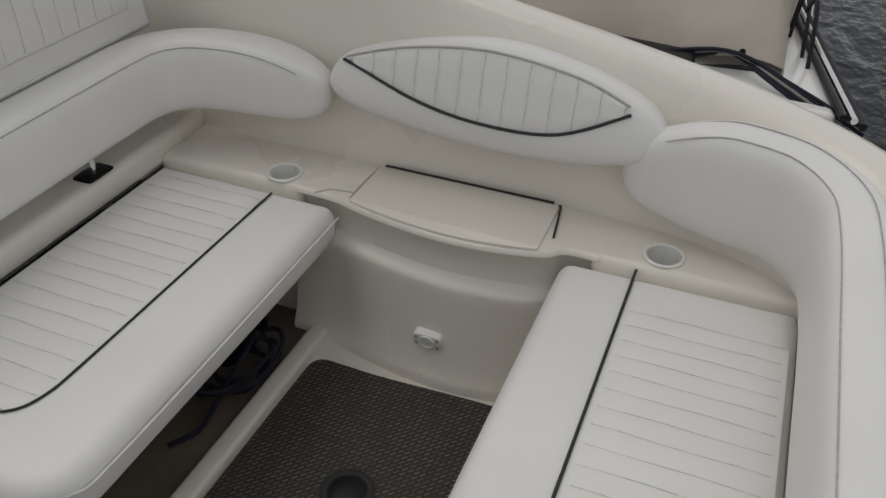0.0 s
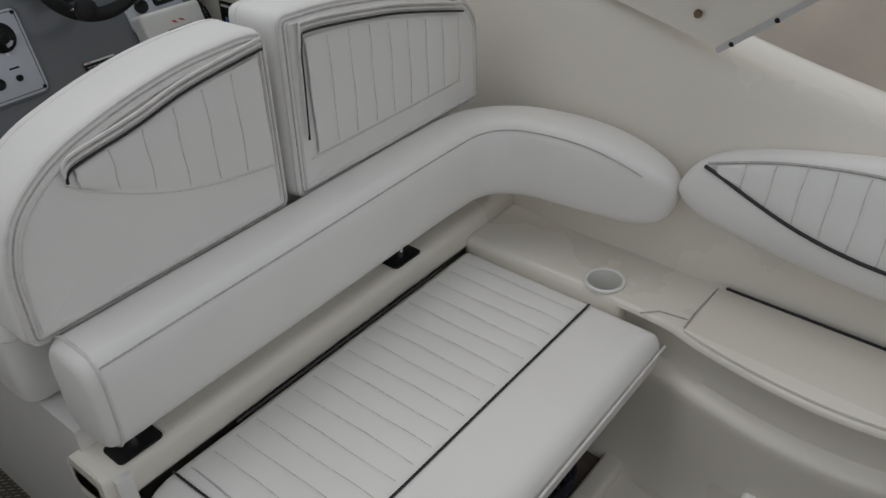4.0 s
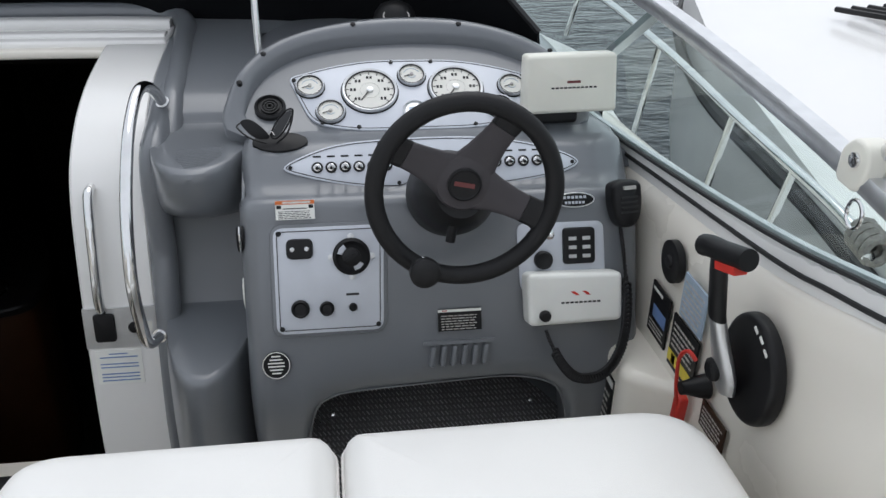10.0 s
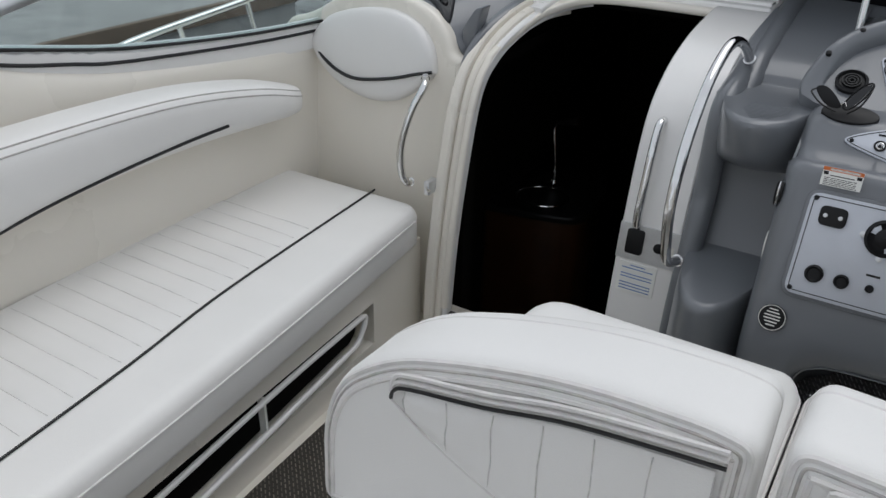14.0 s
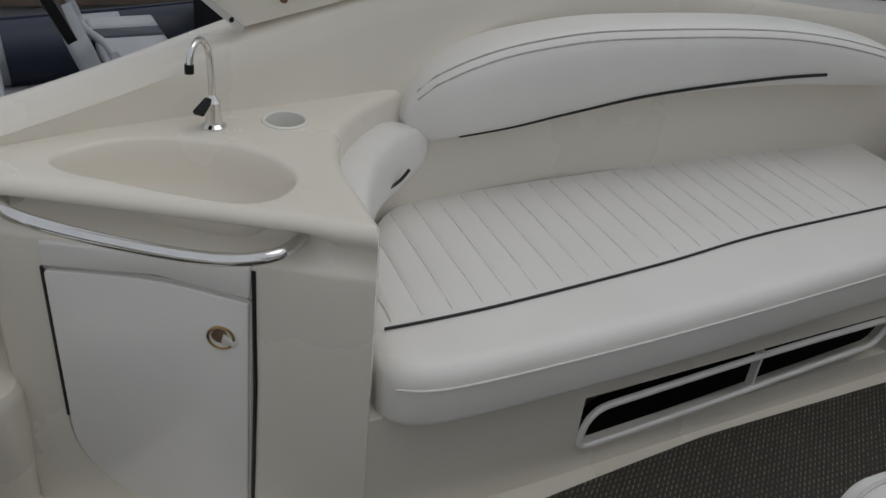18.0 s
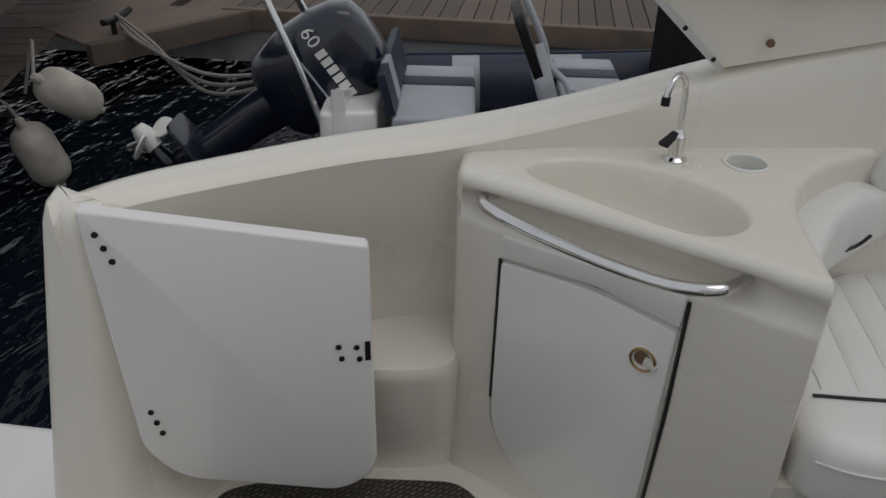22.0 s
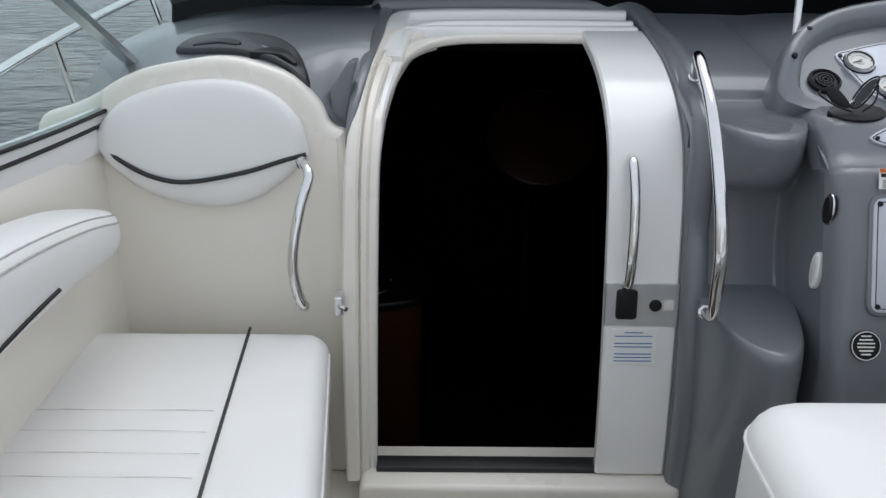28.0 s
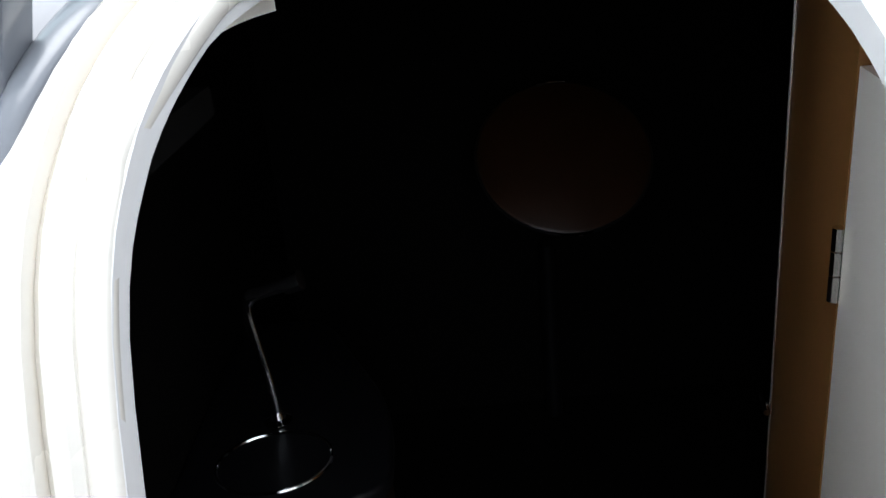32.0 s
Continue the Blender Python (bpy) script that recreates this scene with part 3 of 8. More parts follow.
aft = thing("transom_bench", (.5, -.4, .30), "white vinyl transom bench cushion with pleats and black piping", "bench seat")
bm = bmesh.new()
pad(bm, rounded([(.06, -.115, .08), (.06, -.64, .03), (1.005, -.64, .03), (1.0, -.115, .04)], .05, 8), .295, .4135, .045, rb=.02, crown=.002, n=6)
part("cushion", bm, VINYL, aft)
pleated(aft, lambda u: -.62, lambda u: -.293, .08, .86, .0485, .0035, axes((0, 0, .4165), (1, 0, 0), (0, 1, 0)))
seam([(.1, -.285, .4185), (1.005, -.285, .4178)], .0036, DARK, aft, n=2)
seam([(.07, -.118, .375), (.98, -.118, .375)], .003, PIPE, aft, n=2)
bm = bmesh.new()
box(bm, .06, 1.0, -.70, -.15, .0, .294, .02)
structure("transom_bench_base", bm, GEL, "cream moulded base of the transom bench", "seat base")

# forward bolster on two posts, wrapping on to the starboard side
BOL = [(math.copysign(abs(math.cos(a)) ** .55, math.cos(a)) * .068, math.copysign(abs(math.sin(a)) ** .55, math.sin(a)) * .10) for a in (i * math.tau / 28 for i in range(28))]
bol = thing("bench_bolster", (.5, 1.03, .53), "white vinyl backrest bolster on two steel posts", "bolster")
line = [Vector(p) for p in ((.02, 1.035, .635), (.06, 1.035, .635), (.10, 1.035, .635), (.2, 1.035, .636), (.5, 1.035, .637), (.9, 1.035, .64), (1.03, 1.02, .642), (1.10, .96, .645), (1.13, .87, .648), (1.145, .74, .645), (1.145, .62, .635), (1.15, .55, .62))]
path = smooth_line(line, 10)
sc = [(.74, .84, .89, .93, .955, .97, .985, .995, 1)[min(i, 8)] * (1 if i < len(path) - 26 else max(.06, math.sqrt(1 - ((i - len(path) + 27) / 26.2) ** 2))) for i in range(len(path))]
bm = bmesh.new()
sweep(bm, path, BOL, scales=sc)
part("bolster_body", bm, VINYL, bol, angle=60)
seam([q + Vector((0, 0, -.08 * (1 - k) ** 1)) for q, k in zip(beside(path, -.058, .0805), sc)][7:-9], .0018, SEAM, bol, n=0)
bm = bmesh.new()
tube(bm, [Vector((.044, 1.035 + u * 1.0, .635 + v * 1.0)) for u, v in BOL], .0032, 6, True)
part("end_piping", bm, PIPE, bol)
for x in (.087, .797):
    bm = bmesh.new()
    tube(bm, [(x, 1.045, .475), (x, 1.045, .56)], .011, 12)
    post = part("post", bm, CHROME, bol)
    bm = bmesh.new()
    pad(bm, rounded([(x - .045, 1.015), (x + .045, 1.015), (x + .045, 1.075), (x - .045, 1.075)], .012), .473, .477, .002, n=2)
    part("foot_plate", bm, BLACK, post, "dark foot plate")

# transom roll backrest wrapping on to the starboard side
roll = thing("corner_bolster", (.5, -.68, .43), "white vinyl rolled backrest along the transom and starboard corner", "bolster")
path = smooth_line([(.06, -.685, .58), (.5, -.685, .58), (.85, -.68, .585), (1.0, -.655, .59), (1.10, -.57, .60), (1.135, -.45, .605), (1.147, -.34, .60), (1.155, -.20, .585)], 12)
sc = [1 if i < len(path) - 24 else max(.06, math.sqrt(1 - ((i - len(path) + 25) / 24.2) ** 2)) for i in range(len(path))]
bm = bmesh.new()
sweep(bm, path, [(u * 1.0, v * 1.35) for u, v in BOL], scales=sc)
part("roll", bm, VINYL, roll, angle=60)
for dz, dn in ((.1275, .045), (.1355, -.02)):
    seam([q + Vector((0, 0, -dz * (1 - k))) for q, k in zip(beside(path, dn, dz), sc)][:-8], .0015, SEAM, roll, n=0)


# lens-shaped side bolster
lens = thing("side_bolster", (1.18, .15, .6), "white lens-shaped pleated bolster with black piping", "bolster")
m = axes((.998, 0, .014), (0, -1, 0), (.28, 0, 1))
top = curve_fn([(-.555, .67), (-.50, .75), (-.33, .803), (-.13, .83), (.08, .80), (.23, .745), (.29, .68)])
bot = curve_fn([(-.555, .66), (-.48, .618), (-.30, .588), (-.10, .573), (.10, .583), (.25, .615), (.29, .67)])
bm = bmesh.new()
swell(bm, bot, top, -.553, .288, .072, m)
part("bolster_body", bm, VINYL, lens, angle=60)
lo, hi = curve_fn([(-.49, .735), (-.3, .668), (-.13, .641), (.05, .650), (.205, .722)]), curve_fn([(-.49, .74), (-.33, .785), (-.13, .806), (.08, .78), (.205, .735)])
pleated(lens, lo, hi, -.47, .19, .055, .006, m @ Matrix.Translation((0, 0, .0725)), rows=6)
seam([m @ Vector((u, lo(u), .0725)) for u in np.linspace(-.495, .205, 24)], .0042, DARK, lens, n=0)
seam([m @ Vector((u, hi(u) + .002, .0715)) for u in np.linspace(-.49, .20, 24)], .003, SEAM, lens, n=0)

# ---- helm seat: base, two cushions, two backrests ----
bm = bmesh.new()
for q in ((.02, 1.24, 1.10, 1.70, .46, .52), (.02, .05, 1.0, 1.70, .0, .46), (.05, 1.24, 1.66, 1.70, .0, .46)):
    box(bm, *q)
structure("helm_seat_base", bm, GELW, "white hollow moulded base of the helm seat", "seat base")
seats = []
for x0, x1, lab in ((.0, .535, "plump white vinyl helm seat with a pleated back pocket"), (.545, 1.19, "plump white vinyl helm seat with black piping on its back")):
    s = thing("helm_seat", ((x0 + x1) / 2, 1.5, .52), lab, "helm seat", "helm seats")
    bm = bmesh.new()
    o = ccw(rounded([(x0, 1.20, .04), (x1, 1.20, .04), (x1, 1.80, .14 if x1 > 1 else .05), (x0, 1.80, .10 if x0 < .1 else .04)], .05, 8))
    pad(bm, o, .522, .728, .06, rb=.02, crown=.014, n=6)
    part("cushion", bm, VINYL, s, angle=60)
    bm = bmesh.new()
    tube(bm, [Vector((*p, .674)) for p in o], .0032, 6, True)
    part("piping", bm, PIPE, s)
    seats.append(s)


def backrest(s, outline, lo, hi, u0, u1, strip):
    """A padded back in the plane facing aft."""
    m = axes((0, 1.105, 0), (1, 0, 0), (0, .015, 1))
    o = [tuple(p) for p in outline]
    bm = bmesh.new()
    pad(bm, o, -.135, .030, .028, m, crown=.008, rb=.05, n=6)
    part("backrest", bm, VINYL, s, angle=60)
    pleated(s, lo, hi, u0, u1, .058, .004, m @ Matrix.Translation((0, 0, .0375)), rows=6)
    seam([m @ Vector((u, v, .0405)) for u, v in strip], .0026, DARK, s, n=6)
    for d in (.009, .018):
        seam([m @ Vector((u, v + d, .0385)) for u, v in strip], .0034, PIPE, s, n=6)
    seam([m @ Vector((u, lo(u) - .002, .0375)) for u in np.linspace(u0 - .02, u1, 14)], .0016, PIPE, s, n=0)
    # The thin grey middle line paints the shadow between two raised pipings.
    for d, w, r, mat in ((.008, .0215, .0042, PIPE), (.0155, .0272, .0019, SEAM), (.024, .0302, .0038, PIPE)):
        q = inset(ccw(o), d)
        bm = bmesh.new()
        tube(bm, [m @ Vector((u, v, w)) for u, v in q], r, 6, True)
        part("piping", bm, mat, s)
    q = inset(ccw(o), .004)
    bm = bmesh.new()
    tube(bm, [m @ Vector((u, v, -.085)) for u, v in q], .0036, 6, True)
    part("piping", bm, PIPE, s)
    return s


backrest(seats[0], rounded([(.0, .715, .03), (.545, .715, .03), (.550, 1.072, .03), (.50, 1.080, .03), (.37, 1.076, .10), (.24, 1.050, .10), (.12, 1.012, .08), (.035, .945, .06), (.004, .865, .05)], .05, 8),
         curve_fn([(.125, .965), (.174, .930), (.283, .878), (.393, .846), (.53, .825)]), curve_fn([(.125, .97), (.162, .979), (.263, .996), (.37, 1.020), (.53, 1.037)]), .15, .515,
         [(.133, .962), (.138, .976), (.162, .986), (.263, 1.004), (.37, 1.029), (.525, 1.047)])
backrest(seats[1], rounded([(.562, .715, .03), (1.165, .715, .03), (1.165, .92, .05), (1.13, .975, .05), (1.03, 1.02, .08), (.87, 1.058, .12), (.70, 1.085, .08), (.572, 1.090, .03)], .05, 8),
         lambda u: .80, curve_fn([(.60, 1.035), (.75, 1.025), (.95, .985), (1.10, .945)]), .625, 1.075,
         [(.602, .842), (.608, .95), (.614, 1.03), (.64, 1.046), (.83, 1.020), (.95, .994), (1.09, .958)])

# ---- port lounge ----
lounge = thing("port_lounge", (-.95, 1.5, .34), "white vinyl port lounge cushion with pleats and black piping", "lounge seat")
fr = [(p.x, p.y) for p in smooth_line([(-.60, .62), (-.575, .72), (-.585, 1.0), (-.615, 1.4), (-.665, 1.9), (-.72, 2.40)], 6)]
bm = bmesh.new()
ff, bb = curve_fn([(y, x) for x, y in fr]), curve_fn([(.60, -.74), (.65, -.93), (.70, -1.06), (.80, -1.19), (.95, -1.235), (1.4, -1.272), (1.9, -1.288), (2.46, -1.31)])
st = []
for y in [.60, .605, .62, .645, .68, .72, .77, .83, .9] + list(np.linspace(1.0, 2.38, 15)) + [2.41, 2.43, 2.442, 2.447]:
    e = min(y - .595, 2.449 - y, .045) / .045
    g = .045 * (1 - math.sqrt(1 - (1 - e) ** 2))
    st.append((y, bb(y) + g * .5, ff(max(y, .62)) - g * 1.6, .318 + g * .5, .470 - g, .045 - g * .5))
slab_run(bm, st)
part("cushion", bm, VINYL, lounge, angle=60)
strip = [(-.722, .635), (-.727, .76), (-.743, .95), (-.793, 1.35), (-.851, 1.72), (-.91, 2.44)]
sf, bf = curve_fn([(y, x) for x, y in strip[1:]]), bb
m = axes((0, 0, .4715), (0, 1, 0), (-1, 0, 0))
pleated(lounge, lambda u: -sf(u) + .012, lambda u: -bf(u) - .02, .655, 2.10, .069, .006, m, rows=8)
seam([(x, y, .4730) for x, y in strip], .0036, DARK, lounge)
seam([(x + .0015, y, .425) for x, y in fr], .003, PIPE, lounge, n=0)
for nm, y0, y1, z0, z1 in (("aft_panel", .562, 1.10, 0, .335), ("forward_panel", 2.17, 2.46, 0, .335), ("toe_board", 1.10, 2.17, 0, .085), ("upper_board", 1.10, 2.17, .235, .335)):
    q = [(lerp([(.55, -.62), (2.46, -.74)], y), y) for y in (y0, y1)]
    o = [q[0], q[1], (-1.3, y1), (-1.3, y0)]
    bm = bmesh.new()
    skin(bm, [[Vector((*p, z)) for p in o] for z in (z0, z1)], True, True, True)
    structure("lounge_" + nm, bm, GEL, "cream moulded base panel under the port lounge", "seat base")
# Black box supplies the shade inside the locker by its colour.
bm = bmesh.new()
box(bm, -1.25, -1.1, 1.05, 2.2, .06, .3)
structure("lounge_locker_shade", bm, BLACK, "black box standing for the shade inside the locker under the lounge", "locker")
slot = thing("locker_opening", (-.69, 1.64, .08), "long locker slot with a white rim, its inner shade coloured black", "locker opening")
mm = axes((-.655, 1.1, 0), (-.063, 1.0, 0), (0, 0, 1))
o = rounded([(.0, .080, .04), (.3, .092, .3), (.98, .138, .03), (1.035, .222, .04), (.6, .221, .3), (.02, .195, .06)], .04)
bm = bmesh.new()
tube(bm, [mm @ Vector((u, v, .004)) for u, v in o], .009, 8, True)
part("rim", bm, GELW, slot)
# Near-black sheet across the slot paints the shade of its inside.
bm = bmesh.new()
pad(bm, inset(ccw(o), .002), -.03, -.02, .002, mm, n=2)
part("door", bm, INSHADE, slot, "near-black sheet standing for the slot's shaded inside")
bm = bmesh.new()
box(bm, .540, .548, .10, .225, -.02, .002, 0, mm)
part("divider", bm, WHITEP, slot)

pb = thing("port_bolster", (-1.22, 1.6, .65), "long white vinyl bolster with a black piping line", "bolster")
m = axes((-1.255, 0, 0), (0, 1, 0), (.04, 0, 1))
bm = bmesh.new()
swell(bm, curve_fn([(.815, .71), (.835, .665), (.88, .645), (.96, .65), (1.1, .664), (1.27, .692), (1.5, .720), (1.9, .730), (2.3, .708), (2.42, .70)]),
      curve_fn([(.815, .715), (.835, .77), (.88, .82), (.97, .862), (1.12, .897), (1.36, .917), (1.85, .903), (2.2, .848), (2.42, .78)]), .815, 2.42, .088, m, n=64)
part("bolster_body", bm, VINYL, pb, angle=60)
PBL, PBH = curve_fn([(.815, .71), (.835, .665), (.88, .645), (.96, .65), (1.1, .664), (1.27, .692), (1.5, .720), (1.9, .730), (2.3, .708), (2.42, .70)]), curve_fn([(.815, .715), (.835, .77), (.88, .82), (.97, .862), (1.12, .897), (1.36, .917), (1.85, .903), (2.2, .848), (2.42, .78)])


def on_bolster(u, v, proud=.0):
    """A point of the port bolster's skin at the height v."""
    h, c_ = (PBH(u) - PBL(u)) / 2, (PBH(u) + PBL(u)) / 2
    g = min(.97, abs(v - c_) / h)
    fr_ = .5 - math.asin(1 - 2 * (u - .815) / 1.605) / math.pi
    e = min(1.0, 6 * min(fr_, 1 - fr_)) ** .5
    return m @ Vector((u, v, .088 * max(.12, e) * math.sqrt(1 - g ** (2 / .7)) ** .5 + proud))


for dv in (.010, .026):
    seam([on_bolster(u, PBH(u) - dv) for u in np.linspace(.845, 2.40, 40)], .0022, SEAM, pb, n=0)
seam([on_bolster(u, PBL(u) + lerp([(.96, .004), (1.1, .006), (1.27, .010), (1.5, .022), (1.8, .035), (2.05, .047)], u), .001) for u in np.linspace(.965, 2.04, 30)], .005, DARK, pb, n=0)
corner = thing("corner_pad", (-1.1, .78, .5), "white vinyl corner pad with a short black piping line", "corner pad")
bm = bmesh.new()
path = smooth_line([(-.80, .60, .60), (-.92, .615, .605), (-1.05, .67, .615), (-1.15, .765, .625), (-1.20, .88, .63)], 6)
sweep(bm, path, [(u * .80, v * .84) for u, v in BOL], scales=[max(.15, min(1, ((i + .4) / 9) ** .5, ((len(path) - i) / 7) ** .5)) for i in range(len(path))])
part("pad", bm, VINYL, corner, angle=60)
seam([(-1.087, .806, .622), (-1.088, .786, .596), (-1.075, .750, .582), (-1.06, .722, .580), (-1.045, .70, .556), (-1.02, .678, .525), (-.985, .655, .495)], .004, DARK, corner)

# forward end of the lounge: rounded bulkhead lobe with a head pad
bm = bmesh.new()
m = axes((0, 2.50, 0), (1, 0, 0), (0, .12, 1))
pad(bm, rounded([(-1.42, .0), (-.668, .0, .02), (-.670, .84, .02), (-.680, .88, .02), (-.684, .914, .012), (-.722, .926, .03), (-.740, .975, .05), (-.805, 1.045, .09), (-.954, 1.094, .1), (-1.18, 1.055, .10), (-1.30, .98, .1), (-1.42, .95)], .05, 6), -.05, .0, .024, m, n=5)
structure("lounge_bulkhead", bm, GEL, "cream rounded bulkhead at the lounge's forward end", "bulkhead")
hp = thing("head_pad", (-1.0, 2.48, .7), "white vinyl head pad with a wavy black piping line", "head pad")
bm = bmesh.new()
swell(bm, curve_fn([(-1.275, .895), (-1.23, .825), (-1.15, .765), (-1.03, .733), (-.92, .745), (-.83, .80), (-.77, .86)]), curve_fn([(-1.275, .905), (-1.2, .985), (-1.08, 1.025), (-.95, 1.035), (-.85, 1.005), (-.79, .945), (-.77, .87)]), -1.275, -.77, .042, m)
part("pad", bm, VINYL, hp, angle=60)
seam([m @ Vector((u, v, w)) for u, v, w in ((-1.265, .893, .025), (-1.2, .845, .0415), (-1.13, .81, .0425), (-1.05, .80, .044), (-.92, .823, .044), (-.825, .852, .0415), (-.775, .864, .028))], .006, DARK, hp)


def handrail(pts, r, label, name="handrail", taper=None):
    t = thing(name, pts[0], label, "handrail")
    bm = bmesh.new()
    p = smooth_line(pts, 6)
    tube(bm, p, r, 14)
    part("bar", bm, CHROME, t)
    for q in (pts[0], pts[-1]):
        bm = bmesh.new()
        tube(bm, [q, Vector(q) + (Vector(p[1] if q is pts[0] else p[-2]) - Vector(q)).normalized() * .006], r * 1.22, 14)
        part("flange", bm, CHROME, t)
    return t


handrail([(-.782, 2.55, .85), (-.758, 2.50, .832), (-.778, 2.46, .76), (-.795, 2.43, .65), (-.785, 2.42, .57), (-.775, 2.435, .535), (-.79, 2.475, .52)], .012, "curved stainless grab rail on the lounge bulkhead")

# ---- wet bar ----
U = Vector((.45, .893, 0))
N = Vector((.893, -.45, 0))
P0 = Vector((-.905, -.045, 0))
bar = thing("wet_bar", (-.95, .3, 0), "cream moulded wet bar with sink, cabinet and steel rail", "wet bar")
e0, e1 = P0 + U * .0, P0 + U * .712
top = rounded([(-1.12, -.06, .02), (e0.x - .02, e0.y - .015, .06), (e0.x + .02, e0.y + .05, .03), (e1.x, e1.y, .07), (-.67, .590, .05), (-.88, .585, .06), (-1.04, .635, .08), (-1.16, .76, .08), (-1.21, .90, .02), (-1.30, .93, 0), (-1.22, .4, 0), (-1.13, .1, 0)], .03, 5)
sink = [tuple(p) for p in smooth_line([(-.985, .085), (-1.03, .16), (-1.035, .27), (-.985, .39), (-.90, .47), (-.815, .485), (-.755, .44), (-.75, .37), (-.80, .28), (-.87, .18), (-.93, .10)], 5, True)]


def resample(o, c, n=72):
    """An outline met by n rays from c."""
    out = []
    for i in range(n):
        a = i * math.tau / n
        d, best = Vector((math.cos(a), math.sin(a))), 0
        for p, q in zip(o, o[1:] + o[:1]):
            e, f = Vector(q) - Vector(p), Vector(p) - Vector(c)
            den = d.x * e.y - d.y * e.x
            if abs(den) > 1e-9:
                t, s = (f.x * e.y - f.y * e.x) / den, (f.x * d.y - f.y * d.x) / den
                if t > 0 and -1e-6 <= s <= 1 + 1e-6:
                    best = max(best, t)
        out.append((c[0] + d.x * best, c[1] + d.y * best))
    return out


c = (-.92, .30)
ro, rs = ccw(resample(ccw(top), c)), ccw(resample(ccw(sink), c))
bm = bmesh.new()


def set_in(o, d_end, d_front):
    """An outline moved in by d_front along the scooped cabinet front and by d_end elsewhere."""
    a, b, out = inset(o, d_front), inset(o, d_end), []
    for p, q, r in zip(o, a, b):
        u, n = (Vector((*p, 0)) - P0).dot(U), (Vector((*p, 0)) - P0).dot(N)
        g = max(0, min(1, (u + .005) / .055, (.635 - u) / .06)) if n > -.06 else 0
        g = g * g * (3 - 2 * g)
        out.append((r[0] + (q[0] - r[0]) * g, r[1] + (q[1] - r[1]) * g))
    return out


rings = [[Vector((*p, z)) for p in set_in(ro, a, b)] for a, b, z in (
    (.008, .020, .0), (.008, .020, .30), (.008, .020, .52), (.008, .020, .60), (.008, .020, .660), (.008, .022, .669), (.008, .032, .676), (.008, .054, .684), (.008, .070, .693), (.008, .078, .704), (.008, .078, .713), (.008, .068, .723),
    (.008, .046, .732), (.008, .026, .739), (.008, .019, .745), (.008, .017, .751), (.010, .019, .759), (.016, .025, .767), (.028, .036, .771))]
rings += [[Vector((*p, z)) for p in inset(rs, d)] for d, z in ((-.006, .771), (.0, .769), (.004, .762), (.008, .74), (.016, .70), (.03, .665), (.055, .648))]
rings.append([Vector((c[0] + (p[0] - c[0]) * .2, c[1] + (p[1] - c[1]) * .2, .644)) for p in rs])
skin(bm, rings, True, True, True)
bmesh.ops.recalc_face_normals(bm, faces=bm.faces)
drill(bm, -1.067, .52, .0385, .76)
part("counter", bm, GEL, bar, "cream counter with a moulded oval sink", angle=50)
mf = axes(P0 - N * .0235, U, (0, 0, 1))
bm = bmesh.new()
pad(bm, rounded([(.098, .608, .01), (.094, .17, .13), (.20, .05, .1), (.442, .045, .02), (.462, .590, .01), (.30, .618, .1)], .01), .0, .012, .004, mf, n=2)
door = part("door", bm, GELW, bar, "white cabinet door with a rounded lower corner")
bm = bmesh.new()
o = inset(rounded([(.098, .608, .01), (.094, .17, .13), (.20, .05, .1), (.442, .045, .02), (.462, .590, .01), (.30, .618, .1)], .01), -.006)
tube(bm, [mf @ Vector((u, v, .002)) for u, v in o], .0024, 6, True)
part("gasket", bm, SEAM, door)
for q in ([(.0925, .61), (.089, .26)], [(.471, .655), (.467, .40), (.450, .045)]):
    bm = bmesh.new()
    tube(bm, [mf @ Vector((u, v, .003)) for u, v in q], .0042, 6)
    part("seal_strip", bm, DARK, bar)
bm = bmesh.new()
pad(bm, rounded([(.096, .617), (.30, .627), (.464, .600), (.468, .666), (.28, .668), (.096, .668)], .008), .0, .012, .004, mf, n=2)
part("drawer_front", bm, GELW, bar)
bm = bmesh.new()
lathe(bm, [(.027, .010), (.027, .016), (.023, .018), (.019, .016), (.018, .013)], mf @ Matrix.Translation((.411, .512, 0)))
kn = part("latch", bm, DIAL, door, "round cream finger latch")
bm = bmesh.new()
tube(bm, [mf @ Vector((.411 + .0235 * math.cos(a), .512 + .0235 * math.sin(a), .017)) for a in (i * math.tau / 28 for i in range(28))], .0028, 6, True)
part("ring", bm, BRASS, kn, "brass ring")
bm = bmesh.new()
pad(bm, rounded([(.411, .503), (.438, .493), (.440, .507), (.416, .521)], .004), .012, .02, .003, mf, n=2)
part("thumb_tab", bm, DIAL, kn)
bm = bmesh.new()
pad(bm, circle(.015, 16, .408, .513), .012, .0145, .001, mf, n=2)
part("finger_hole", bm, BROWN, kn, "brown finger recess")
bm = bmesh.new()
rail = smooth_line([mf @ Vector(q) for q in ((.040, .712, -.062), (.036, .722, -.015), (.068, .730, .030), (.14, .726, .050), (.26, .714, .056), (.39, .706, .056), (.47, .708, .050), (.525, .712, .022), (.545, .700, -.058))], 8)
tube(bm, rail, .012, 14)
part("towel_rail", bm, CHROME, bar, "polished stainless rail")
tap = thing("tap", (-1.06, .377, .77), "chrome swan-neck tap with a lever on the wet bar", "tap")
bm = bmesh.new()
lathe(bm, [(.024, .0), (.024, .006), (.017, .012), (.015, .04), (.016, .055), (.010, .062), (.006, .07)], axes((-1.06, .377, .769), (1, 0, 0), (0, 1, 0)))
part("body", bm, CHROME, tap)
bm = bmesh.new()
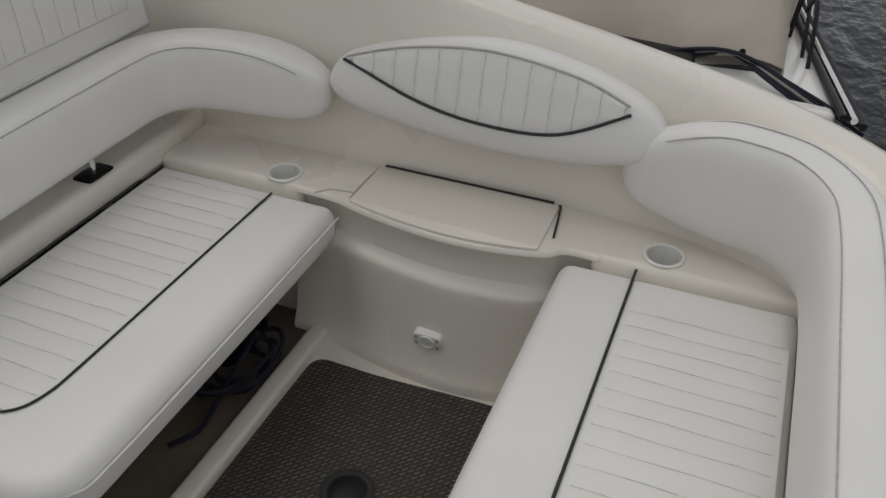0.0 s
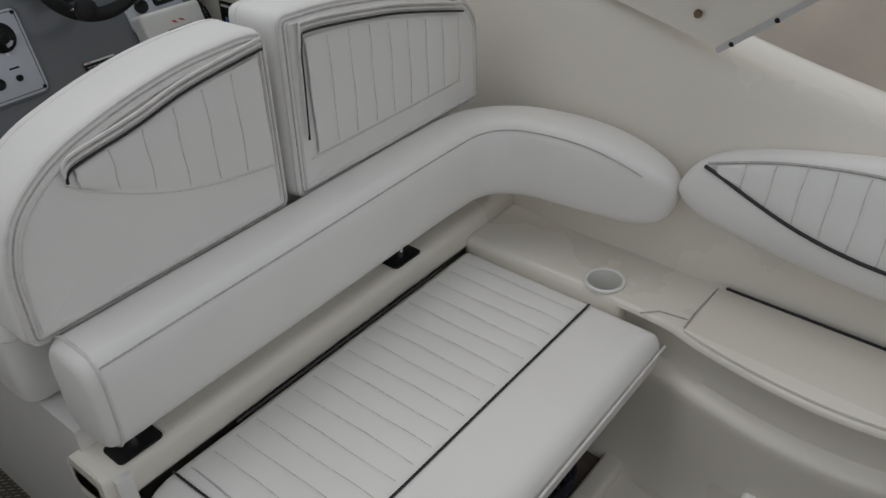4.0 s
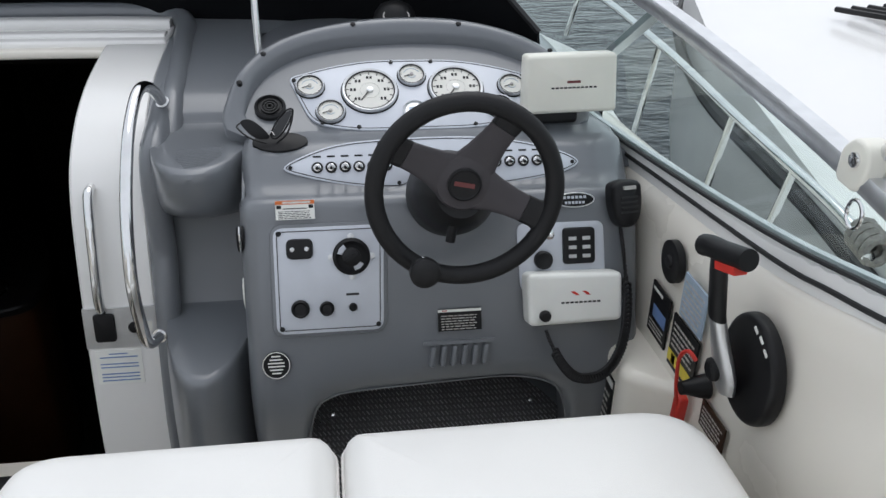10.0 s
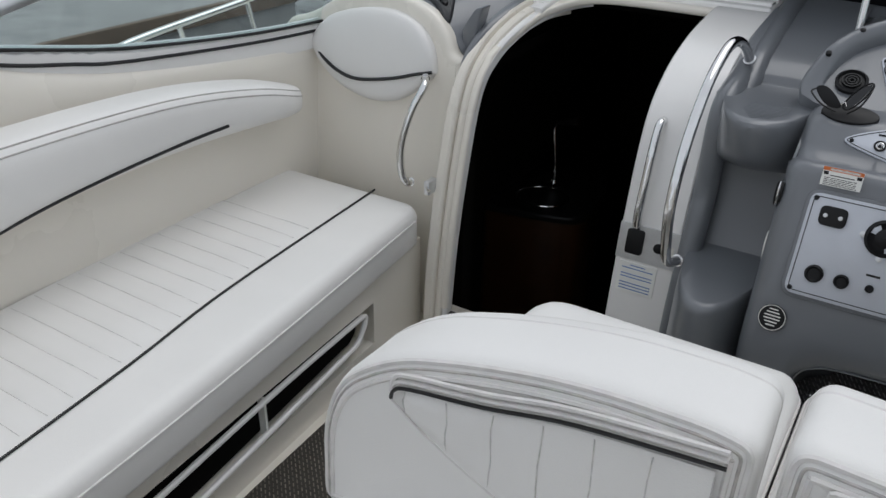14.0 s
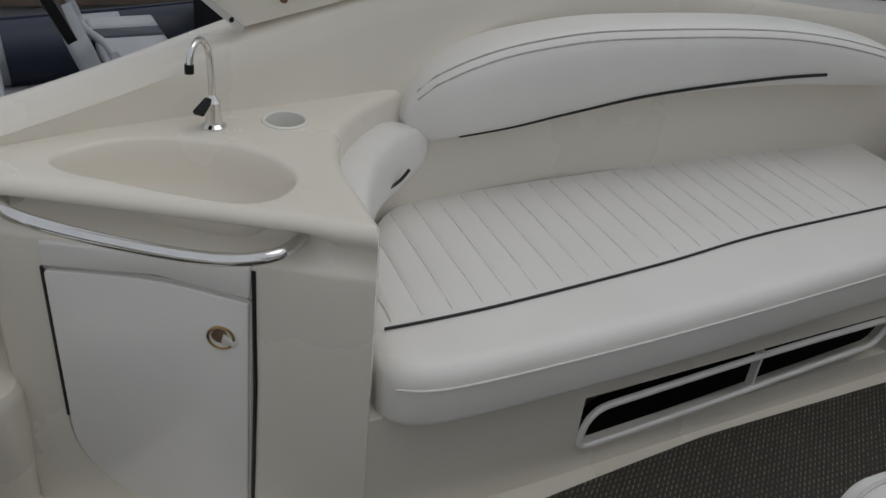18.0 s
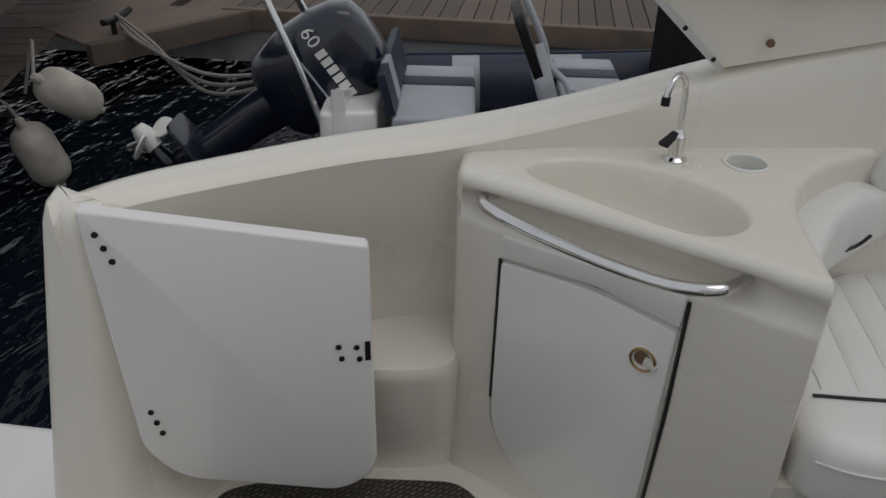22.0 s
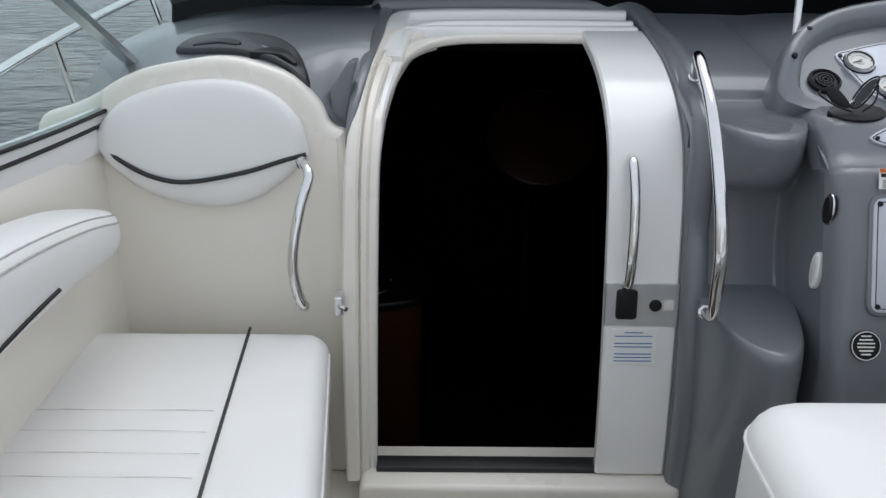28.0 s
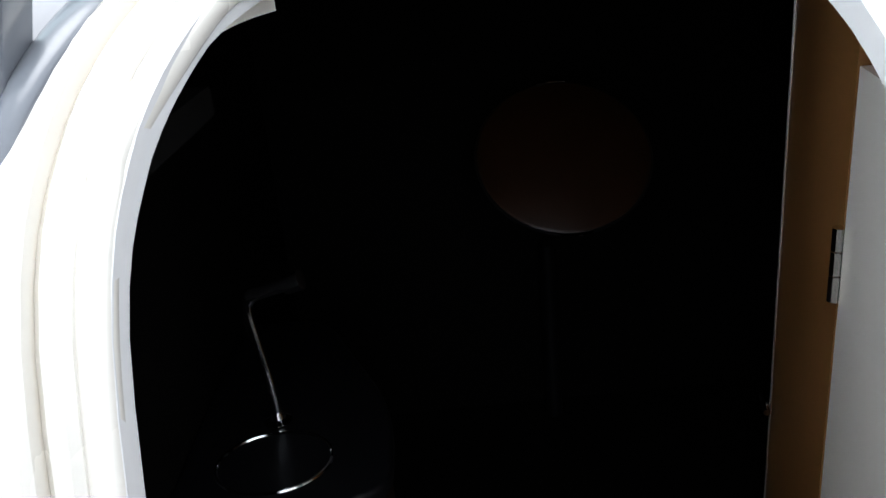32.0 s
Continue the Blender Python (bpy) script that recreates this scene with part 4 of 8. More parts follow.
tube(bm, smooth_line([(-1.06, .377, .82), (-1.06, .377, .90), (-1.055, .372, .935), (-1.035, .357, .955), (-1.01, .34, .945), (-1.0, .333, .915)], 6), .0065, 10)
sp = part("spout", bm, CHROME, tap)
bm = bmesh.new()
tube(bm, [(-1.0, .333, .922), (-.999, .332, .905)], .0085, 10)
part("nozzle", bm, BLACK, sp)
bm = bmesh.new()
pad(bm, rounded([(-.012, -.03), (.012, -.03), (.008, .012), (-.008, .012)], .004), .0, .008, .003, axes((-1.052, .365, .822), (.7, .7, 0), (-.5, .5, .35)))
part("lever", bm, BLACK, tap)
cup_holder(-1.067, .52, .77, "cream round cup holder set in the wet bar counter")
pl = thing("outlet_plate", (-.99, -.07, .44), "small white plate on the wet bar's side", "plate")
bm = bmesh.new()
pad(bm, rounded([(-.02, -.045), (.02, -.045), (.02, .045), (-.02, .045)], .015), -.004, .006, .003, axes((-.99, -.048, .44), (-1, 0, 0), (0, 0, 1)))
part("plate", bm, WHITEP, pl)

# boarding step and open transom gate
bm = bmesh.new()
so_ = rounded([(-1.16, -.03), (-.875, -.03, .05), (-.83, -.16, .1), (-.83, -.30, .05), (-.86, -.44, .05), (-1.15, -.4)], .03)
skin(bm, [[Vector((u - dx, v, z)) for u, v in inset(so_, d)] for dx, d, z in ((.06, 0, .0), (.055, 0, .03), (.03, 0, .18), (.004, 0, .30), (0, .002, .318), (0, .010, .333), (0, .03, .34))], True, True, True)
structure("boarding_step", bm, GEL, "cream moulded step behind the transom gate", "step")
gate = thing("transom_gate", (-.66, -.65, .05), "white transom gate standing open on its hinges", "gate")
mg = axes((-.625, -.672, 0), (-.125, .475, 0), (0, 0, 1))
bm = bmesh.new()
pad(bm, rounded([(.0, .783, .01), (.50, .688, .01), (.505, .13, .06), (.43, .075, .05), (.09, .15, .08), (.03, .24, .03)], .01, 5), -.03, .0, .006, mg, n=3)
part("panel", bm, GELW, gate)
for v0, v1, u0, u1 in ((.735, .68, .022, .042), (.332, .277, .055, .070)):
    for k in range(3):
        bm = bmesh.new()
        f = k / 2
        lathe(bm, [(.006, 0), (.006, .003), (.004, .004), (.002, .003)], mg @ Matrix.Translation((u0 + (u1 - u0) * f + .005, v0 + (v1 - v0) * f, 0)), 10)
        part("hinge_bolt", bm, BLACK, gate)
for u, v in ((.435, .465), (.44, .437), (.47, .462), (.475, .434)):
    bm = bmesh.new()
    lathe(bm, [(.006, 0), (.006, .003), (.004, .004), (.002, .003)], mg @ Matrix.Translation((u, v, 0)), 10)
    part("latch_bolt", bm, BLACK, gate)
bm = bmesh.new()
box(bm, .486, .497, .43, .475, -.02, .002, 0, mg)
part("latch", bm, BLACK, gate)


# ---- companionway: bowed bulkhead, frame, sliding door, dark cabin ----
DP = smooth_line([(2.44, .05), (2.455, .25), (2.50, .53), (2.575, .82), (2.68, .935), (2.84, 1.0), (3.02, 1.03), (3.12, 1.04)], 5)


def bowed(bm, xl, xr, w, i0=0, i1=None, thick=.03, nx=1):
    """A strip on the bowed door surface from xl(i) to xr(i), w proud of it, thick deep."""
    pts = DP[i0:i1]
    rings = []
    for k, p in enumerate(pts):
        a, b = pts[max(k - 1, 0)], pts[min(k + 1, len(pts) - 1)]
        n = Vector((0, -(b[1] - a[1]), b[0] - a[0])).normalized()
        f = k / (len(pts) - 1)
        row = []
        l, r = xl(f), xr(f)
        base = Vector((0, p[0], p[1]))
        for x, ww in ((l, w - thick), (l, w - .006), (l + .006, w), (r - .006, w), (r, w - .006), (r, w - thick)):
            row.append(base + n * ww + Vector((x, 0, 0)))
        rings.append(row)
    skin(bm, rings, True, True, True)


left_edge = lambda f: lerp([(0, -.614), (.286, -.604), (.429, -.598), (.571, -.588), (.714, -.568), (.857, -.535), (1, -.47)], f)
shift = lambda f: left_edge(f) + .605
frame_ob = thing("companionway_frame", (-.65, 2.5, 0), "ribbed cream frame round the companionway", "door frame", kind="structure")
rib_edge = lambda f: lerp([(0, -.695), (.286, -.693), (.429, -.684), (.5, -.676), (.571, -.663), (.714, -.636), (.857, -.626), (1, -.622)], f)
for a, b, w, mat, sa, sb in ((None, -.655, .035, GEL, 0, .72), (-.655, -.632, .018, GEL, .72, .88), (-.632, -.612, .006, GELW, .88, 1.0)):
    bm = bmesh.new()
    bowed(bm, rib_edge if a is None else lambda f: a + sa * shift(f), lambda f: b + sb * shift(f), w, thick=.10 if w > .03 else .035)
    part("rib", bm, mat, frame_ob)
bm = bmesh.new()
sweep(bm, smooth_line([(-.678, 2.578, .855), (-.676, 2.602, .905), (-.668, 2.65, .955), (-.660, 2.72, .99), (-.652, 2.82, 1.018), (-.646, 2.95, 1.042), (-.642, 3.1, 1.062), (-.640, 3.25, 1.076), (-.638, 3.40, 1.088)], 4), [(.022 * math.cos(a), .016 * math.sin(a)) for a in (k * math.tau / 16 for k in range(16))], scales=[min(1, .12 + .055 * k) for k in range(33)])
part("grey_strip", bm, GREY, frame_ob, "grey strip beside the frame")
PRE = [(left_edge(i / (len(DP) - 1)) - .029, q[0] + .004, q[1] - .004) for i, q in enumerate(DP) if .10 < q[1] < .96]
for nm, pts, w, h, mat in (("head", PRE[::2] + [(-.587, 2.88, 1.0), (-.560, 2.98, 1.02), (-.508, 3.055, 1.036), (-.43, 3.09, 1.045), (-.31, 3.10, 1.048), (-.1, 3.10, 1.048), (.09, 3.095, 1.046)], .022, .013, GEL),
                           ("outer_rib", [(-.588, 2.90, 1.018), (-.580, 3.03, 1.042), (-.562, 3.12, 1.056), (-.51, 3.175, 1.066), (-.42, 3.19, 1.070), (-.1, 3.19, 1.072), (.09, 3.185, 1.07)], .026, .016, GELW),
                           ("hatch_rail", [(-.598, 2.94, 1.026), (-.595, 3.1, 1.055), (-.592, 3.23, 1.070), (-.580, 3.285, 1.078), (-.54, 3.302, 1.082), (-.40, 3.305, 1.086), (-.1, 3.305, 1.086), (.09, 3.30, 1.084)], .032, .018, GELW)):
    bm = bmesh.new()
    sweep(bm, smooth_line(pts, 6), [(w * math.copysign(abs(math.cos(a)) ** .5, math.cos(a)), h * math.copysign(abs(math.sin(a)) ** .5, math.sin(a))) for a in (k * math.tau / 20 for k in range(20))])
    part(nm, bm, mat, frame_ob)
bm = bmesh.new()
box(bm, -.61, .10, 3.12, 3.36, 1.035, 1.076, .01)
part("head_board", bm, GELW, frame_ob)
bm = bmesh.new()
box(bm, -.66, .14, 2.36, 2.5, -.05, .07, .015)
structure("companionway_step", bm, GEL, "cream step below the companionway", "step")
bm = bmesh.new()
box(bm, -.62, -.04, 2.42, 2.47, .07, .085, .004)
structure("sill", bm, DARK, "dark rubber sill of the companionway", "sill")

door = thing("sliding_door", (.02, 2.5, .05), "white bowed sliding companionway door, slid open", "sliding door")
bm = bmesh.new()
bowed(bm, lambda f: -.066, lambda f: .108, .03, 1, -1, thick=.03)
part("leaf", bm, GELW, door)


def on_door(x, z, w):
    k = min(range(len(DP)), key=lambda i: abs(DP[i][1] - z))
    y = lerp([(p[1], p[0]) for p in DP], z)
    a, b = DP[max(k - 1, 0)], DP[min(k + 1, len(DP) - 1)]
    n = Vector((0, -(b[1] - a[1]), b[0] - a[0])).normalized()
    return Vector((x, y, z)) + n * w


dm = axes(on_door(0, .47, .032), (1, 0, 0), (0, .16, 1))
bm = bmesh.new()
box(bm, -.066, .106, .0, .105, -.01, .001, 0, dm)
part("lock_strip", bm, ALU, door, "grey steel lock strip")
bm = bmesh.new()
pad(bm, rounded([(-.042, .018), (.008, .018), (.008, .092), (-.042, .092)], .01), .0, .008, .003, dm, n=2)
part("latch", bm, BLACK, door)
bm = bmesh.new()
pad(bm, circle(.015, 14, .052, .052), .0, .005, .002, dm, n=2)
part("key_hole", bm, BLACK, door)
bm = bmesh.new()
box(bm, .07, .095, .04, .065, .0, .002, 0, dm)
part("sticker", bm, DIAL, door)
bm = bmesh.new()
box(bm, -.05, .06, -.098, -.008, -.002, .0008, 0, dm)
part("print_sheet", bm, WHITEP, door)
for k in range(9):
    if k in (2, 5):
        continue
    bm = bmesh.new()
    ww = .045 if k else .022
    box(bm, .005 - ww, .005 + ww, -.018 - .009 * k, -.0152 - .009 * k, .0, .0018, 0, dm)
    part("print_line", bm, BLUEP, door)
bm = bmesh.new()
tube(bm, smooth_line([on_door(-.016, .845, .028), on_door(-.016, .83, .055), on_door(-.014, .77, .066), on_door(-.014, .70, .068), on_door(-.016, .62, .064), on_door(-.018, .575, .05), on_door(-.020, .565, .028)], 6), .012, 14)
part("pull_handle", bm, CHROME, door)
ct = thing("door_catch", (-.68, 2.48, .54), "small steel door catch on the frame", "catch")
bm = bmesh.new()
box(bm, -.705, -.685, 2.425, 2.47, .515, .56, .004)
part("plate", bm, ALU, ct)
bm = bmesh.new()
tube(bm, [(-.695, 2.43, .54), (-.675, 2.41, .54)], .006)
part("tongue", bm, CHROME, ct)

# cabin below: floor, walls, ceiling, their colour holding the shade down there
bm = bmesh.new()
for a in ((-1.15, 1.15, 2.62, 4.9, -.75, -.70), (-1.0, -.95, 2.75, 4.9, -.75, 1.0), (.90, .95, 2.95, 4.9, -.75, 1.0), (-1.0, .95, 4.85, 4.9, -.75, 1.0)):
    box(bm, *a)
structure("cabin_walls", bm, INSHADE, "cabin walls and sole below deck, coloured near black for shade", "cabin")
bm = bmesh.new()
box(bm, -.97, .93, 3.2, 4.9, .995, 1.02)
# Two unseen boards added only to stop daylight leaking into the cabin.
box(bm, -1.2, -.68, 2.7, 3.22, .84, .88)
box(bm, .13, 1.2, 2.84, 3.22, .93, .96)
structure("ceiling", bm, INSHADE, "cabin headliner coloured near black for shade, with unseen light-blocking boards", "ceiling")
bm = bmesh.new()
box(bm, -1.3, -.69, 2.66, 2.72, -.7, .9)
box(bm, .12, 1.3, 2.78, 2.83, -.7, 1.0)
structure("cabin_bulkhead", bm, INSHADE, "bulkhead behind the cockpit, coloured near black for shade", "bulkhead")
galley = thing("galley_unit", (-.9, 3.4, -.7), "galley worktop on a cherry wood cabinet, both coloured dark for the cabin's shade", "galley")
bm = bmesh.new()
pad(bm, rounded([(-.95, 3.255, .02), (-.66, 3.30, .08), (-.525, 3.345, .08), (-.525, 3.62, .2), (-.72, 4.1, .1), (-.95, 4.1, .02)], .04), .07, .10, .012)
part("worktop", bm, SHADETOP, galley)
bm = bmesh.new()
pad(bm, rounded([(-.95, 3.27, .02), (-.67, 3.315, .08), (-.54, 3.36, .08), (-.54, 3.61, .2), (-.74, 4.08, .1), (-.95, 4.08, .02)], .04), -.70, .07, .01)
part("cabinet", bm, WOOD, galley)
gt = thing("galley_tap", (-.77, 3.6, .10), "chrome galley tap with a swung-out arm", "tap")
bm = bmesh.new()
tube(bm, smooth_line([(-.772, 3.60, .10), (-.772, 3.60, .18), (-.785, 3.60, .30), (-.79, 3.60, .38), (-.76, 3.60, .408)], 5), .012, 10)
part("stand", bm, CHROME, gt)
bm = bmesh.new()
tube(bm, [(-.785, 3.60, .400), (-.70, 3.59, .424)], .014, 10)
arm_ = part("arm", bm, STEEL, gt)
bm = bmesh.new()
tube(bm, [(-.705, 3.59, .422), (-.672, 3.585, .432)], .021, 12)
part("spray_head", bm, STEEL, arm_)
bm = bmesh.new()
lathe(bm, [(.03, .0), (.03, .008), (.018, .016), (.014, .03)], axes((-.772, 3.60, .10), (1, 0, 0), (0, 1, 0)), 16)
part("base", bm, CHROME, gt)
gs = thing("galley_sink", (-.78, 3.47, .10), "round steel sink rim in the shade-darkened galley worktop", "sink")
bm = bmesh.new()
tube(bm, [Vector((-.76 + .115 * math.cos(a), 3.46 + .10 * math.sin(a), .101)) for a in (i * math.tau / 36 for i in range(36))], .004, 6, True)
part("rim", bm, CHROME, gs)
idoor = thing("cabin_door", (.2, 3.35, -.7), "brown cherry wood cabin door with a steel hinge", "cabin door")
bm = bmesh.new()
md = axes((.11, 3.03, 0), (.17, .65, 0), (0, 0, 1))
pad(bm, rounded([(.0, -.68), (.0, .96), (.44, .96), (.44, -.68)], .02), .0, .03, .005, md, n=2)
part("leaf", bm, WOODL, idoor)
for a_, b_ in ((.56, .595), (.597, .628), (.63, .66)):
    bm = bmesh.new()
    tube(bm, [md @ Vector((.0, a_, -.004)), md @ Vector((.0, b_, -.004))], .009)
    part("hinge_knuckle", bm, CHROME, idoor)
bm = bmesh.new()
tube(bm, [md @ Vector((.40, .13, -.012)), md @ Vector((.465, .13, -.012))], .007)
part("latch", bm, CHROME, idoor)
bm = bmesh.new()
box(bm, .434, .443, -.68, .96, -.002, .032, 0, md)
part("edge_strip", bm, ALU, idoor, "bright edge strip")
bm = bmesh.new()
mp_ = axes((-.005, 2.54, 0), (.115, .49, 0), (0, 0, 1))
box(bm, .12, .495, -.7, .86, .0, .025, 0, mp_)
structure("companionway_lining", bm, GEL, "cream lining panel just inside the companionway", "panel")
tb = thing("cabin_table", (-.03, 4.3, .2), "round brown wooden cabin table top with a bright edge", "table")
mt_ = axes((-.03, 4.3, .43), (1, 0, 0), (0, .72, .70))
# Table top takes the shade-darkened cherry.
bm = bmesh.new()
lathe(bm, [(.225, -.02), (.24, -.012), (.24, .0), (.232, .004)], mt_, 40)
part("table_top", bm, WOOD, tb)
bm = bmesh.new()
tube(bm, [mt_ @ Vector((.243 * math.cos(a), .243 * math.sin(a), -.006)) for a in (i * math.tau / 40 for i in range(40))], .005, 6, True)
part("edge_band", bm, BLACK, tb)
for s_ in (-1, 1):
    bm = bmesh.new()
    tube(bm, [mt_ @ Vector((.248 * math.cos(a), s_ * .248 * math.sin(a), .002)) for a in np.linspace(1.4, 1.75, 5)], .004, 6)
    part("edge_clip", bm, CHROME, tb)
bm = bmesh.new()
tube(bm, [mt_ @ Vector((0, 0, -.02)), Vector((-.03, 4.75, .0)), Vector((-.03, 4.75, -.7))], .03, 10)
part("table_leg", bm, BLACK, tb)

# ---- helm console ----
prof = [(2.50, .0), (2.30, .02), (2.20, .20), (2.17, .40), (2.165, .48), (2.175, .53), (2.21, .62), (2.255, .75), (2.30, .86), (2.312, .892), (2.322, .906), (2.342, .911), (2.368, .908), (2.397, .934), (2.432, .968), (2.455, .985), (2.50, .985), (2.53, .99),
        (2.62, 1.02), (2.72, 1.06), (2.85, 1.09), (3.05, 1.10), (3.28, 1.102)]
bm = bmesh.new()
ARCH = [(.455, .0), (.462, .20), (.47, .36), (.49, .455), (.53, .487), (.60, .497), (.80, .505), (.93, .508), (1.02, .49), (1.06, .455), (1.085, .36), (1.093, .2), (1.10, .0)]
py = lambda z: lerp([(q[1], q[0]) for q in prof[1:10]], z)
zs = [0, .05, .12, .2, .28, .34, .4, .44, .48, .52, .56, .62, .68, .75, .82, .87, .892]
xs = sorted([.345, .352, .365, .385, .41, .44, 1.12, 1.16, 1.20, 1.232, 1.246, 1.25] + [q[0] for q in ARCH])
cols = []
for x in xs:
    e = min(1, (x - .345) / .045, (1.25 - x) / .05)
    rd = .06 * (1 - math.sqrt(max(0, 1 - (1 - e) ** 2)))
    zb = lerp(ARCH, x) if .455 <= x <= 1.10 else 0.0
    col = [Vector((x, py(max(zb, z)) + rd + (.025 if z <= zb else .008 if z < zb + .05 else 0), max(zb, z))) for z in zs]
    top = max(0.0, 1 - ((x - .78) / .48) ** 4)
    col += [Vector((x, y + rd + .07 * (1 - top) * (z > 1.0), z - rd * .5 - .06 * (1 - top) * (z > 1.0))) for y, z in prof[10:]]
    cols.append(col)
grid(bm, cols)
arch = smooth_line(ARCH, 3)
grid(bm, [[Vector((.78 + (p[0] - .78) * k, y, p[1])) for y, k in ((py(p[1]) + .02, 1), (py(p[1]) + .08, 1.03), (2.48, 1.16), (2.7, 1.2), (2.88, 1.2))] for p in arch])
box(bm, .38, 1.18, 2.875, 2.90, .0, .52)
bmesh.ops.remove_doubles(bm, verts=bm.verts, dist=1e-5)
thicken(bm, .004)
skin(bm, [[Vector((x, y, z)) for y, z in [(py(z) + .05, z) for z in zs] + [(2.45, .935), (2.66, .96), (2.66, 0)]] for x in (.351, .357)], True, True, True)
structure("helm_console", bm, GREY, "grey moulded helm console with a foot well", "helm console", angle=50)
bm = bmesh.new()
pad(bm, rounded([(.38, 2.15), (1.2, 2.15), (1.2, 2.88), (.38, 2.88)], .04), .0, .05, .02)
structure("foot_well_floor", bm, GREY, "grey moulded foot well floor", "floor")
mr0 = axes((0, 2.378, .283), (1, 0, 0), (0, .76, .65))
bm = bmesh.new()
pad(bm, rounded([(.40, -.42), (1.19, -.42), (1.19, .02), (1.07, .10), (.96, .17), (.60, .17), (.48, .10), (.40, .02)], .05), -.25, .0, .02, mr0)
structure("foot_rest", bm, GREY, "sloping grey moulded foot rest in the well", "foot rest")
bm = bmesh.new()
pad(bm, rounded([(.43, -.36), (1.165, -.36), (1.15, -.06), (1.06, .04), (.95, .10), (.61, .10), (.49, .03), (.43, -.08)], .04), .001, .010, .004, mr0, n=2)
fw = tagged(part("floor_mat", bm, CARPETG), "grey woven matting on the sloping foot rest", "floor mat", "cockpit mats")
for x in (.522, 1.042):
    bm = bmesh.new()
    lathe(bm, [(.009, .009), (.008, .013), (.003, .014)], mr0 @ Matrix.Translation((x, .0, 0)), 10)
    part("press_stud", bm, CHROME, fw)

# small fittings on the console's port side
mcs = axes((.3505, 2.325, 0), (0, -1, 0), (0, .15, 1))
cl_ = thing("courtesy_light", (.347, 2.325, .68), "white oval courtesy light on the console's side", "courtesy light")
bm = bmesh.new()
pad(bm, circle(.020, 28, 0, .685, .042), -.004, .010, .004, mcs, n=3)
part("body", bm, WHITEP, cl_)
bm = bmesh.new()
pad(bm, circle(.011, 24, 0, .685, .028), .009, .0115, .001, mcs, n=2)
part("lens", bm, DIAL, cl_, "pale lens")
ov_ = thing("oval_switch", (.347, 2.325, .82), "black oval switch on the console's side", "switch")
bm = bmesh.new()
pad(bm, circle(.017, 28, .004, .825, .030), -.004, .012, .004, mcs, n=3)
part("body", bm, BLACK, ov_)
bm = bmesh.new()
tube(bm, [mcs @ Vector((u, v, .004)) for u, v in circle(.019, 28, .004, .825, .032)], .0025, 6, True)
part("ring", bm, CHROME, ov_, "thin chrome ring")

# left pillar with two rounded step pockets
bm, cols = bmesh.new(), []
wall = [(0, 2.42), (.3, 2.42), (.5, 2.47), (.6, 2.515), (.7, 2.55), (.8, 2.56), (1.0, 2.565)]
for a in np.linspace(math.pi, 0, 41):
    x = .235 + .125 * math.cos(a)
    q = min(1, abs(x - .245) / .108)
    g = math.sqrt(max(0, 1 - q * q))
    side = .05 * max(0, (q - .85) / .15) ** 2 * (x > .24)
    col = []
    for z, bulge in ((0, .22), (.2, .24), (.36, .27), (.46, .295), (.51, .31), (.535, .318), (.546, .320), (.554, .317), (.559, .310), (.5615, .298), (.562, .15), (.562, .014), (.5645, .005), (.567, .0), (.60, .0), (.68, .0), (.76, .0), (.785, .0),
                     (.795, .03), (.81, .085), (.83, .125), (.86, .158), (.90, .178), (.935, .188), (.948, .190), (.957, .186), (.962, .178), (.9645, .165), (.965, .08), (.965, .0)):
        y = lerp(wall, z) - bulge * g - (side if .3 < z < .95 else side * .5)
        col.append(Vector((x, y, z)))
    col += [Vector((x, 2.66, .966)), Vector((x, 2.695, .967)), Vector((x, 2.703, .973)), Vector((x, 2.708, .983)), Vector((x, 2.718, .990)), Vector((x, 2.78, 1.02)), Vector((x, 2.92, 1.05)), Vector((x, 3.08, 1.068)), Vector((x, 3.28, 1.09))]
    cols.append(col)
grid(bm, cols)
thicken(bm, .004)
box(bm, .10, .37, 2.665, 2.70, 0, .94)
structure("helm_pillar", bm, GREY, "grey moulded pillar with two rounded step pockets", "helm pillar", angle=32)
bm = bmesh.new()
tube(bm, smooth_line([(.138, y, z) for y, z in ((2.40, .0), (2.40, .3), (2.475, .6), (2.515, .7), (2.52, .8), (2.525, .88), (2.55, .935), (2.61, .96), (2.68, .975), (2.79, 1.003), (2.93, 1.032), (3.06, 1.046))], 4), .031, 16)
structure("pillar_edge", bm, GREY, "grey rounded edge of the helm pillar", "helm pillar")
tread = thing("step_tread", (.25, 2.48, .96), "grey moulded non-slip ribs on the upper step pocket", "step tread")
for k in range(11):
    bm = bmesh.new()
    y_ = 2.405 + .0105 * k
    tube(bm, [(.255 - .05 * min(1, (k + 4) / 9), y_ - .004, .9655), (.255 + .05 * min(1, (k + 4) / 9), y_ + .012, .9655)], .0016, 5)
    part("rib", bm, GREY, tread)
bm = bmesh.new()
bowed(bm, lambda f: .108, lambda f: .16, .045, 0, None, thick=.10)
structure("door_trim", bm, GREY, "grey moulded trim beside the sliding door", "trim")
bm = bmesh.new()
tube(bm, smooth_line([on_door(.16, .80, .02), on_door(.16, .90, .022), on_door(.16, .98, .022), on_door(.155, 1.02, .02), (.145, 3.12, 1.062), (.135, 3.28, 1.085), (.08, 3.37, 1.095), (-.02, 3.39, 1.098), (-.3, 3.395, 1.10), (-.62, 3.395, 1.096), (-.66, 3.39, 1.09)], 6), .032, 12)
structure("door_surround", bm, GREY, "rounded grey ridge moulded round the companionway", "trim")
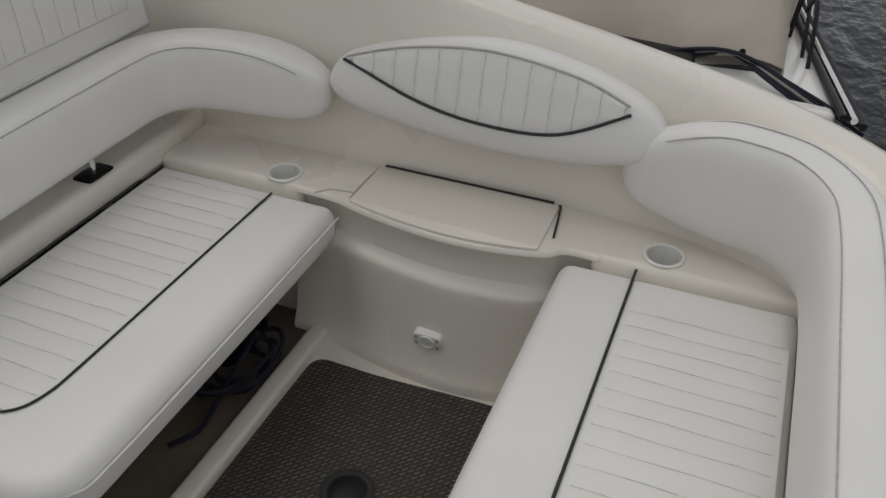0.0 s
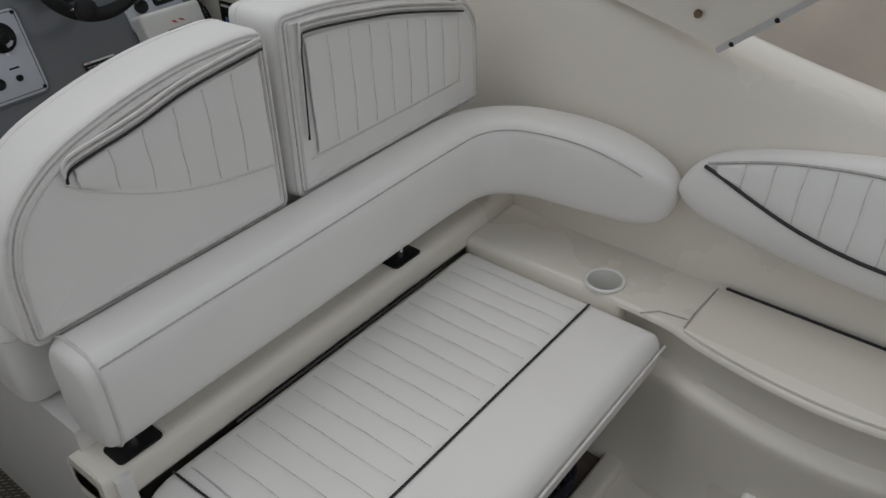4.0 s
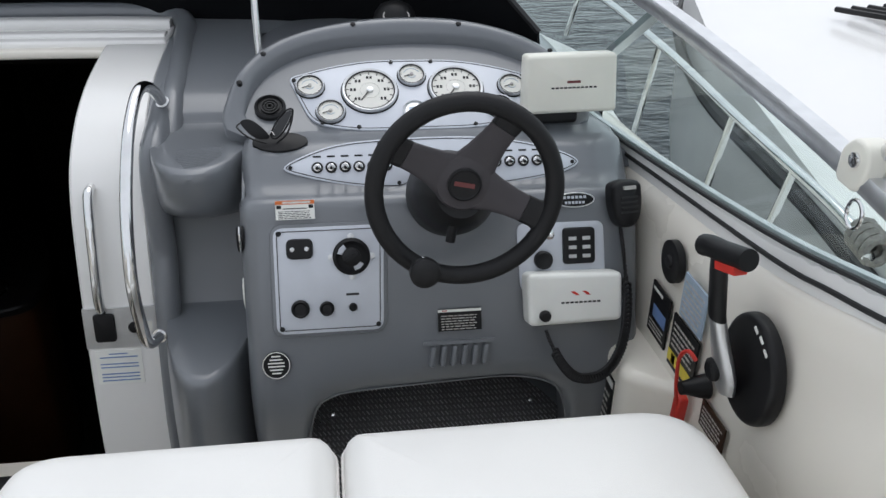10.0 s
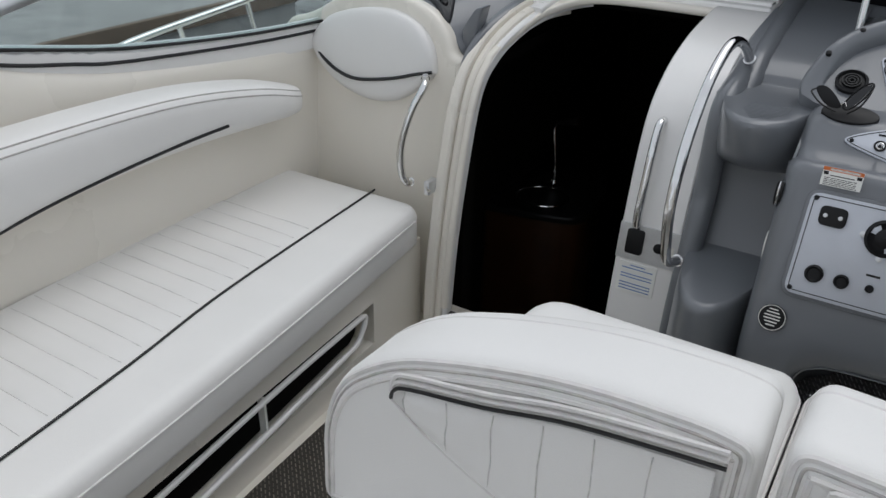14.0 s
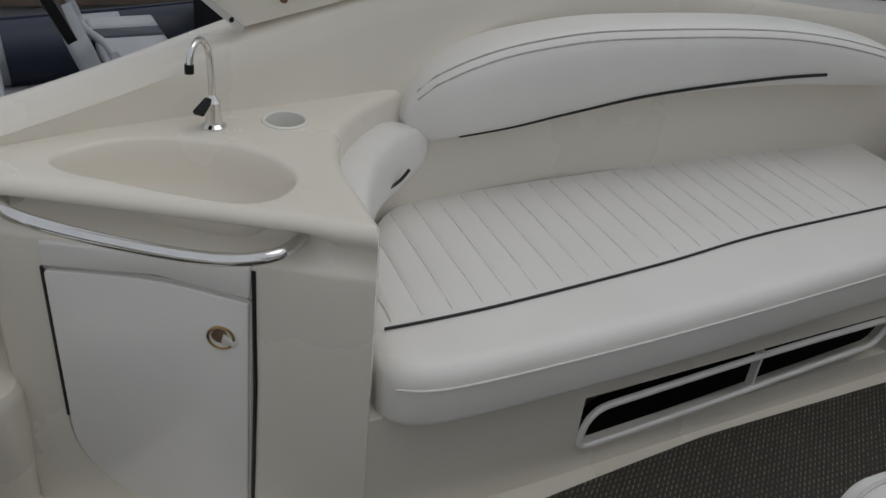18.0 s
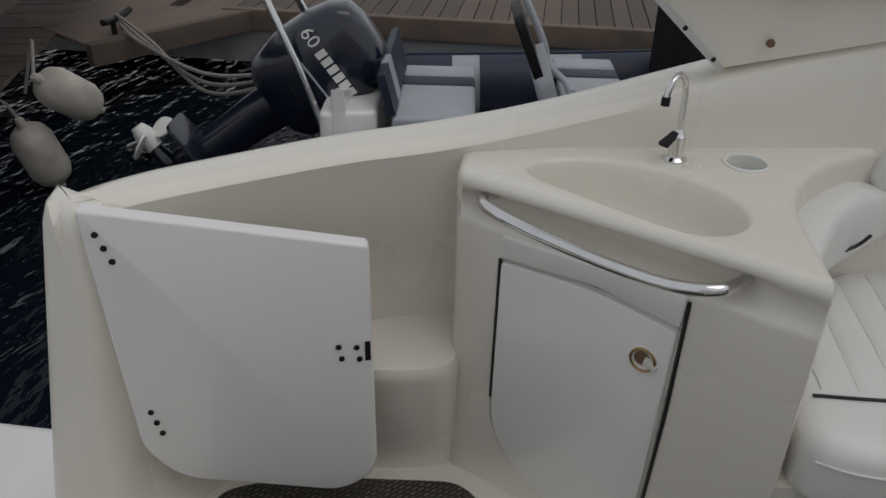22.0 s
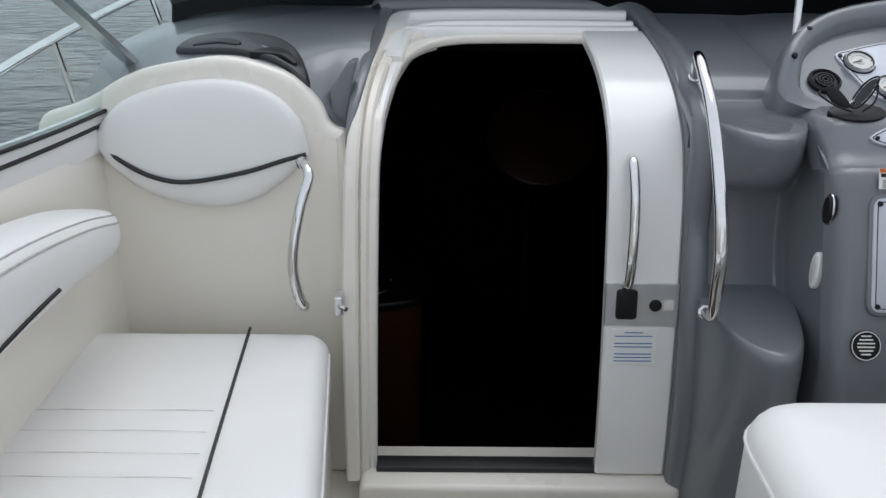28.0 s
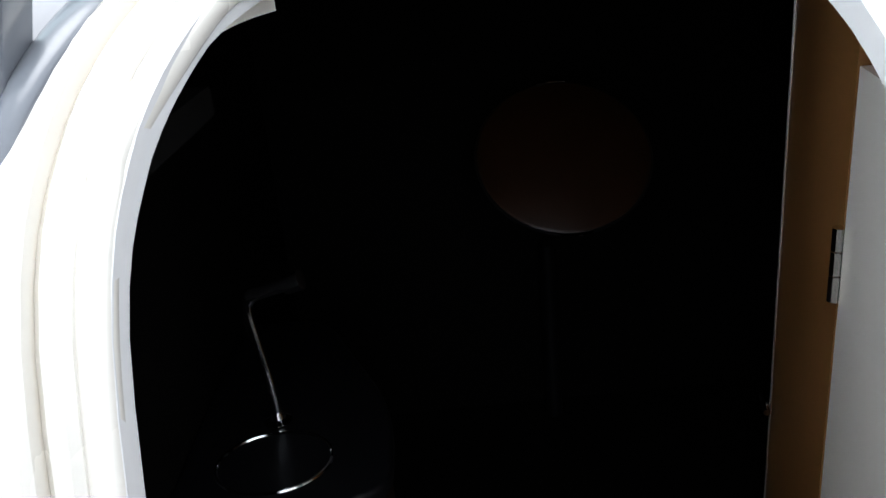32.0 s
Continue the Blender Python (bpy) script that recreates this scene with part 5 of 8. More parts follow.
handrail([(.15, 2.70, 1.02), (.135, 2.655, 1.07), (.122, 2.60, 1.085), (.116, 2.53, 1.062), (.114, 2.435, 1.005), (.114, 2.335, .895), (.117, 2.27, .765), (.121, 2.268, .66), (.126, 2.285, .595), (.135, 2.36, .565)], .0135, "long curved stainless grab rail beside the door")

# dash tops either side of the companionway
def dash_at(x, y, up=0.0):
    """A point of the smooth port dash that rises from the lounge bulkhead."""
    edge = lerp([(-1.32, .94), (-1.22, 1.0), (-1.10, 1.045), (-.954, 1.058), (-.86, 1.042), (-.80, 1.015), (-.74, .955), (-.70, .90), (-.66, .88)], x)
    far = lerp([(2.6, 1.06), (3.0, 1.088), (3.4, 1.092), (3.9, 1.08)], y) - .03 * max(0, (-1.2 - x) / .12)
    s_ = min(1, max(0, (y - 2.655) / lerp([(-.9, .24), (-.74, .30), (-.66, .38)], x)))
    s_ = 1 - (1 - s_) ** 2
    return Vector((x, y, edge + (far - edge) * s_ + up))


bm = bmesh.new()
grid(bm, [[dash_at(x, min(y, lerp([(-1.32, 3.14), (-1.2, 3.48), (-1.05, 3.60), (-.65, 3.60)], x))) for x in list(np.linspace(-1.32, -.85, 14)) + list(np.linspace(-.83, -.648, 12))] for y in (2.655, 2.665, 2.68, 2.70, 2.735, 2.78, 2.85, 2.92, 3.0, 3.10, 3.13, 3.25, 3.4, 3.5, 3.6)])
thicken(bm, .02)
structure("dash_port", bm, GREY, "grey moulded dash above the lounge bulkhead", "dash")
bm = bmesh.new()
grid(bm, [[Vector((x, y, z)) for x in (-.65, -.4, -.2, 0, .16)] for y, z in ((3.36, 1.05), (3.38, 1.08), (3.42, 1.092), (3.56, 1.09))])
grid(bm, [[Vector((x, y, z)) for x in (.15, .4, .7, .9)] for y, z in ((3.22, 1.07), (3.27, 1.088), (3.40, 1.09))])
thicken(bm, .02)
structure("dash_top", bm, GREY, "grey moulded dash top under the windscreen", "dash")
bm = bmesh.new()
grid(bm, [[Vector((x, y, z)) for x in (1.17, 1.2, 1.24, 1.275)] for y, z in ((2.48, .90), (2.50, .93), (2.7, .95), (3.0, .98), (3.1, 1.0))])
thicken(bm, .02)
structure("dash_starboard", bm, GREY, "grey moulded dash edge at the starboard side", "dash")
bm = bmesh.new()
pad(bm, rounded([(-.722, .90), (-.726, .985, .012), (-.716, 1.005, .015), (-.682, 1.056, .012), (-.657, 1.062, .006), (-.673, 1.0), (-.690, .90)], .008, 4), -.05, .0, .005, axes((0, 2.655, 0), (1, 0, 0), (0, .02, 1)), n=3)
structure("dash_fin", bm, GREY, "small grey moulded fin between bulkhead and frame", "trim")
dv = thing("dash_vent", (-.95, 2.78, 1.07), "low black crescent dash vent with two curved slots", "dash vent")


def on_dash(bm, lift_):
    for v in bm.verts:
        v.co = dash_at(v.co.x, v.co.y, v.co.z + lift_)
    return bm


bm = bmesh.new()
pad(bm, [tuple(q) for q in smooth_line([(-1.115, 2.775), (-1.08, 2.865), (-.99, 2.905), (-.90, 2.87), (-.83, 2.80), (-.785, 2.715), (-.772, 2.672), (-.79, 2.662), (-.83, 2.685), (-.90, 2.715), (-1.0, 2.742), (-1.08, 2.745)], 5, True)], -.012, .014, .010)
part("vent_body", on_dash(bm, 0), VENTG, dv)
for outline in ([(-.918, 2.712), (-.885, 2.755), (-.845, 2.758), (-.81, 2.722), (-.812, 2.700), (-.85, 2.722)], [(-1.07, 2.768), (-1.04, 2.81), (-.99, 2.818), (-.955, 2.785), (-.965, 2.765), (-1.01, 2.785)]):
    bm = bmesh.new()
    pad(bm, [tuple(q) for q in smooth_line(outline, 4, True)], .0, .0165, .001, n=2)
    part("slot", on_dash(bm, 0), BLACK, dv)

# instrument hood and gauges
mg = axes((0, 2.632, 1.049), (1, 0, 0), (0, .848, .53))
hood_o = [tuple(p) for p in smooth_line([(.315, -.10), (.32, .02), (.37, .11), (.46, .18), (.60, .225), (.755, .24), (.91, .225), (1.04, .175), (1.13, .10), (1.175, .0), (1.18, -.10), (1.0, -.14), (.755, -.15), (.5, -.14)], 5, True)]
hood_i = [tuple(p) for p in smooth_line([(.365, -.085), (.37, .0), (.41, .07), (.49, .125), (.61, .155), (.755, .165), (.90, .155), (1.01, .12), (1.085, .06), (1.12, -.02), (1.12, -.085), (1.0, -.115), (.755, -.125), (.5, -.115)], 5, True)]
c = (.755, .03)
ho, hi = ccw(resample(ccw(hood_o), c, 90)), ccw(resample(ccw(hood_i), c, 90))


def lift(p):
    return max(0.0, min(1.0, (p[1] + .10) / .12))


bm = bmesh.new()
rings = [[mg @ Vector((p[0], p[1], -.16)) for p in ho]]
for f, w in ((0, .0), (.06, .018), (.2, .034), (.4, .042), (.65, .038), (.85, .024), (1.0, .004)):
    rings.append([mg @ Vector((a[0] + (b[0] - a[0]) * f, a[1] + (b[1] - a[1]) * f, w * lift(a) + .001)) for a, b in zip(ho, hi)])
rings.append([mg @ Vector((p[0], p[1], .001)) for p in hi])
skin(bm, rings, True, True, True)
structure("instrument_hood", bm, GREY, "grey arched hood over the instruments", "hood", angle=55)
gp = thing("instrument_panel", (.75, 2.6, 1.04), "silver instrument panel with white dials", "instrument panel")
po = rounded([(.455, .055, .02), (.56, .09, .1), (.66, .108, .05), (.86, .106, .05), (.96, .085, .1), (1.052, .05, .02), (1.04, -.09, .04), (.9, -.115, .05), (.61, -.115, .05), (.51, -.09, .04)], .02)
bm = bmesh.new()
pad(bm, po, .001, .006, .002, mg, n=2)
part("panel", bm, SILVER, gp)
bm = bmesh.new()
tube(bm, [mg @ Vector((u, v, .006)) for u, v in inset(ccw(po), .006)], .0012, 5, True)
part("panel_line", bm, DARK, gp)


def gauge(u, v, r, m, parent, needle, ticks=11, w=.006):
    m = m @ Matrix.Translation((u, v, w))
    bm = bmesh.new()
    lathe(bm, [(r * 1.03, 0), (r * 1.03, .007), (r, .011), (r * .93, .0095), (r * .90, .004)], m, 36)
    g = part("gauge", bm, ALU, parent, "round gauge with a silver bezel")
    for rr, ww in ((r * 1.05, .0012), (r * .905, .0078)):
        bm = bmesh.new()
        tube(bm, [m @ Vector((rr * math.cos(b), rr * math.sin(b), ww)) for b in (i * math.tau / 32 for i in range(32))], .0018, 5, True)
        part("dark_ring", bm, BLACK, g)
    if r > .05:
        bm = bmesh.new()
        tube(bm, [m @ Vector((r * .36 * math.cos(b), r * .36 * math.sin(b), .0056)) for b in (i * math.tau / 24 for i in range(24))], .0005, 4, True)
        part("print_ring", bm, SEAM, g)
    else:
        for rr, a0, a1 in ((.58, 20, 160), (.30, 200, 340)):
            bm = bmesh.new()
            tube(bm, [m @ Vector((r * rr * math.cos(b), r * rr * math.sin(b), .0058)) for b in np.linspace(radians(a0), radians(a1), 14)], .0009, 4)
            part("print_arc", bm, GREYP, g)
    bm = bmesh.new()
    lathe(bm, [(r * .91, .003), (r * .91, .0055)], m, 36)
    part("dial", bm, DIAL, g)
    for k in range(ticks):
        a = radians(220 - 260 * k / (ticks - 1))
        bm = bmesh.new()
        q = m @ Matrix.Rotation(a, 4, "Z")
        box(bm, r * .76, r * .86, -r * .016, r * .016, .0055, .0062, 0, q)
        part("tick", bm, BLACK, g)
        if r > .05 and k % 2 == 0:
            bm = bmesh.new()
            c_ = Vector((r * .62 * math.cos(a), r * .62 * math.sin(a), 0))
            for d_ in (-.0042, .0042):
                box(bm, c_.x + d_ - .0028, c_.x + d_ + .0028, c_.y - .0042, c_.y + .0042, .0055, .0061, 0, m)
            part("numeral", bm, BLACK, g)
    bm = bmesh.new()
    box(bm, -r * .12, r * .6, -r * .016, r * .016, .0065, .0085, 0, m @ Matrix.Rotation(radians(needle), 4, "Z"))
    part("needle", bm, BLACK, g)
    bm = bmesh.new()
    lathe(bm, [(r * .13, .006), (r * .12, .0105), (r * .05, .0115)], m, 12)
    part("hub", bm, ALU if r > .05 else SEAM, g)


gauge(.652, .004, .066, mg, gp, 235, 13)
gauge(.864, .008, .066, mg, gp, 235, 13)
for u, v in ((.508, .022), (.555, -.058), (.758, .052), (1.005, .012), (.966, -.055)):
    gauge(u, v, .0335, mg, gp, 200, 7)
bm = bmesh.new()
lathe(bm, [(.030, .006), (.030, .014), (.026, .017), (.024, .012)], mg @ Matrix.Translation((.758, -.062, 0)), 24)
dg = part("depth_gauge", bm, ALU, gp)
bm = bmesh.new()
box(bm, -.015, .015, -.010, .010, .011, .013, 0, mg @ Matrix.Translation((.758, -.062, 0)))
part("screen", bm, GREYP, dg)
for u, v in ((.47, .045), (.71, .098), (.81, .098), (1.035, .042), (.62, -.105), (.90, -.105), (.535, -.09)):
    bm = bmesh.new()
    lathe(bm, [(.0055, .006), (.005, .009), (.002, .0095)], mg @ Matrix.Translation((u, v, 0)), 8)
    part("screw", bm, BLACK, gp)
hs = thing("hood_screws", (.75, 2.79, 1.16), "dark screws along the instrument hood", "screws")
for u, v in ((.345, .01), (.40, .10), (.621, .195), (.889, .192), (1.112, .095), (1.15, .0)):
    bm = bmesh.new()
    lathe(bm, [(.007, .033), (.007, .043), (.003, .045)], mg @ Matrix.Translation((u, v, 0)), 10)
    part("screw", bm, BLACK, hs)
vt = thing("round_vent", (.42, 2.6, 1.03), "black round air vent beside the dials", "air vent")
bm = bmesh.new()
lathe(bm, [(.037, .0), (.037, .010), (.031, .014), (.028, .008)], mg @ Matrix.Translation((.413, -.038, 0)), 24)
part("ring", bm, BLACK, vt)
for k in range(3):
    bm = bmesh.new()
    lathe(bm, [(.022 - .007 * k, .009), (.022 - .007 * k, .013), (.019 - .007 * k, .013), (.019 - .007 * k, .009)], mg @ Matrix.Translation((.413, -.038, 0)), 20)
    part("slat", bm, RUBBER, vt)
shades = thing("sunglasses", (.43, 2.47, 1.0), "black sunglasses lying in a dash tray", "sunglasses")
bm = bmesh.new()
mt = axes((.43, 2.475, .995), (1, 0, 0), (0, .9, .42))
pad(bm, circle(.062, 28, .008, -.006, .030), -.01, .003, .002, mt, n=2)
part("tray", bm, BLACK, shades, "black recessed tray")
mu = axes((.425, 2.462, 1.0), (1, 0, 0), (0, .35, .94))
bm = bmesh.new()
pad(bm, [tuple(p) for p in smooth_line([(-.072, .042), (-.050, .047), (-.022, .026), (-.010, .006), (-.034, .004), (-.056, .018)], 4, True)], -.002, .003, .001, mu @ Matrix.Rotation(.25, 4, "Y"), n=2)
part("lens", bm, BLACK, shades, "black lens")
wing = [tuple(p) for p in smooth_line([(-.006, .012), (.008, .040), (.028, .062), (.047, .068), (.041, .044), (.023, .018), (.005, .004)], 4, True)]
bm = bmesh.new()
pad(bm, inset(ccw(wing), .003), -.001, .001, .0003, mu @ Matrix.Rotation(-.3, 4, "Y"), n=1)
part("lens", bm, VENTG, shades, "dark tinted lens")
bm = bmesh.new()
tube(bm, [mu @ Matrix.Rotation(-.3, 4, "Y") @ Vector((u, v, 0)) for u, v in wing], .0022, 6, True)
part("lens_rim", bm, BLACK, shades)
for pts in ([(-.072, .040, .0), (-.078, .030, .012), (-.050, .006, .026), (-.015, -.006, .022)], [(.046, .066, .0), (.042, .040, .018), (.030, .012, .026), (.008, -.006, .020)]):
    bm = bmesh.new()
    tube(bm, smooth_line([mu @ Vector(q) for q in pts], 5), .0022, 6)
    part("temple", bm, BLACK, shades)
bm = bmesh.new()
tube(bm, smooth_line([mu @ Vector(q) for q in ((-.012, .010, .002), (-.004, .020, .006), (.002, .012, .002))], 4), .0018, 6)
part("bridge", bm, CHROME, shades, "bright metal bridge")

# switch panel
ms = axes((0, 2.405, .945), (1, 0, 0), (0, .625, .781))
sp = thing("switch_panel", (.78, 2.4, .94), "silver elliptical switch panel with toggle switches", "switch panel")
so = [tuple(p) for p in smooth_line([(.445, .008), (.50, .04), (.58, .062), (.70, .070), (.86, .070), (.98, .056), (1.075, .030), (1.12, .0), (1.07, -.026), (.96, -.044), (.88, -.046), (.84, -.030), (.79, -.012), (.74, -.026), (.70, -.046), (.60, -.038), (.50, -.016)], 5, True)]
bm = bmesh.new()
pad(bm, so, -.004, .004, .002, ms, n=2)
part("panel", bm, SILVER, sp)
bm = bmesh.new()
tube(bm, [ms @ Vector((u, v, .004)) for u, v in inset(ccw(so), .005)], .0012, 5, True)
part("panel_line", bm, DARK, sp)
for u in [.519 + .031 * k for k in range(6)] + [.925 + .032 * k for k in range(5)]:
    bm = bmesh.new()
    lathe(bm, [(.010, .004), (.010, .008), (.006, .010), (.005, .012)], ms @ Matrix.Translation((u, .006, 0)), 12)
    sw = part("toggle", bm, CHROME, sp)
    bm = bmesh.new()
    tube(bm, [ms @ Vector((u + .0105 * math.cos(b), .006 + .0105 * math.sin(b), .0065)) for b in (i * math.tau / 16 for i in range(16))], .0028, 6, True)
    part("collar", bm, BLACK, sw, "black collar")
    bm = bmesh.new()
    tube(bm, [ms @ Vector((u, .006, .010)), ms @ Vector((u, -.001, .022))], .0034, 8)
    part("lever", bm, BLACK, sw)
    bm = bmesh.new()
    box(bm, u - .009, u + .009, .030, .034, .004, .0046, 0, ms)
    part("print_line", bm, BLACK, sp)
for u, v in ((.46, .008), (1.105, .0), (.70, -.035), (.88, -.036), (.66, .058), (.92, .055)):
    bm = bmesh.new()
    lathe(bm, [(.005, .004), (.004, .007)], ms @ Matrix.Translation((u, v, 0)), 8)
    part("screw", bm, BLACK, sp)

# lower console face: panels, labels, radio
mf = axes((0, 2.255, .75), (1, 0, 0), (0, .371, .928))
lp = thing("lower_switch_panel", (.53, 2.2, .64), "silver lower panel with blower, socket and battery switch", "control panel")
lo = rounded([(.418, .117), (.657, .117), (.648, -.115), (.416, -.115)], .022)
bm = bmesh.new()
pad(bm, inset(ccw(lo), -.008), -.01, .005, .004, mf, n=2)
part("surround", bm, GREY, lp)
bm = bmesh.new()
pad(bm, lo, .004, .008, .002, mf, n=2)
part("panel", bm, SILVER, lp)
bm = bmesh.new()
tube(bm, [mf @ Vector((u, v, .008)) for u, v in inset(ccw(lo), .008)], .0012, 5, True)
part("panel_line", bm, DARK, lp)
bm = bmesh.new()
pad(bm, rounded([(.445, .049), (.502, .049), (.502, .093), (.445, .093)], .014), .008, .016, .003, mf)
rk = part("rocker_plate", bm, BLACK, lp)
for u in (.458, .489):
    bm = bmesh.new()
    pad(bm, circle(.005, 10, u, .071), .015, .019, .001, mf, n=2)
    part("lamp", bm, ALU, rk)
bm = bmesh.new()
lathe(bm, [(.041, .008), (.041, .014), (.034, .018), (.028, .014), (.020, .014), (.020, .030), (.016, .033)], mf @ Matrix.Translation((.584, .050, 0)), 28)
bs = part("battery_switch", bm, BLACK, lp)
for k in range(4):
    a = k * math.pi / 2 + math.pi / 2
    bm = bmesh.new()
    lathe(bm, [(.007, .008), (.007, .013), (.003, .014)], mf @ Matrix.Translation((.584 + .044 * math.cos(a), .050 + .044 * math.sin(a), 0)), 10)
    part("lug", bm, ALU, bs)
bm = bmesh.new()
box(bm, -.015, .015, -.003, .003, .030, .038, 0, mf @ Matrix.Translation((.584, .050, 0)) @ Matrix.Rotation(.5, 4, "Z"))
part("switch_lever", bm, BLACK, bs)
for a in (2.5, 5.3):
    bm = bmesh.new()
    pad(bm, [(.584 + r_ * math.cos(a + d), .050 + r_ * math.sin(a + d)) for r_, d in ((.021, -.4), (.031, -.4), (.032, 0), (.031, .4), (.021, .4))], .014, .019, .001, mf, n=1)
    part("mark", bm, SILVER, bs)
for u, v, r, nm in ((.469, -.060, .020, "socket"), (.526, -.062, .016, "socket"), (.583, -.062, .009, "toggle")):
    bm = bmesh.new()
    lathe(bm, [(r, .008), (r, .014), (r * .8, .018), (r * .6, .014)], mf @ Matrix.Translation((u, v, 0)), 18)
    part(nm, bm, BLACK, lp)
bm = bmesh.new()
box(bm, .569, .597, -.036, -.031, .008, .0086, 0, mf)
part("print_line", bm, BLACK, lp)
for u, v in ((.430, .105), (.645, .105), (.428, -.103), (.637, -.103)):
    bm = bmesh.new()
    lathe(bm, [(.006, .008), (.005, .011)], mf @ Matrix.Translation((u, v, 0)), 8)
    part("screw", bm, BLACK, lp)


def label(name, m, u0, u1, v0, v1, mat, text, bars, w=.0):
    """A flat sticker with bars of unreadable print: (u0, u1, v0, v1, material) in fractions."""
    t = thing(name, m @ Vector(((u0 + u1) / 2, v0, w)), text, "label", "helm stickers")
    bm = bmesh.new()
    box(bm, u0, u1, v0, v1, w - .003, w + .0012, 0, m)
    part("sheet", bm, mat, t)
    inks = {}
    for a, b, c, d, mm in bars:
        bm = inks.setdefault(mm.name, (bmesh.new(), mm))[0]
        box(bm, u0 + (u1 - u0) * a, u0 + (u1 - u0) * b, v0 + (v1 - v0) * c, v0 + (v1 - v0) * d, w + .0012, w + .0018, 0, m)
    for bm, mm in inks.values():
        part("print", bm, mm, t, smooth=False)
    return t


def lines(n, lo, hi, mat, a=.07, b=.93):
    """Rows of small print, each broken into words."""
    rng, out = random.Random(n * 7 + int(hi * 100)), []
    for k in range(n):
        u, v = a, lo + (hi - lo) * k / n
        end = b - rng.uniform(0, .12)
        while u < end - .02:
            e = min(end, u + rng.uniform(.05, .16))
            out.append((u, e, v, v + (hi - lo) * .38 / n, mat))
            u = e + .025
    return out


label("warning_label", mf, .427, .510, .135, .176, WHITEP, "warning label with an orange heading on the console",
      [(.0, 1, .80, 1, ORANGE), (.18, .9, .84, .95, WHITEP), (.03, .15, .58, .76, BLACK), (.85, .97, .58, .76, BLACK), (.2, .8, .55, .60, BLACK)] + lines(5, .05, .5, BLACK), .008)
label("warning_label", mf, .770, .868, -.130, -.080, BLACK, "black warning label with a white heading on the console",
      [(.0, 1, .86, .98, WHITEP), (.1, .2, .88, .96, RED)] + lines(6, .06, .78, SEAM), .002)
rl = thing("round_label", mf @ Vector((.41, -.19, .002)), "round black label with white print on the console", "label")
bm = bmesh.new()
pad(bm, circle(.031, 28, .410, -.183), -.003, .002, .0005, mf, n=1)
part("sheet", bm, BLACK, rl)
bm = bmesh.new()
tube(bm, [mf @ Vector((u, v, .002)) for u, v in circle(.029, 28, .410, -.183)], .001, 5, True)
part("print", bm, WHITEP, rl)
for k in range(6):
    bm = bmesh.new()
    ww = .02 * (1 - abs(k - 2.5) / 5)
    box(bm, .410 - ww, .410 + ww, -.202 + .0075 * k, -.199 + .0075 * k, .002, .0026, 0, mf)
    part("print", bm, WHITEP, rl)
op_ = thing("oval_plate", mf @ Vector((1.09, .155, 0)), "black oval plate with silver print on the console", "name plate")
bm = bmesh.new()
pad(bm, circle(.044, 32, 1.09, .152, .016), -.004, .005, .002, mf, n=2)
part("plate", bm, BLACK, op_)
bm = bmesh.new()
tube(bm, [mf @ Vector((u, v, .0045)) for u, v in circle(.044, 32, 1.09, .152, .016)], .0016, 6, True)
part("edge", bm, ALU, op_, "silver edge")
for v, hw in ((.158, .028), (.146, .024)):
    bm = bmesh.new()
    for k in range(6):
        box(bm, 1.09 - hw + k * hw / 3, 1.09 - hw + (k + .7) * hw / 3, v - .003, v + .003, .005, .0058, 0, mf)
    part("print", bm, SILVER, op_)
rp = thing("keypad_unit", (1.05, 2.27, .8), "silver panel with a keypad and switches beside the wheel", "control panel")
ro2 = rounded([(.953, .103), (1.155, .103), (1.158, -.05), (.96, -.05)], .02)
bm = bmesh.new()
pad(bm, ro2, -.004, .005, .003, mf, n=2)
part("panel", bm, SILVER, rp)
bm = bmesh.new()
pad(bm, rounded([(1.058, .008), (1.132, .008), (1.132, .090), (1.058, .090)], .01), .004, .014, .004, mf)
kp = part("keypad", bm, BLACK, rp)
for i in range(2):
    for j in range(3):
        bm = bmesh.new()
        box(bm, 1.070 + .032 * i, 1.088 + .032 * i, .022 + .02 * j, .030 + .02 * j, .0135, .0155, 0, mf)
        part("key", bm, ALU, kp)
bm = bmesh.new()
lathe(bm, [(.021, .004), (.021, .016), (.017, .02), (.012, .018)], mf @ Matrix.Translation((1.012, .02, 0)), 18)
part("knob", bm, BLACK, rp)
for u in (.985, 1.028):
    bm = bmesh.new()
    lathe(bm, [(.011, .004), (.011, .009), (.005, .012), (.004, .024)], mf @ Matrix.Translation((u, .076, 0)), 12)
    part("toggle", bm, CHROME, rp)
ol = thing("oval_label", (1.1, 2.35, .88), "oval black label with white print", "label")
bm = bmesh.new()
mo = axes((1.10, 2.345, .885), (1, 0, 0), (0, .5, .8))
pad(bm, circle(.043, 24, ry=.018), -.004, .002, .0005, mo, n=1)
part("sheet", bm, BLACK, ol)
for k in range(4):
    bm = bmesh.new()
    ww = .03 - .006 * abs(k - 1.5)
    box(bm, -ww, ww, -.010 + .006 * k, -.0075 + .006 * k, .002, .0026, 0, mo)
    part("print", bm, SEAM, ol)
radio = thing("radio_cover", (1.075, 2.2, .64), "white plastic radio cover with a red mark", "radio cover")
bm = bmesh.new()
pad(bm, rounded([(.965, -.122), (1.178, -.118), (1.180, -.008), (.962, -.004)], .016), .004, .058, .012, mf)
part("cover", bm, WHITEP, radio)
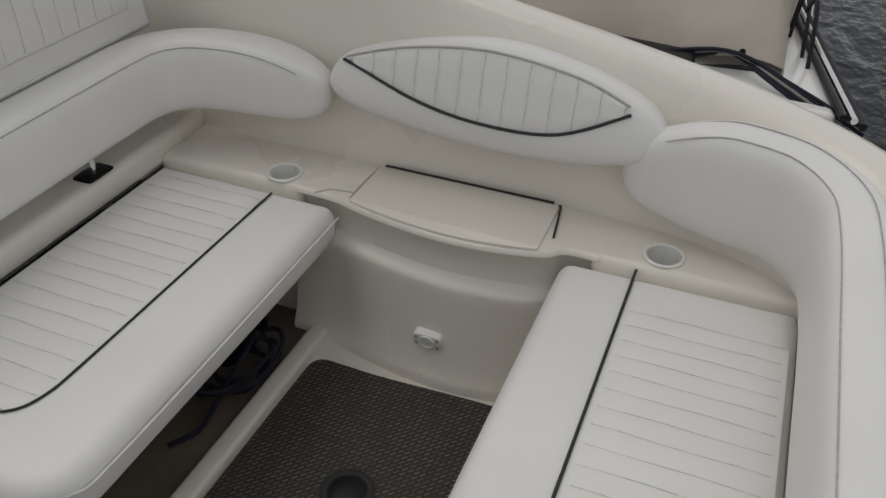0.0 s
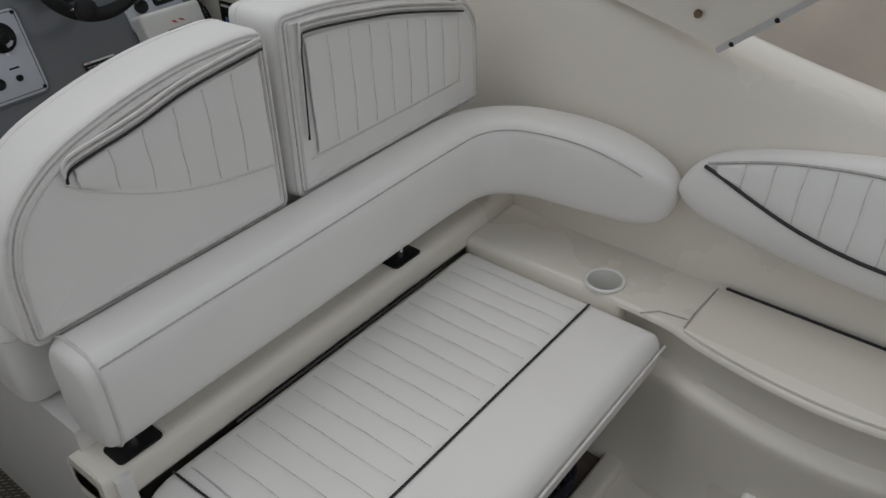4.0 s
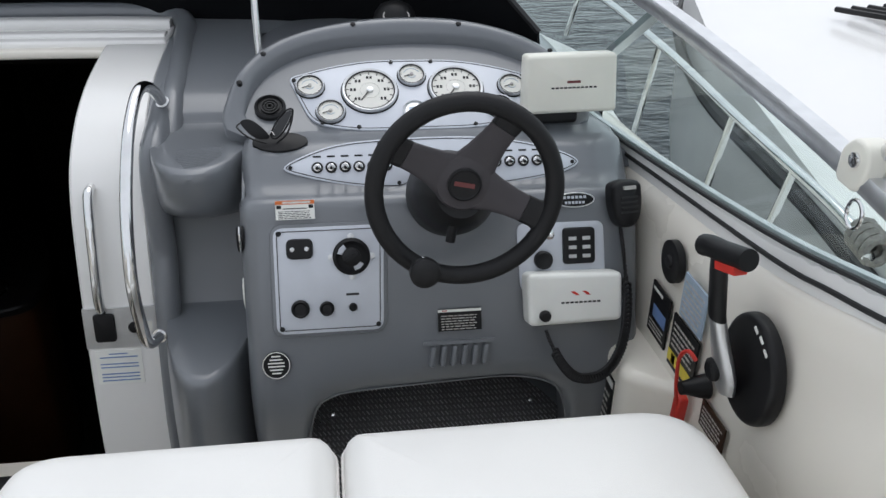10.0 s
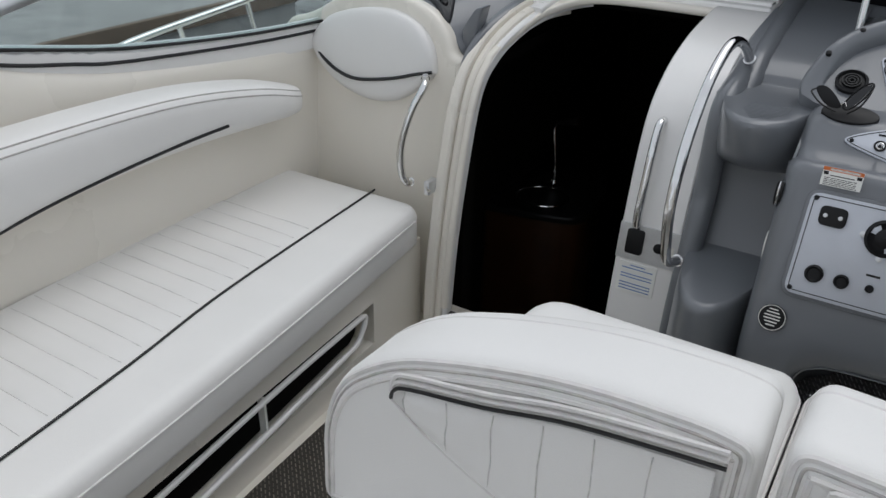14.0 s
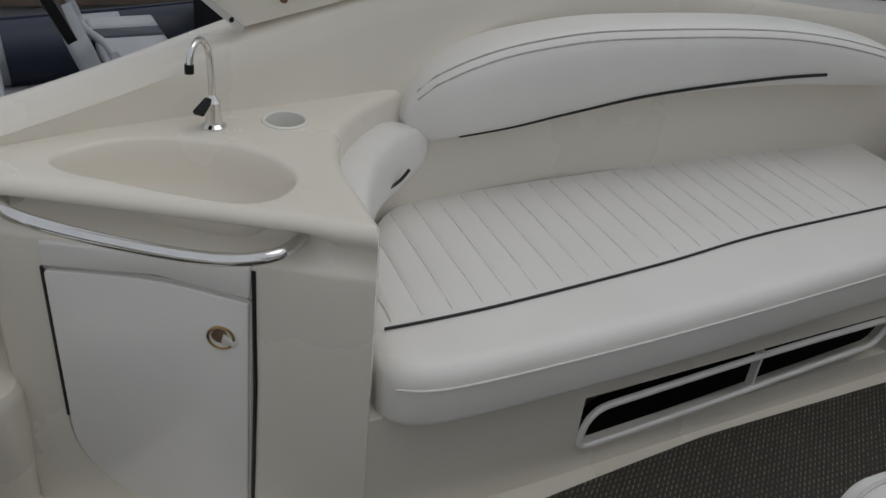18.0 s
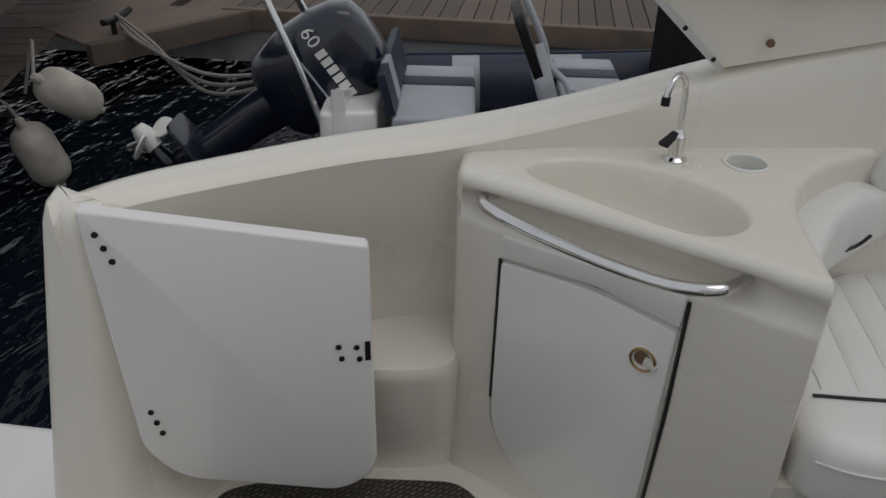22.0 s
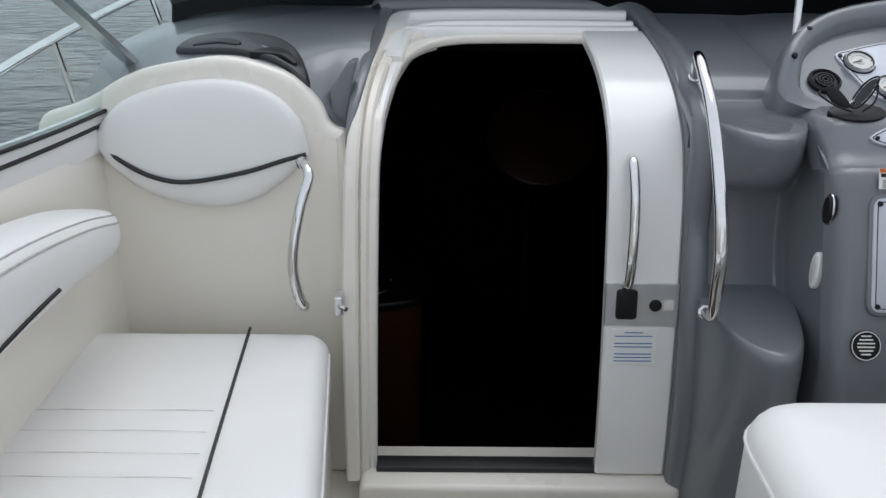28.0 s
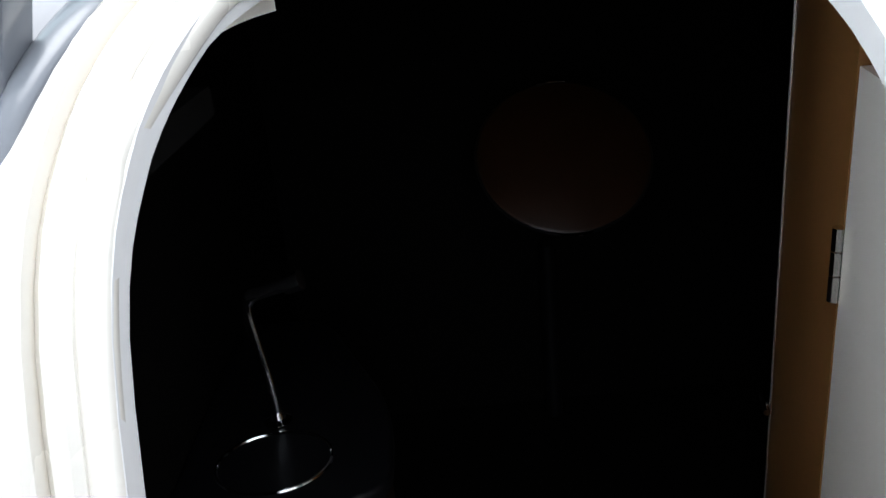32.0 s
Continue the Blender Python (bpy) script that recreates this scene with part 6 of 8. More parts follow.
for k in (-1, 1):
    bm = bmesh.new()
    pad(bm, [(1.083 + .013 * k - .011, -.047), (1.083 + .013 * k - .001, -.047), (1.083 + .013 * k + .010, -.056), (1.083 + .013 * k + .002, -.056)], .0575, .0587, .0002, mf, n=1)
    part("emblem", bm, RED, radio)
bm = bmesh.new()
for k in range(9):
    box(bm, 1.038 + .0102 * k, 1.0455 + .0102 * k, -.0735, -.0695, .058, .0586, 0, mf)
part("print_line", bm, BLACK, radio)
bm = bmesh.new()
lathe(bm, [(.013, .058), (.013, .066), (.008, .070)], mf @ Matrix.Translation((1.0, -.098, 0)), 12)
part("socket", bm, BLACK, radio)
mic = thing("radio_microphone", (1.195, 2.33, .86), "black hand microphone with a coiled lead", "microphone")
mm = axes((1.195, 2.30, .885), (1, .12, 0), (0, .371, .928))
bm = bmesh.new()
pad(bm, rounded([(-.036, .046), (.0, .054), (.036, .046), (.037, .0), (.030, -.035), (.014, -.055), (-.014, -.055), (-.030, -.035), (-.037, .0)], .014), .0, .040, .014, mm, crown=.006)
part("body", bm, BLACK, mic)
for k in range(4):
    bm = bmesh.new()
    box(bm, -.02, .02, -.022 + .011 * k, -.018 + .011 * k, .042, .0468, 0, mm)
    part("grille_slot", bm, RUBBER, mic)
bm = bmesh.new()
box(bm, -.012, .016, .030, .038, .040, .0475, 0, mm)
part("button", bm, SEAM, mic)
bm = bmesh.new()
coil, base = [], smooth_line([(1.195, 2.285, .835), (1.20, 2.25, .77), (1.192, 2.175, .69), (1.172, 2.13, .61), (1.13, 2.105, .56), (1.07, 2.10, .555), (1.03, 2.115, .59), (1.003, 2.16, .645)], 60)
for k, p in enumerate(base):
    r = .0085 if 90 < k < 380 else .001
    coil.append(p + Vector((math.cos(k * 1.05) * r, math.sin(k * 1.05) * r * .5, math.sin(k * 1.05) * r)))
tube(bm, coil, .0042, 6)
part("coiled_lead", bm, BLACK, mic)
lv = thing("foot_light_vents", (.82, 2.2, .56), "row of grey moulded vent ribs under the console face", "vent")
for k in range(6):
    bm = bmesh.new()
    q = mf @ Matrix.Translation((.755 + .024 * k, -.185, .004)) @ Matrix.Rotation(-.15, 4, "Z")
    pad(bm, rounded([(-.006, -.025), (.006, -.025), (.006, .022), (-.006, .022)], .004), -.01, .006, .004, q, n=2)
    part("rib", bm, GREY, lv)
bm = bmesh.new()
box(bm, .735, .898, -.160, -.152, -.01, .005, .0, mf)
part("ledge", bm, GREY, lv)

# steering wheel
wheel = thing("steering_wheel", (.80, 2.06, 1.03), "black leather steering wheel with three spokes and a knob", "steering wheel")
mw = axes((.80, 2.085, 1.02), (1, 0, 0), (0, .06, .99))
mh = mw @ Matrix.Translation((0, .010, 0))
bm = bmesh.new()
tube(bm, [mw @ Vector((.174 * math.cos(a), .174 * math.sin(a), .0)) for a in (i * math.tau / 64 for i in range(64))], .0185, 12, True)
part("rim", bm, LEATHER, wheel, "black leather-wrapped rim")
for a in (150, 56, -24):
    q = mh @ Matrix.Rotation(radians(a), 4, "Z")
    bm = bmesh.new()
    rings = []
    for r, hw, w, th in ((.01, .046, -.034, .012), (.04, .044, -.033, .012), (.065, .036, -.030, .011), (.10, .030, -.022, .010), (.128, .0275, -.013, .010)):
        rings.append([q @ Vector((r, hw * math.copysign(abs(math.cos(b)) ** .6, math.cos(b)), w + th * math.copysign(abs(math.sin(b)) ** .6, math.sin(b)))) for b in (i * math.tau / 20 for i in range(20))])
    skin(bm, rings, True, True, True)
    sk = part("spoke", bm, SPOKE, wheel, "dark grey moulded spoke")
    bm = bmesh.new()
    rings = []
    for r, hw, w, th in ((.129, .0285, -.013, .0108), (.15, .0285, -.007, .0105), (.171, .036, .0, .010)):
        rings.append([q @ Vector((r, hw * math.copysign(abs(math.cos(b)) ** .6, math.cos(b)), w + th * math.copysign(abs(math.sin(b)) ** .6, math.sin(b)))) for b in (i * math.tau / 20 for i in range(20))])
    skin(bm, rings, True, True, True)
    part("leather_end", bm, LEATHER, sk, "black leather wrap")
bm = bmesh.new()
lathe(bm, [(.056, -.046), (.058, -.030), (.052, -.021), (.036, -.018), (.0335, -.016)], mh, 32)
hub = part("hub", bm, SPOKE, wheel)
bm = bmesh.new()
lathe(bm, [(.033, -.020), (.033, -.0125), (.030, -.0105), (.0275, -.0125), (.025, -.0125)], mh, 32)
bd = part("badge", bm, BLACK, hub)
bm = bmesh.new()
box(bm, -.020, .020, -.0045, .0045, -.0127, -.0112, 0, mh @ Matrix.Rotation(-.2, 4, "Z"))
part("badge_plate", bm, MAROON, bd, "dull red badge plate")
bm = bmesh.new()
lathe(bm, [(.088, -.24), (.094, -.20), (.085, -.10), (.066, -.04), (.05, -.02)], axes((.80, 2.115, 1.005), (1, 0, 0), (0, .40, .92)))
part("column", bm, BLACK, wheel)
bm = bmesh.new()
tube(bm, [mw @ Vector((-.01, -.07, -.06)), mw @ Vector((-.02, -.125, -.055))], .010)
part("tilt_lever", bm, BLACK, wheel)
bm = bmesh.new()
ka = radians(238)
mk = mw @ Matrix.Translation((.160 * math.cos(ka), .160 * math.sin(ka), .012))
lathe(bm, [(.012, .01), (.013, .026), (.024, .032), (.030, .044), (.029, .056), (.020, .064), (.006, .067)], mk)
part("knob", bm, LEATHER, wheel, "round spinner knob")
bm = bmesh.new()
tube(bm, [mk @ Vector((.019 * math.cos(b), .0, .019 * math.sin(b) + .004)) for b in np.linspace(0, math.tau, 16, endpoint=False)], .005, 8, True)
part("clamp", bm, CHROME, wheel)

# display cover on the dash corner, compass, rod, black canvas
box_ = thing("display_cover", (1.13, 2.6, 1.06), "white plastic display cover on a black bracket", "display cover")
mb = axes((1.008, 2.515, 1.028), (1, .0, .02), (0, .12, .95))
bm = bmesh.new()
pad(bm, rounded([(.0, .0), (.225, .0), (.222, .138), (.003, .138)], .012), -.03, .018, .010, mb)
part("cover", bm, CREAMP, box_)
for k in (-1, 1):
    bm = bmesh.new()
    box(bm, .118 + .008 * k - .008, .118 + .008 * k + .008, .071, .077, .018, .0188, 0, mb)
    part("emblem", bm, MAROON, box_)
bm = bmesh.new()
for k in range(11):
    box(bm, .064 + .0102 * k, .0715 + .0102 * k, .0585, .0625, .018, .0186, 0, mb)
part("print_line", bm, LEATHER, box_)
bm = bmesh.new()
pad(bm, rounded([(.03, -.03), (.14, -.03), (.14, .02), (.03, .02)], .012), -.06, -.01, .01, mb)
part("bracket", bm, BLACK, box_)
cp = thing("compass", (.74, 2.92, 1.15), "black domed compass behind the instrument hood", "compass")
bm = bmesh.new()
lathe(bm, [(.07, .0), (.07, .02), (.06, .035), (.055, .055), (.04, .075), (.015, .085)], axes((.74, 2.93, 1.13), (1, 0, 0), (0, 1, 0)))
part("dome", bm, BLACK, cp)
bm = bmesh.new()
tube(bm, [axes((.74, 2.885, 1.185), (1, 0, 0), (0, .75, .66)) @ Vector((.034 * math.cos(a), .022 * math.sin(a), .0)) for a in (i * math.tau / 24 for i in range(24))], .0022, 6, True)
part("card_ring", bm, SEAM, cp)
bm = bmesh.new()
tube(bm, [Vector((.74 + .066 * math.cos(a), 2.93 + .066 * math.sin(a), 1.157)) for a in (i * math.tau / 24 for i in range(24))], .004, 6, True)
part("ring", bm, ALU, cp)
rod = thing("support_rod", (.388, 2.72, 1.01), "thin stainless support rod standing on the dash", "rod")
bm = bmesh.new()
tube(bm, [(.388, 2.72, 1.0), (.385, 2.76, 1.30), (.378, 2.82, 1.75)], .0095, 10)
part("rod", bm, CHROME, rod)
bm = bmesh.new()
lathe(bm, [(.02, .0), (.018, .008), (.012, .02)], axes((.388, 2.722, 1.008), (1, 0, 0), (0, 1, 0)))
part("foot", bm, CHROME, rod)
cv = thing("windscreen_cover", (.5, 3.1, 1.08), "black canvas cover hung inside the windscreen", "canvas cover")


def cover_at(x, f):
    """A point of the canvas that hangs just inside the windscreen, at height fraction f."""
    a = abs(x)
    lo = Vector((x, lerp([(-1.29, 3.20), (-1.2, 3.46), (-1.05, 3.57), (-.75, 3.50), (-.35, 3.50), (-.1, 3.45), (.05, 3.37), (.35, 3.33), (.75, 3.26), (1.0, 3.07), (1.15, 2.86)], x), lerp([(0, 1.09), (.6, 1.08), (1.15, 1.02)], a)))
    hi = Vector((x * .96, lerp([(-1.29, 3.12), (-1.15, 3.25), (-.72, 3.30), (-.2, 3.27), (.05, 3.12), (.35, 3.10), (.72, 3.04), (1.0, 2.90), (1.15, 2.78)], x), lerp([(0, 1.50), (.35, 1.50), (.72, 1.47), (.92, 1.40), (1.15, 1.16), (1.29, 1.14)], a)))
    return lo.lerp(hi, f) + Vector((0, .012 * math.sin(x * 23) * math.sin(f * 3), 0))


cx = list(np.linspace(-1.28, 1.15, 54))
bm = bmesh.new()
grid(bm, [[cover_at(x, f) for f in (0, .2, .45, .7, 1)] for x in cx])
thicken(bm, .008)
part("canvas", bm, BLACKCV, cv)
for f in (0, 1):
    bm = bmesh.new()
    tube(bm, [cover_at(x, f) for x in cx], .009, 6)
    part("hem", bm, DARK, cv)

# throttle and stickers on the starboard side
mx = axes((1.262, 0, 0), (0, -1, 0), (0, 0, 1))
th = thing("throttle", (1.24, 1.8, .75), "black throttle lever on a round base with a red trigger", "throttle")
bm = bmesh.new()
pad(bm, circle(.092, 36, -1.765, .802, .104), -.01, .014, .012, mx)
bs = part("base", bm, BLACK, th)
for k in range(3):
    a = radians(112 - 17 * k)
    bm = bmesh.new()
    box(bm, -.007, .007, -.003, .003, .013, .0155, 0, mx @ Matrix.Translation((-1.765 + .074 * math.cos(a - .5), .802 + .088 * math.sin(a - .5), 0)) @ Matrix.Rotation(-.5, 4, "Z"))
    part("mark", bm, WHITEP, bs)
bm = bmesh.new()
rings = []
for (y, z), hw, x in (((1.782, .742), .012, 1.232), ((1.783, .752), .030, 1.228), ((1.786, .785), .042, 1.222), ((1.790, .82), .036, 1.214), ((1.796, .86), .024, 1.205), ((1.80, .89), .021, 1.198), ((1.80, .90), .022, 1.195), ((1.803, .98), .021, 1.185), ((1.803, 1.02), .020, 1.182)):
    rings.append([Vector((x + .014 * math.sin(b), y + hw * math.cos(b), z)) for b in (i * math.tau / 16 for i in range(16))])
skin(bm, rings[:6], True, True, True)
part("arm", bm, ALU, th, "silver lever arm")
bm = bmesh.new()
skin(bm, rings[5:], True, True, True)
part("stem", bm, BLACK, th)
bm = bmesh.new()
tube(bm, smooth_line([(1.172, 1.842, 1.012), (1.174, 1.82, 1.020), (1.180, 1.78, 1.028), (1.188, 1.725, 1.043)], 4), .019, 14)
gr = part("grip", bm, BLACK, th)
bm = bmesh.new()
sweep(bm, [(1.176, 1.785, 1.006), (1.184, 1.735, 1.019)], [(-.012, -.007), (.012, -.007), (.012, .007), (-.012, .007)])
part("trigger", bm, RED, gr, "red neutral trigger")
bm = bmesh.new()
lathe(bm, [(.022, .0), (.021, .008), (.014, .012), (.006, .010)], axes((1.208, 1.795, .785), (0, -1, 0), (0, 0, 1)), 20)
part("pivot", bm, BLACK, th)
lan = thing("kill_cord", (1.25, 1.90, .62), "red kill-switch lanyard hanging from a black clip", "lanyard")
bm = bmesh.new()
tube(bm, smooth_line([(1.235, 1.91, .72), (1.225, 1.93, .73), (1.22, 1.95, .70), (1.225, 1.955, .64), (1.23, 1.95, .59)], 6), .0045, 6)
part("cord", bm, RED, lan)
bm = bmesh.new()
pad(bm, rounded([(-1.975, .53), (-1.945, .53), (-1.94, .60), (-1.97, .605)], .008), .01, .03, .006, mx)
part("tag", bm, RED, lan)
bm = bmesh.new()
lathe(bm, [(.026, .0), (.022, .02), (.014, .045), (.014, .055)], mx @ Matrix.Translation((-1.90, .665, 0)), 14)
part("switch", bm, BLACK, lan)
hole = thing("round_speaker_port", (1.26, 2.135, .82), "black round fitting in the cockpit side", "fitting")
bm = bmesh.new()
lathe(bm, [(.047, -.01), (.047, .006), (.040, .009), (.015, .007), (.013, .012), (.006, .013)], mx @ Matrix.Translation((-2.135, .818, 0)), 26)
part("disc", bm, BLACK, hole)
label("instruction_label", mx, -2.06, -1.955, .735, .835, GREYP, "pale blue instruction label on the cockpit side", lines(7, .08, .92, SEAM), .002)
label("warning_label", mx, -2.205, -2.105, .61, .735, BLACK, "black label with blue print on the cockpit side", [(.08, .6, .86, .92, WHITEP), (.2, .9, .35, .6, BLUEP)] + lines(3, .08, .3, SEAM), .002)
label("warning_label", mx, -2.08, -1.955, .60, .725, BLACK, "black and yellow warning label on the cockpit side", [(.0, 1, .08, .30, YELLOW), (.15, .3, .1, .28, BLACK)] + lines(5, .4, .92, SEAM), .002)
label("warning_label", mx, -1.90, -1.80, .575, .635, WOOD, "small dark label under the throttle", lines(5, .1, .9, SEAM), .002)
bm = bmesh.new()
pad(bm, rounded([(1.165, 2.08), (1.29, 1.99), (1.29, 2.30), (1.165, 2.30)], .03), .0, .575, .028)
structure("side_block", bm, GEL, "cream moulded block beside the helm foot well", "moulding")
mk2 = axes((1.164, 0, 0), (0, -1, 0), (0, 0, 1))
label("warning_label", mk2, -2.24, -2.12, .38, .52, BLACK, "black label low on the cockpit side", [(.0, 1, .85, .97, WHITEP)] + lines(5, .08, .75, SEAM), .002)

# ---- windscreen ----
BASE = [(1.33, 1.31, 1.118), (1.33, 1.58, 1.060), (1.325, 1.9, 1.0), (1.29, 2.4, .955), (1.20, 2.85, .965), (1.05, 3.15, 1.02), (.75, 3.42, 1.08), (.35, 3.55, 1.11), (0, 3.58, 1.12)]
TOPR = [(1.33, 1.33, 1.118), (1.32, 1.60, 1.178), (1.31, 1.9, 1.225), (1.27, 2.35, 1.29), (1.17, 2.75, 1.36), (1.0, 3.0, 1.42), (.72, 3.18, 1.47), (.35, 3.28, 1.49), (0, 3.31, 1.50)]
PLINTH = [(1.318, 1.31, 1.096), (1.318, 1.53, 1.033), (1.315, 1.69, 1.0), (1.31, 1.87, .969), (1.285, 2.4, .925), (1.20, 2.84, .93)]
for sx, nm in ((1, "starboard"), (-1, "port")):
    win = thing("windscreen_" + nm, (sx * 1.3, 2, 1.0), "raked tinted windscreen with aluminium frame and rubber base", "windscreen", kind="structure")
    b, t = smooth_line([(sx * p[0], p[1], p[2]) for p in BASE], 6), smooth_line([(sx * p[0], p[1], p[2]) for p in TOPR], 6)
    bm = bmesh.new()
    grid(bm, [b, t])
    thicken(bm, .004)
    g = part("pane", bm, GLASS, win)
    g.visible_shadow = False
    for dx, r, mat, nm2 in ((-.010, .0048, RUBBER, "rubber_strip"), (.008, .010, ALU, "base_frame")):
        bm = bmesh.new()
        tube(bm, [Vector((p.x + sx * dx, p.y, p.z)) for p in b], r, 8)
        part(nm2, bm, mat, win)
    low = smooth_line([(sx * p[0], p[1], p[2]) for p in PLINTH], 6)
    bm = bmesh.new()
    tube(bm, low, .005, 8)
    part("lower_rubber_strip", bm, RUBBER, win)
    bm = bmesh.new()
    rows = []
    for p in low:
        q = min(b, key=lambda v: abs(v.y - p.y))
        top = q.z - .004
        rows.append([Vector((p.x + sx * .03, p.y, p.z - .07)), Vector((p.x + sx * .004, p.y, p.z - .06)), Vector((p.x + sx * .001, p.y, p.z + .004)), Vector((p.x + sx * .004, p.y, top - .006)), Vector((p.x + sx * .014, p.y, top)), Vector((p.x + sx * .05, p.y, top - .005)), Vector((p.x + sx * .055, p.y, p.z - .07))])
    skin(bm, rows, True, True, True)
    part("base_plinth", bm, GELW, win, "white base strip under the glass")
    bm = bmesh.new()
    sweep(bm, t, [(-.018, -.014), (.018, -.014), (.022, .0), (.016, .016), (-.016, .016), (-.022, .0)])
    part("top_frame", bm, ALU, win)
    bm = bmesh.new()
    sweep(bm, [Vector((sx * 1.20, 2.85, .965)), Vector((sx * 1.29, 2.42, 1.30))], [(-.016, -.008), (.016, -.008), (.016, .008), (-.016, .008)])
    part("pillar", bm, ALU, win)

# ---- arch legs either side, with speakers ----
for sx, nm in ((1, "starboard"), (-1, "port")):
    ar = thing("arch_" + nm, (sx * 1.25, .9, 1.0), "cream arch leg with riveted aluminium edge trim", "arch", kind="structure")
    x0 = 1.243 if sx > 0 else 1.20
    bm = bmesh.new()
    p = [(1.31, .0), (.535, .038), (.36, .19), (.12, .44), (-.1, .78), (.45, .85), (.75, .54), (1.06, .27), (1.29, .02)] if sx > 0 else [(1.31, .0), (.455, .03), (.31, .165), (.10, .42), (-.1, .78), (.45, .82), (.70, .50), (.96, .26), (1.29, .02)]
    zb = lambda y: lerp([(.5, .905), (.92, 1.0), (1.31, 1.085)], y)
    inn = [Vector((sx * (lerp([(.5, x0 - .035), (1.31, 1.315)], y) - .10 * h), y, (zb(y) if y > .5 else .905) + h)) for y, h in p]
    skin(bm, [inn, [v + Vector((sx * .06, 0, 0)) for v in inn]], True, True, True)
    part("leg", bm, GEL, ar)
    for a, nm2 in (((1, 2, 3, 4), "aft_trim"), ((5, 6, 7, 8), "forward_trim")):
        bm = bmesh.new()
        sweep(bm, [inn[k] + Vector((sx * .0, 0, 0)) for k in a], [(-.004, -.014), (.008, -.014), (.008, .014), (-.004, .014)], up=(sx, 0, 0))
        tr = part(nm2, bm, ALU, ar)
        for k, l in zip(a, a[1:]):
            for f in (.15, .6):
                bm = bmesh.new()
                q = inn[k].lerp(inn[l], f) - Vector((sx * .012, 0, 0))
                lathe(bm, [(.006, .0), (.005, .003)], axes(q, (0, -sx, 0), (0, 0, 1)), 8)
                part("rivet", bm, BLACK, tr)
    for y, z in ((.59, 1.012) if sx > 0 else (.54, .99), (1.17, 1.10) if sx > 0 else (1.11, 1.095)):
        bm = bmesh.new()
        q = Vector((sx * (lerp([(.5, x0 - .035), (1.31, 1.315)], y) - .10 * (z - zb(y)) - .002), y, z))
        lathe(bm, [(.009, .0), (.008, .005), (.005, .006)], axes(q, (0, -sx, 0), (0, 0, 1)), 12)
        part("snap_stud", bm, BROWN, ar)
    spk = thing("speaker", (sx * 1.2, .62, 1.12), "round white loudspeaker grille on the arch leg", "speaker", "arch speakers")
    q = Vector((sx * (x0 - .069), .575, 1.17))
    ext = .095 if sx < 0 else 0
    ms2 = axes(q, (0, -1, 0) if sx > 0 else (-.185, 1, 0), (sx * -.10, 0, 1))
    bm = bmesh.new()
    pad(bm, rounded([(-sx * a, b, c_) for a, b, c_ in ((.305 + ext, .02 - ext * .3, .04), (.25 + ext, -.045 - ext * .3, .05), (0, -.085, .1), (-.25, -.05, .1), (-.38, .10, .05), (-.2, .16, .05), (.22 + ext, .16 - ext * .6, .05), (.29 + ext, .10 - ext * .5, .05))], .08), -.03, .004, .003, ms2, n=2)
    part("mounting_plate", bm, GEL, spk)
    for a, b in ((.265 + ext * .95, .05 - ext * .46), (.261 + ext * .9, -ext * .46), (-.33, .09)):
        bm = bmesh.new()
        lathe(bm, [(.006, .003), (.005, .007), (.002, .0075)], ms2 @ Matrix.Translation((-sx * a, b, 0)), 8)
        part("plate_screw", bm, BLACK, spk)
    bm = bmesh.new()
    lathe(bm, [(.085, .0), (.085, .012), (.074, .016), (.070, .010)], ms2, 32)
    part("ring", bm, WHITEP, spk)
    bm = bmesh.new()
    lathe(bm, [(.071, .004), (.071, .010), (.05, .014), (.01, .016)], ms2, 32)
    gr = part("grille", bm, ALU, spk)
    bm = bmesh.new()
    for a in range(-9, 10):
        for b in range(-9, 10):
            u, v = .0072 * (a + .5 * (b % 2)), .0063 * b
            rr = math.hypot(u, v)
            if rr < .062:
                pad(bm, circle(.0021, 6, u, v), lerp([(0, .0158), (.05, .0138), (.071, .010)], rr), lerp([(0, .0166), (.05, .0148), (.071, .011)], rr), .0002, ms2, n=1)
    ph = part("perforation", bm, BLACK, gr, "small round grille holes", smooth=False)
    tagged(ph, "small round grille holes", kind="stuff")
    bm = bmesh.new()
    box(bm, -.024 * sx - .006, -.024 * sx + .010, -.050, -.036, .011, .016, 0, ms2)
    part("badge", bm, RED, gr)
    for a in range(4):
        bm = bmesh.new()
        b = a * math.pi / 2 + .8
        lathe(bm, [(.005, .012), (.004, .016)], ms2 @ Matrix.Translation((.079 * math.cos(b), .079 * math.sin(b), 0)), 8)
        part("screw", bm, BLACK, spk)

# ---- own foredeck, side rail ----
bm = bmesh.new()
across = (-1, -.6, -.2, .2, .6, 1)
fore = [[Vector((hw * f, y, .90 + .13 * (1 - f * f))) for f in across] for y, hw in ((3.6, 1.48), (4.6, 1.22), (5.8, .75), (6.8, .15))]
grid(bm, [[Vector((1.45 * f, 3.45, .92 + .16 * (1 - f * f))) for f in across]] + fore)
for r in (0, 5):
    grid(bm, [[v[r], Vector((v[r].x * 1.02, v[r].y, .2)), Vector((v[r].x * .85, v[r].y, -.9))] for v in [[Vector((1.45 * f, 3.45, .92)) for f in across]] + fore])
structure("foredeck", bm, GELW, "white gelcoat foredeck beyond the windscreen", "deck")
bm = bmesh.new()
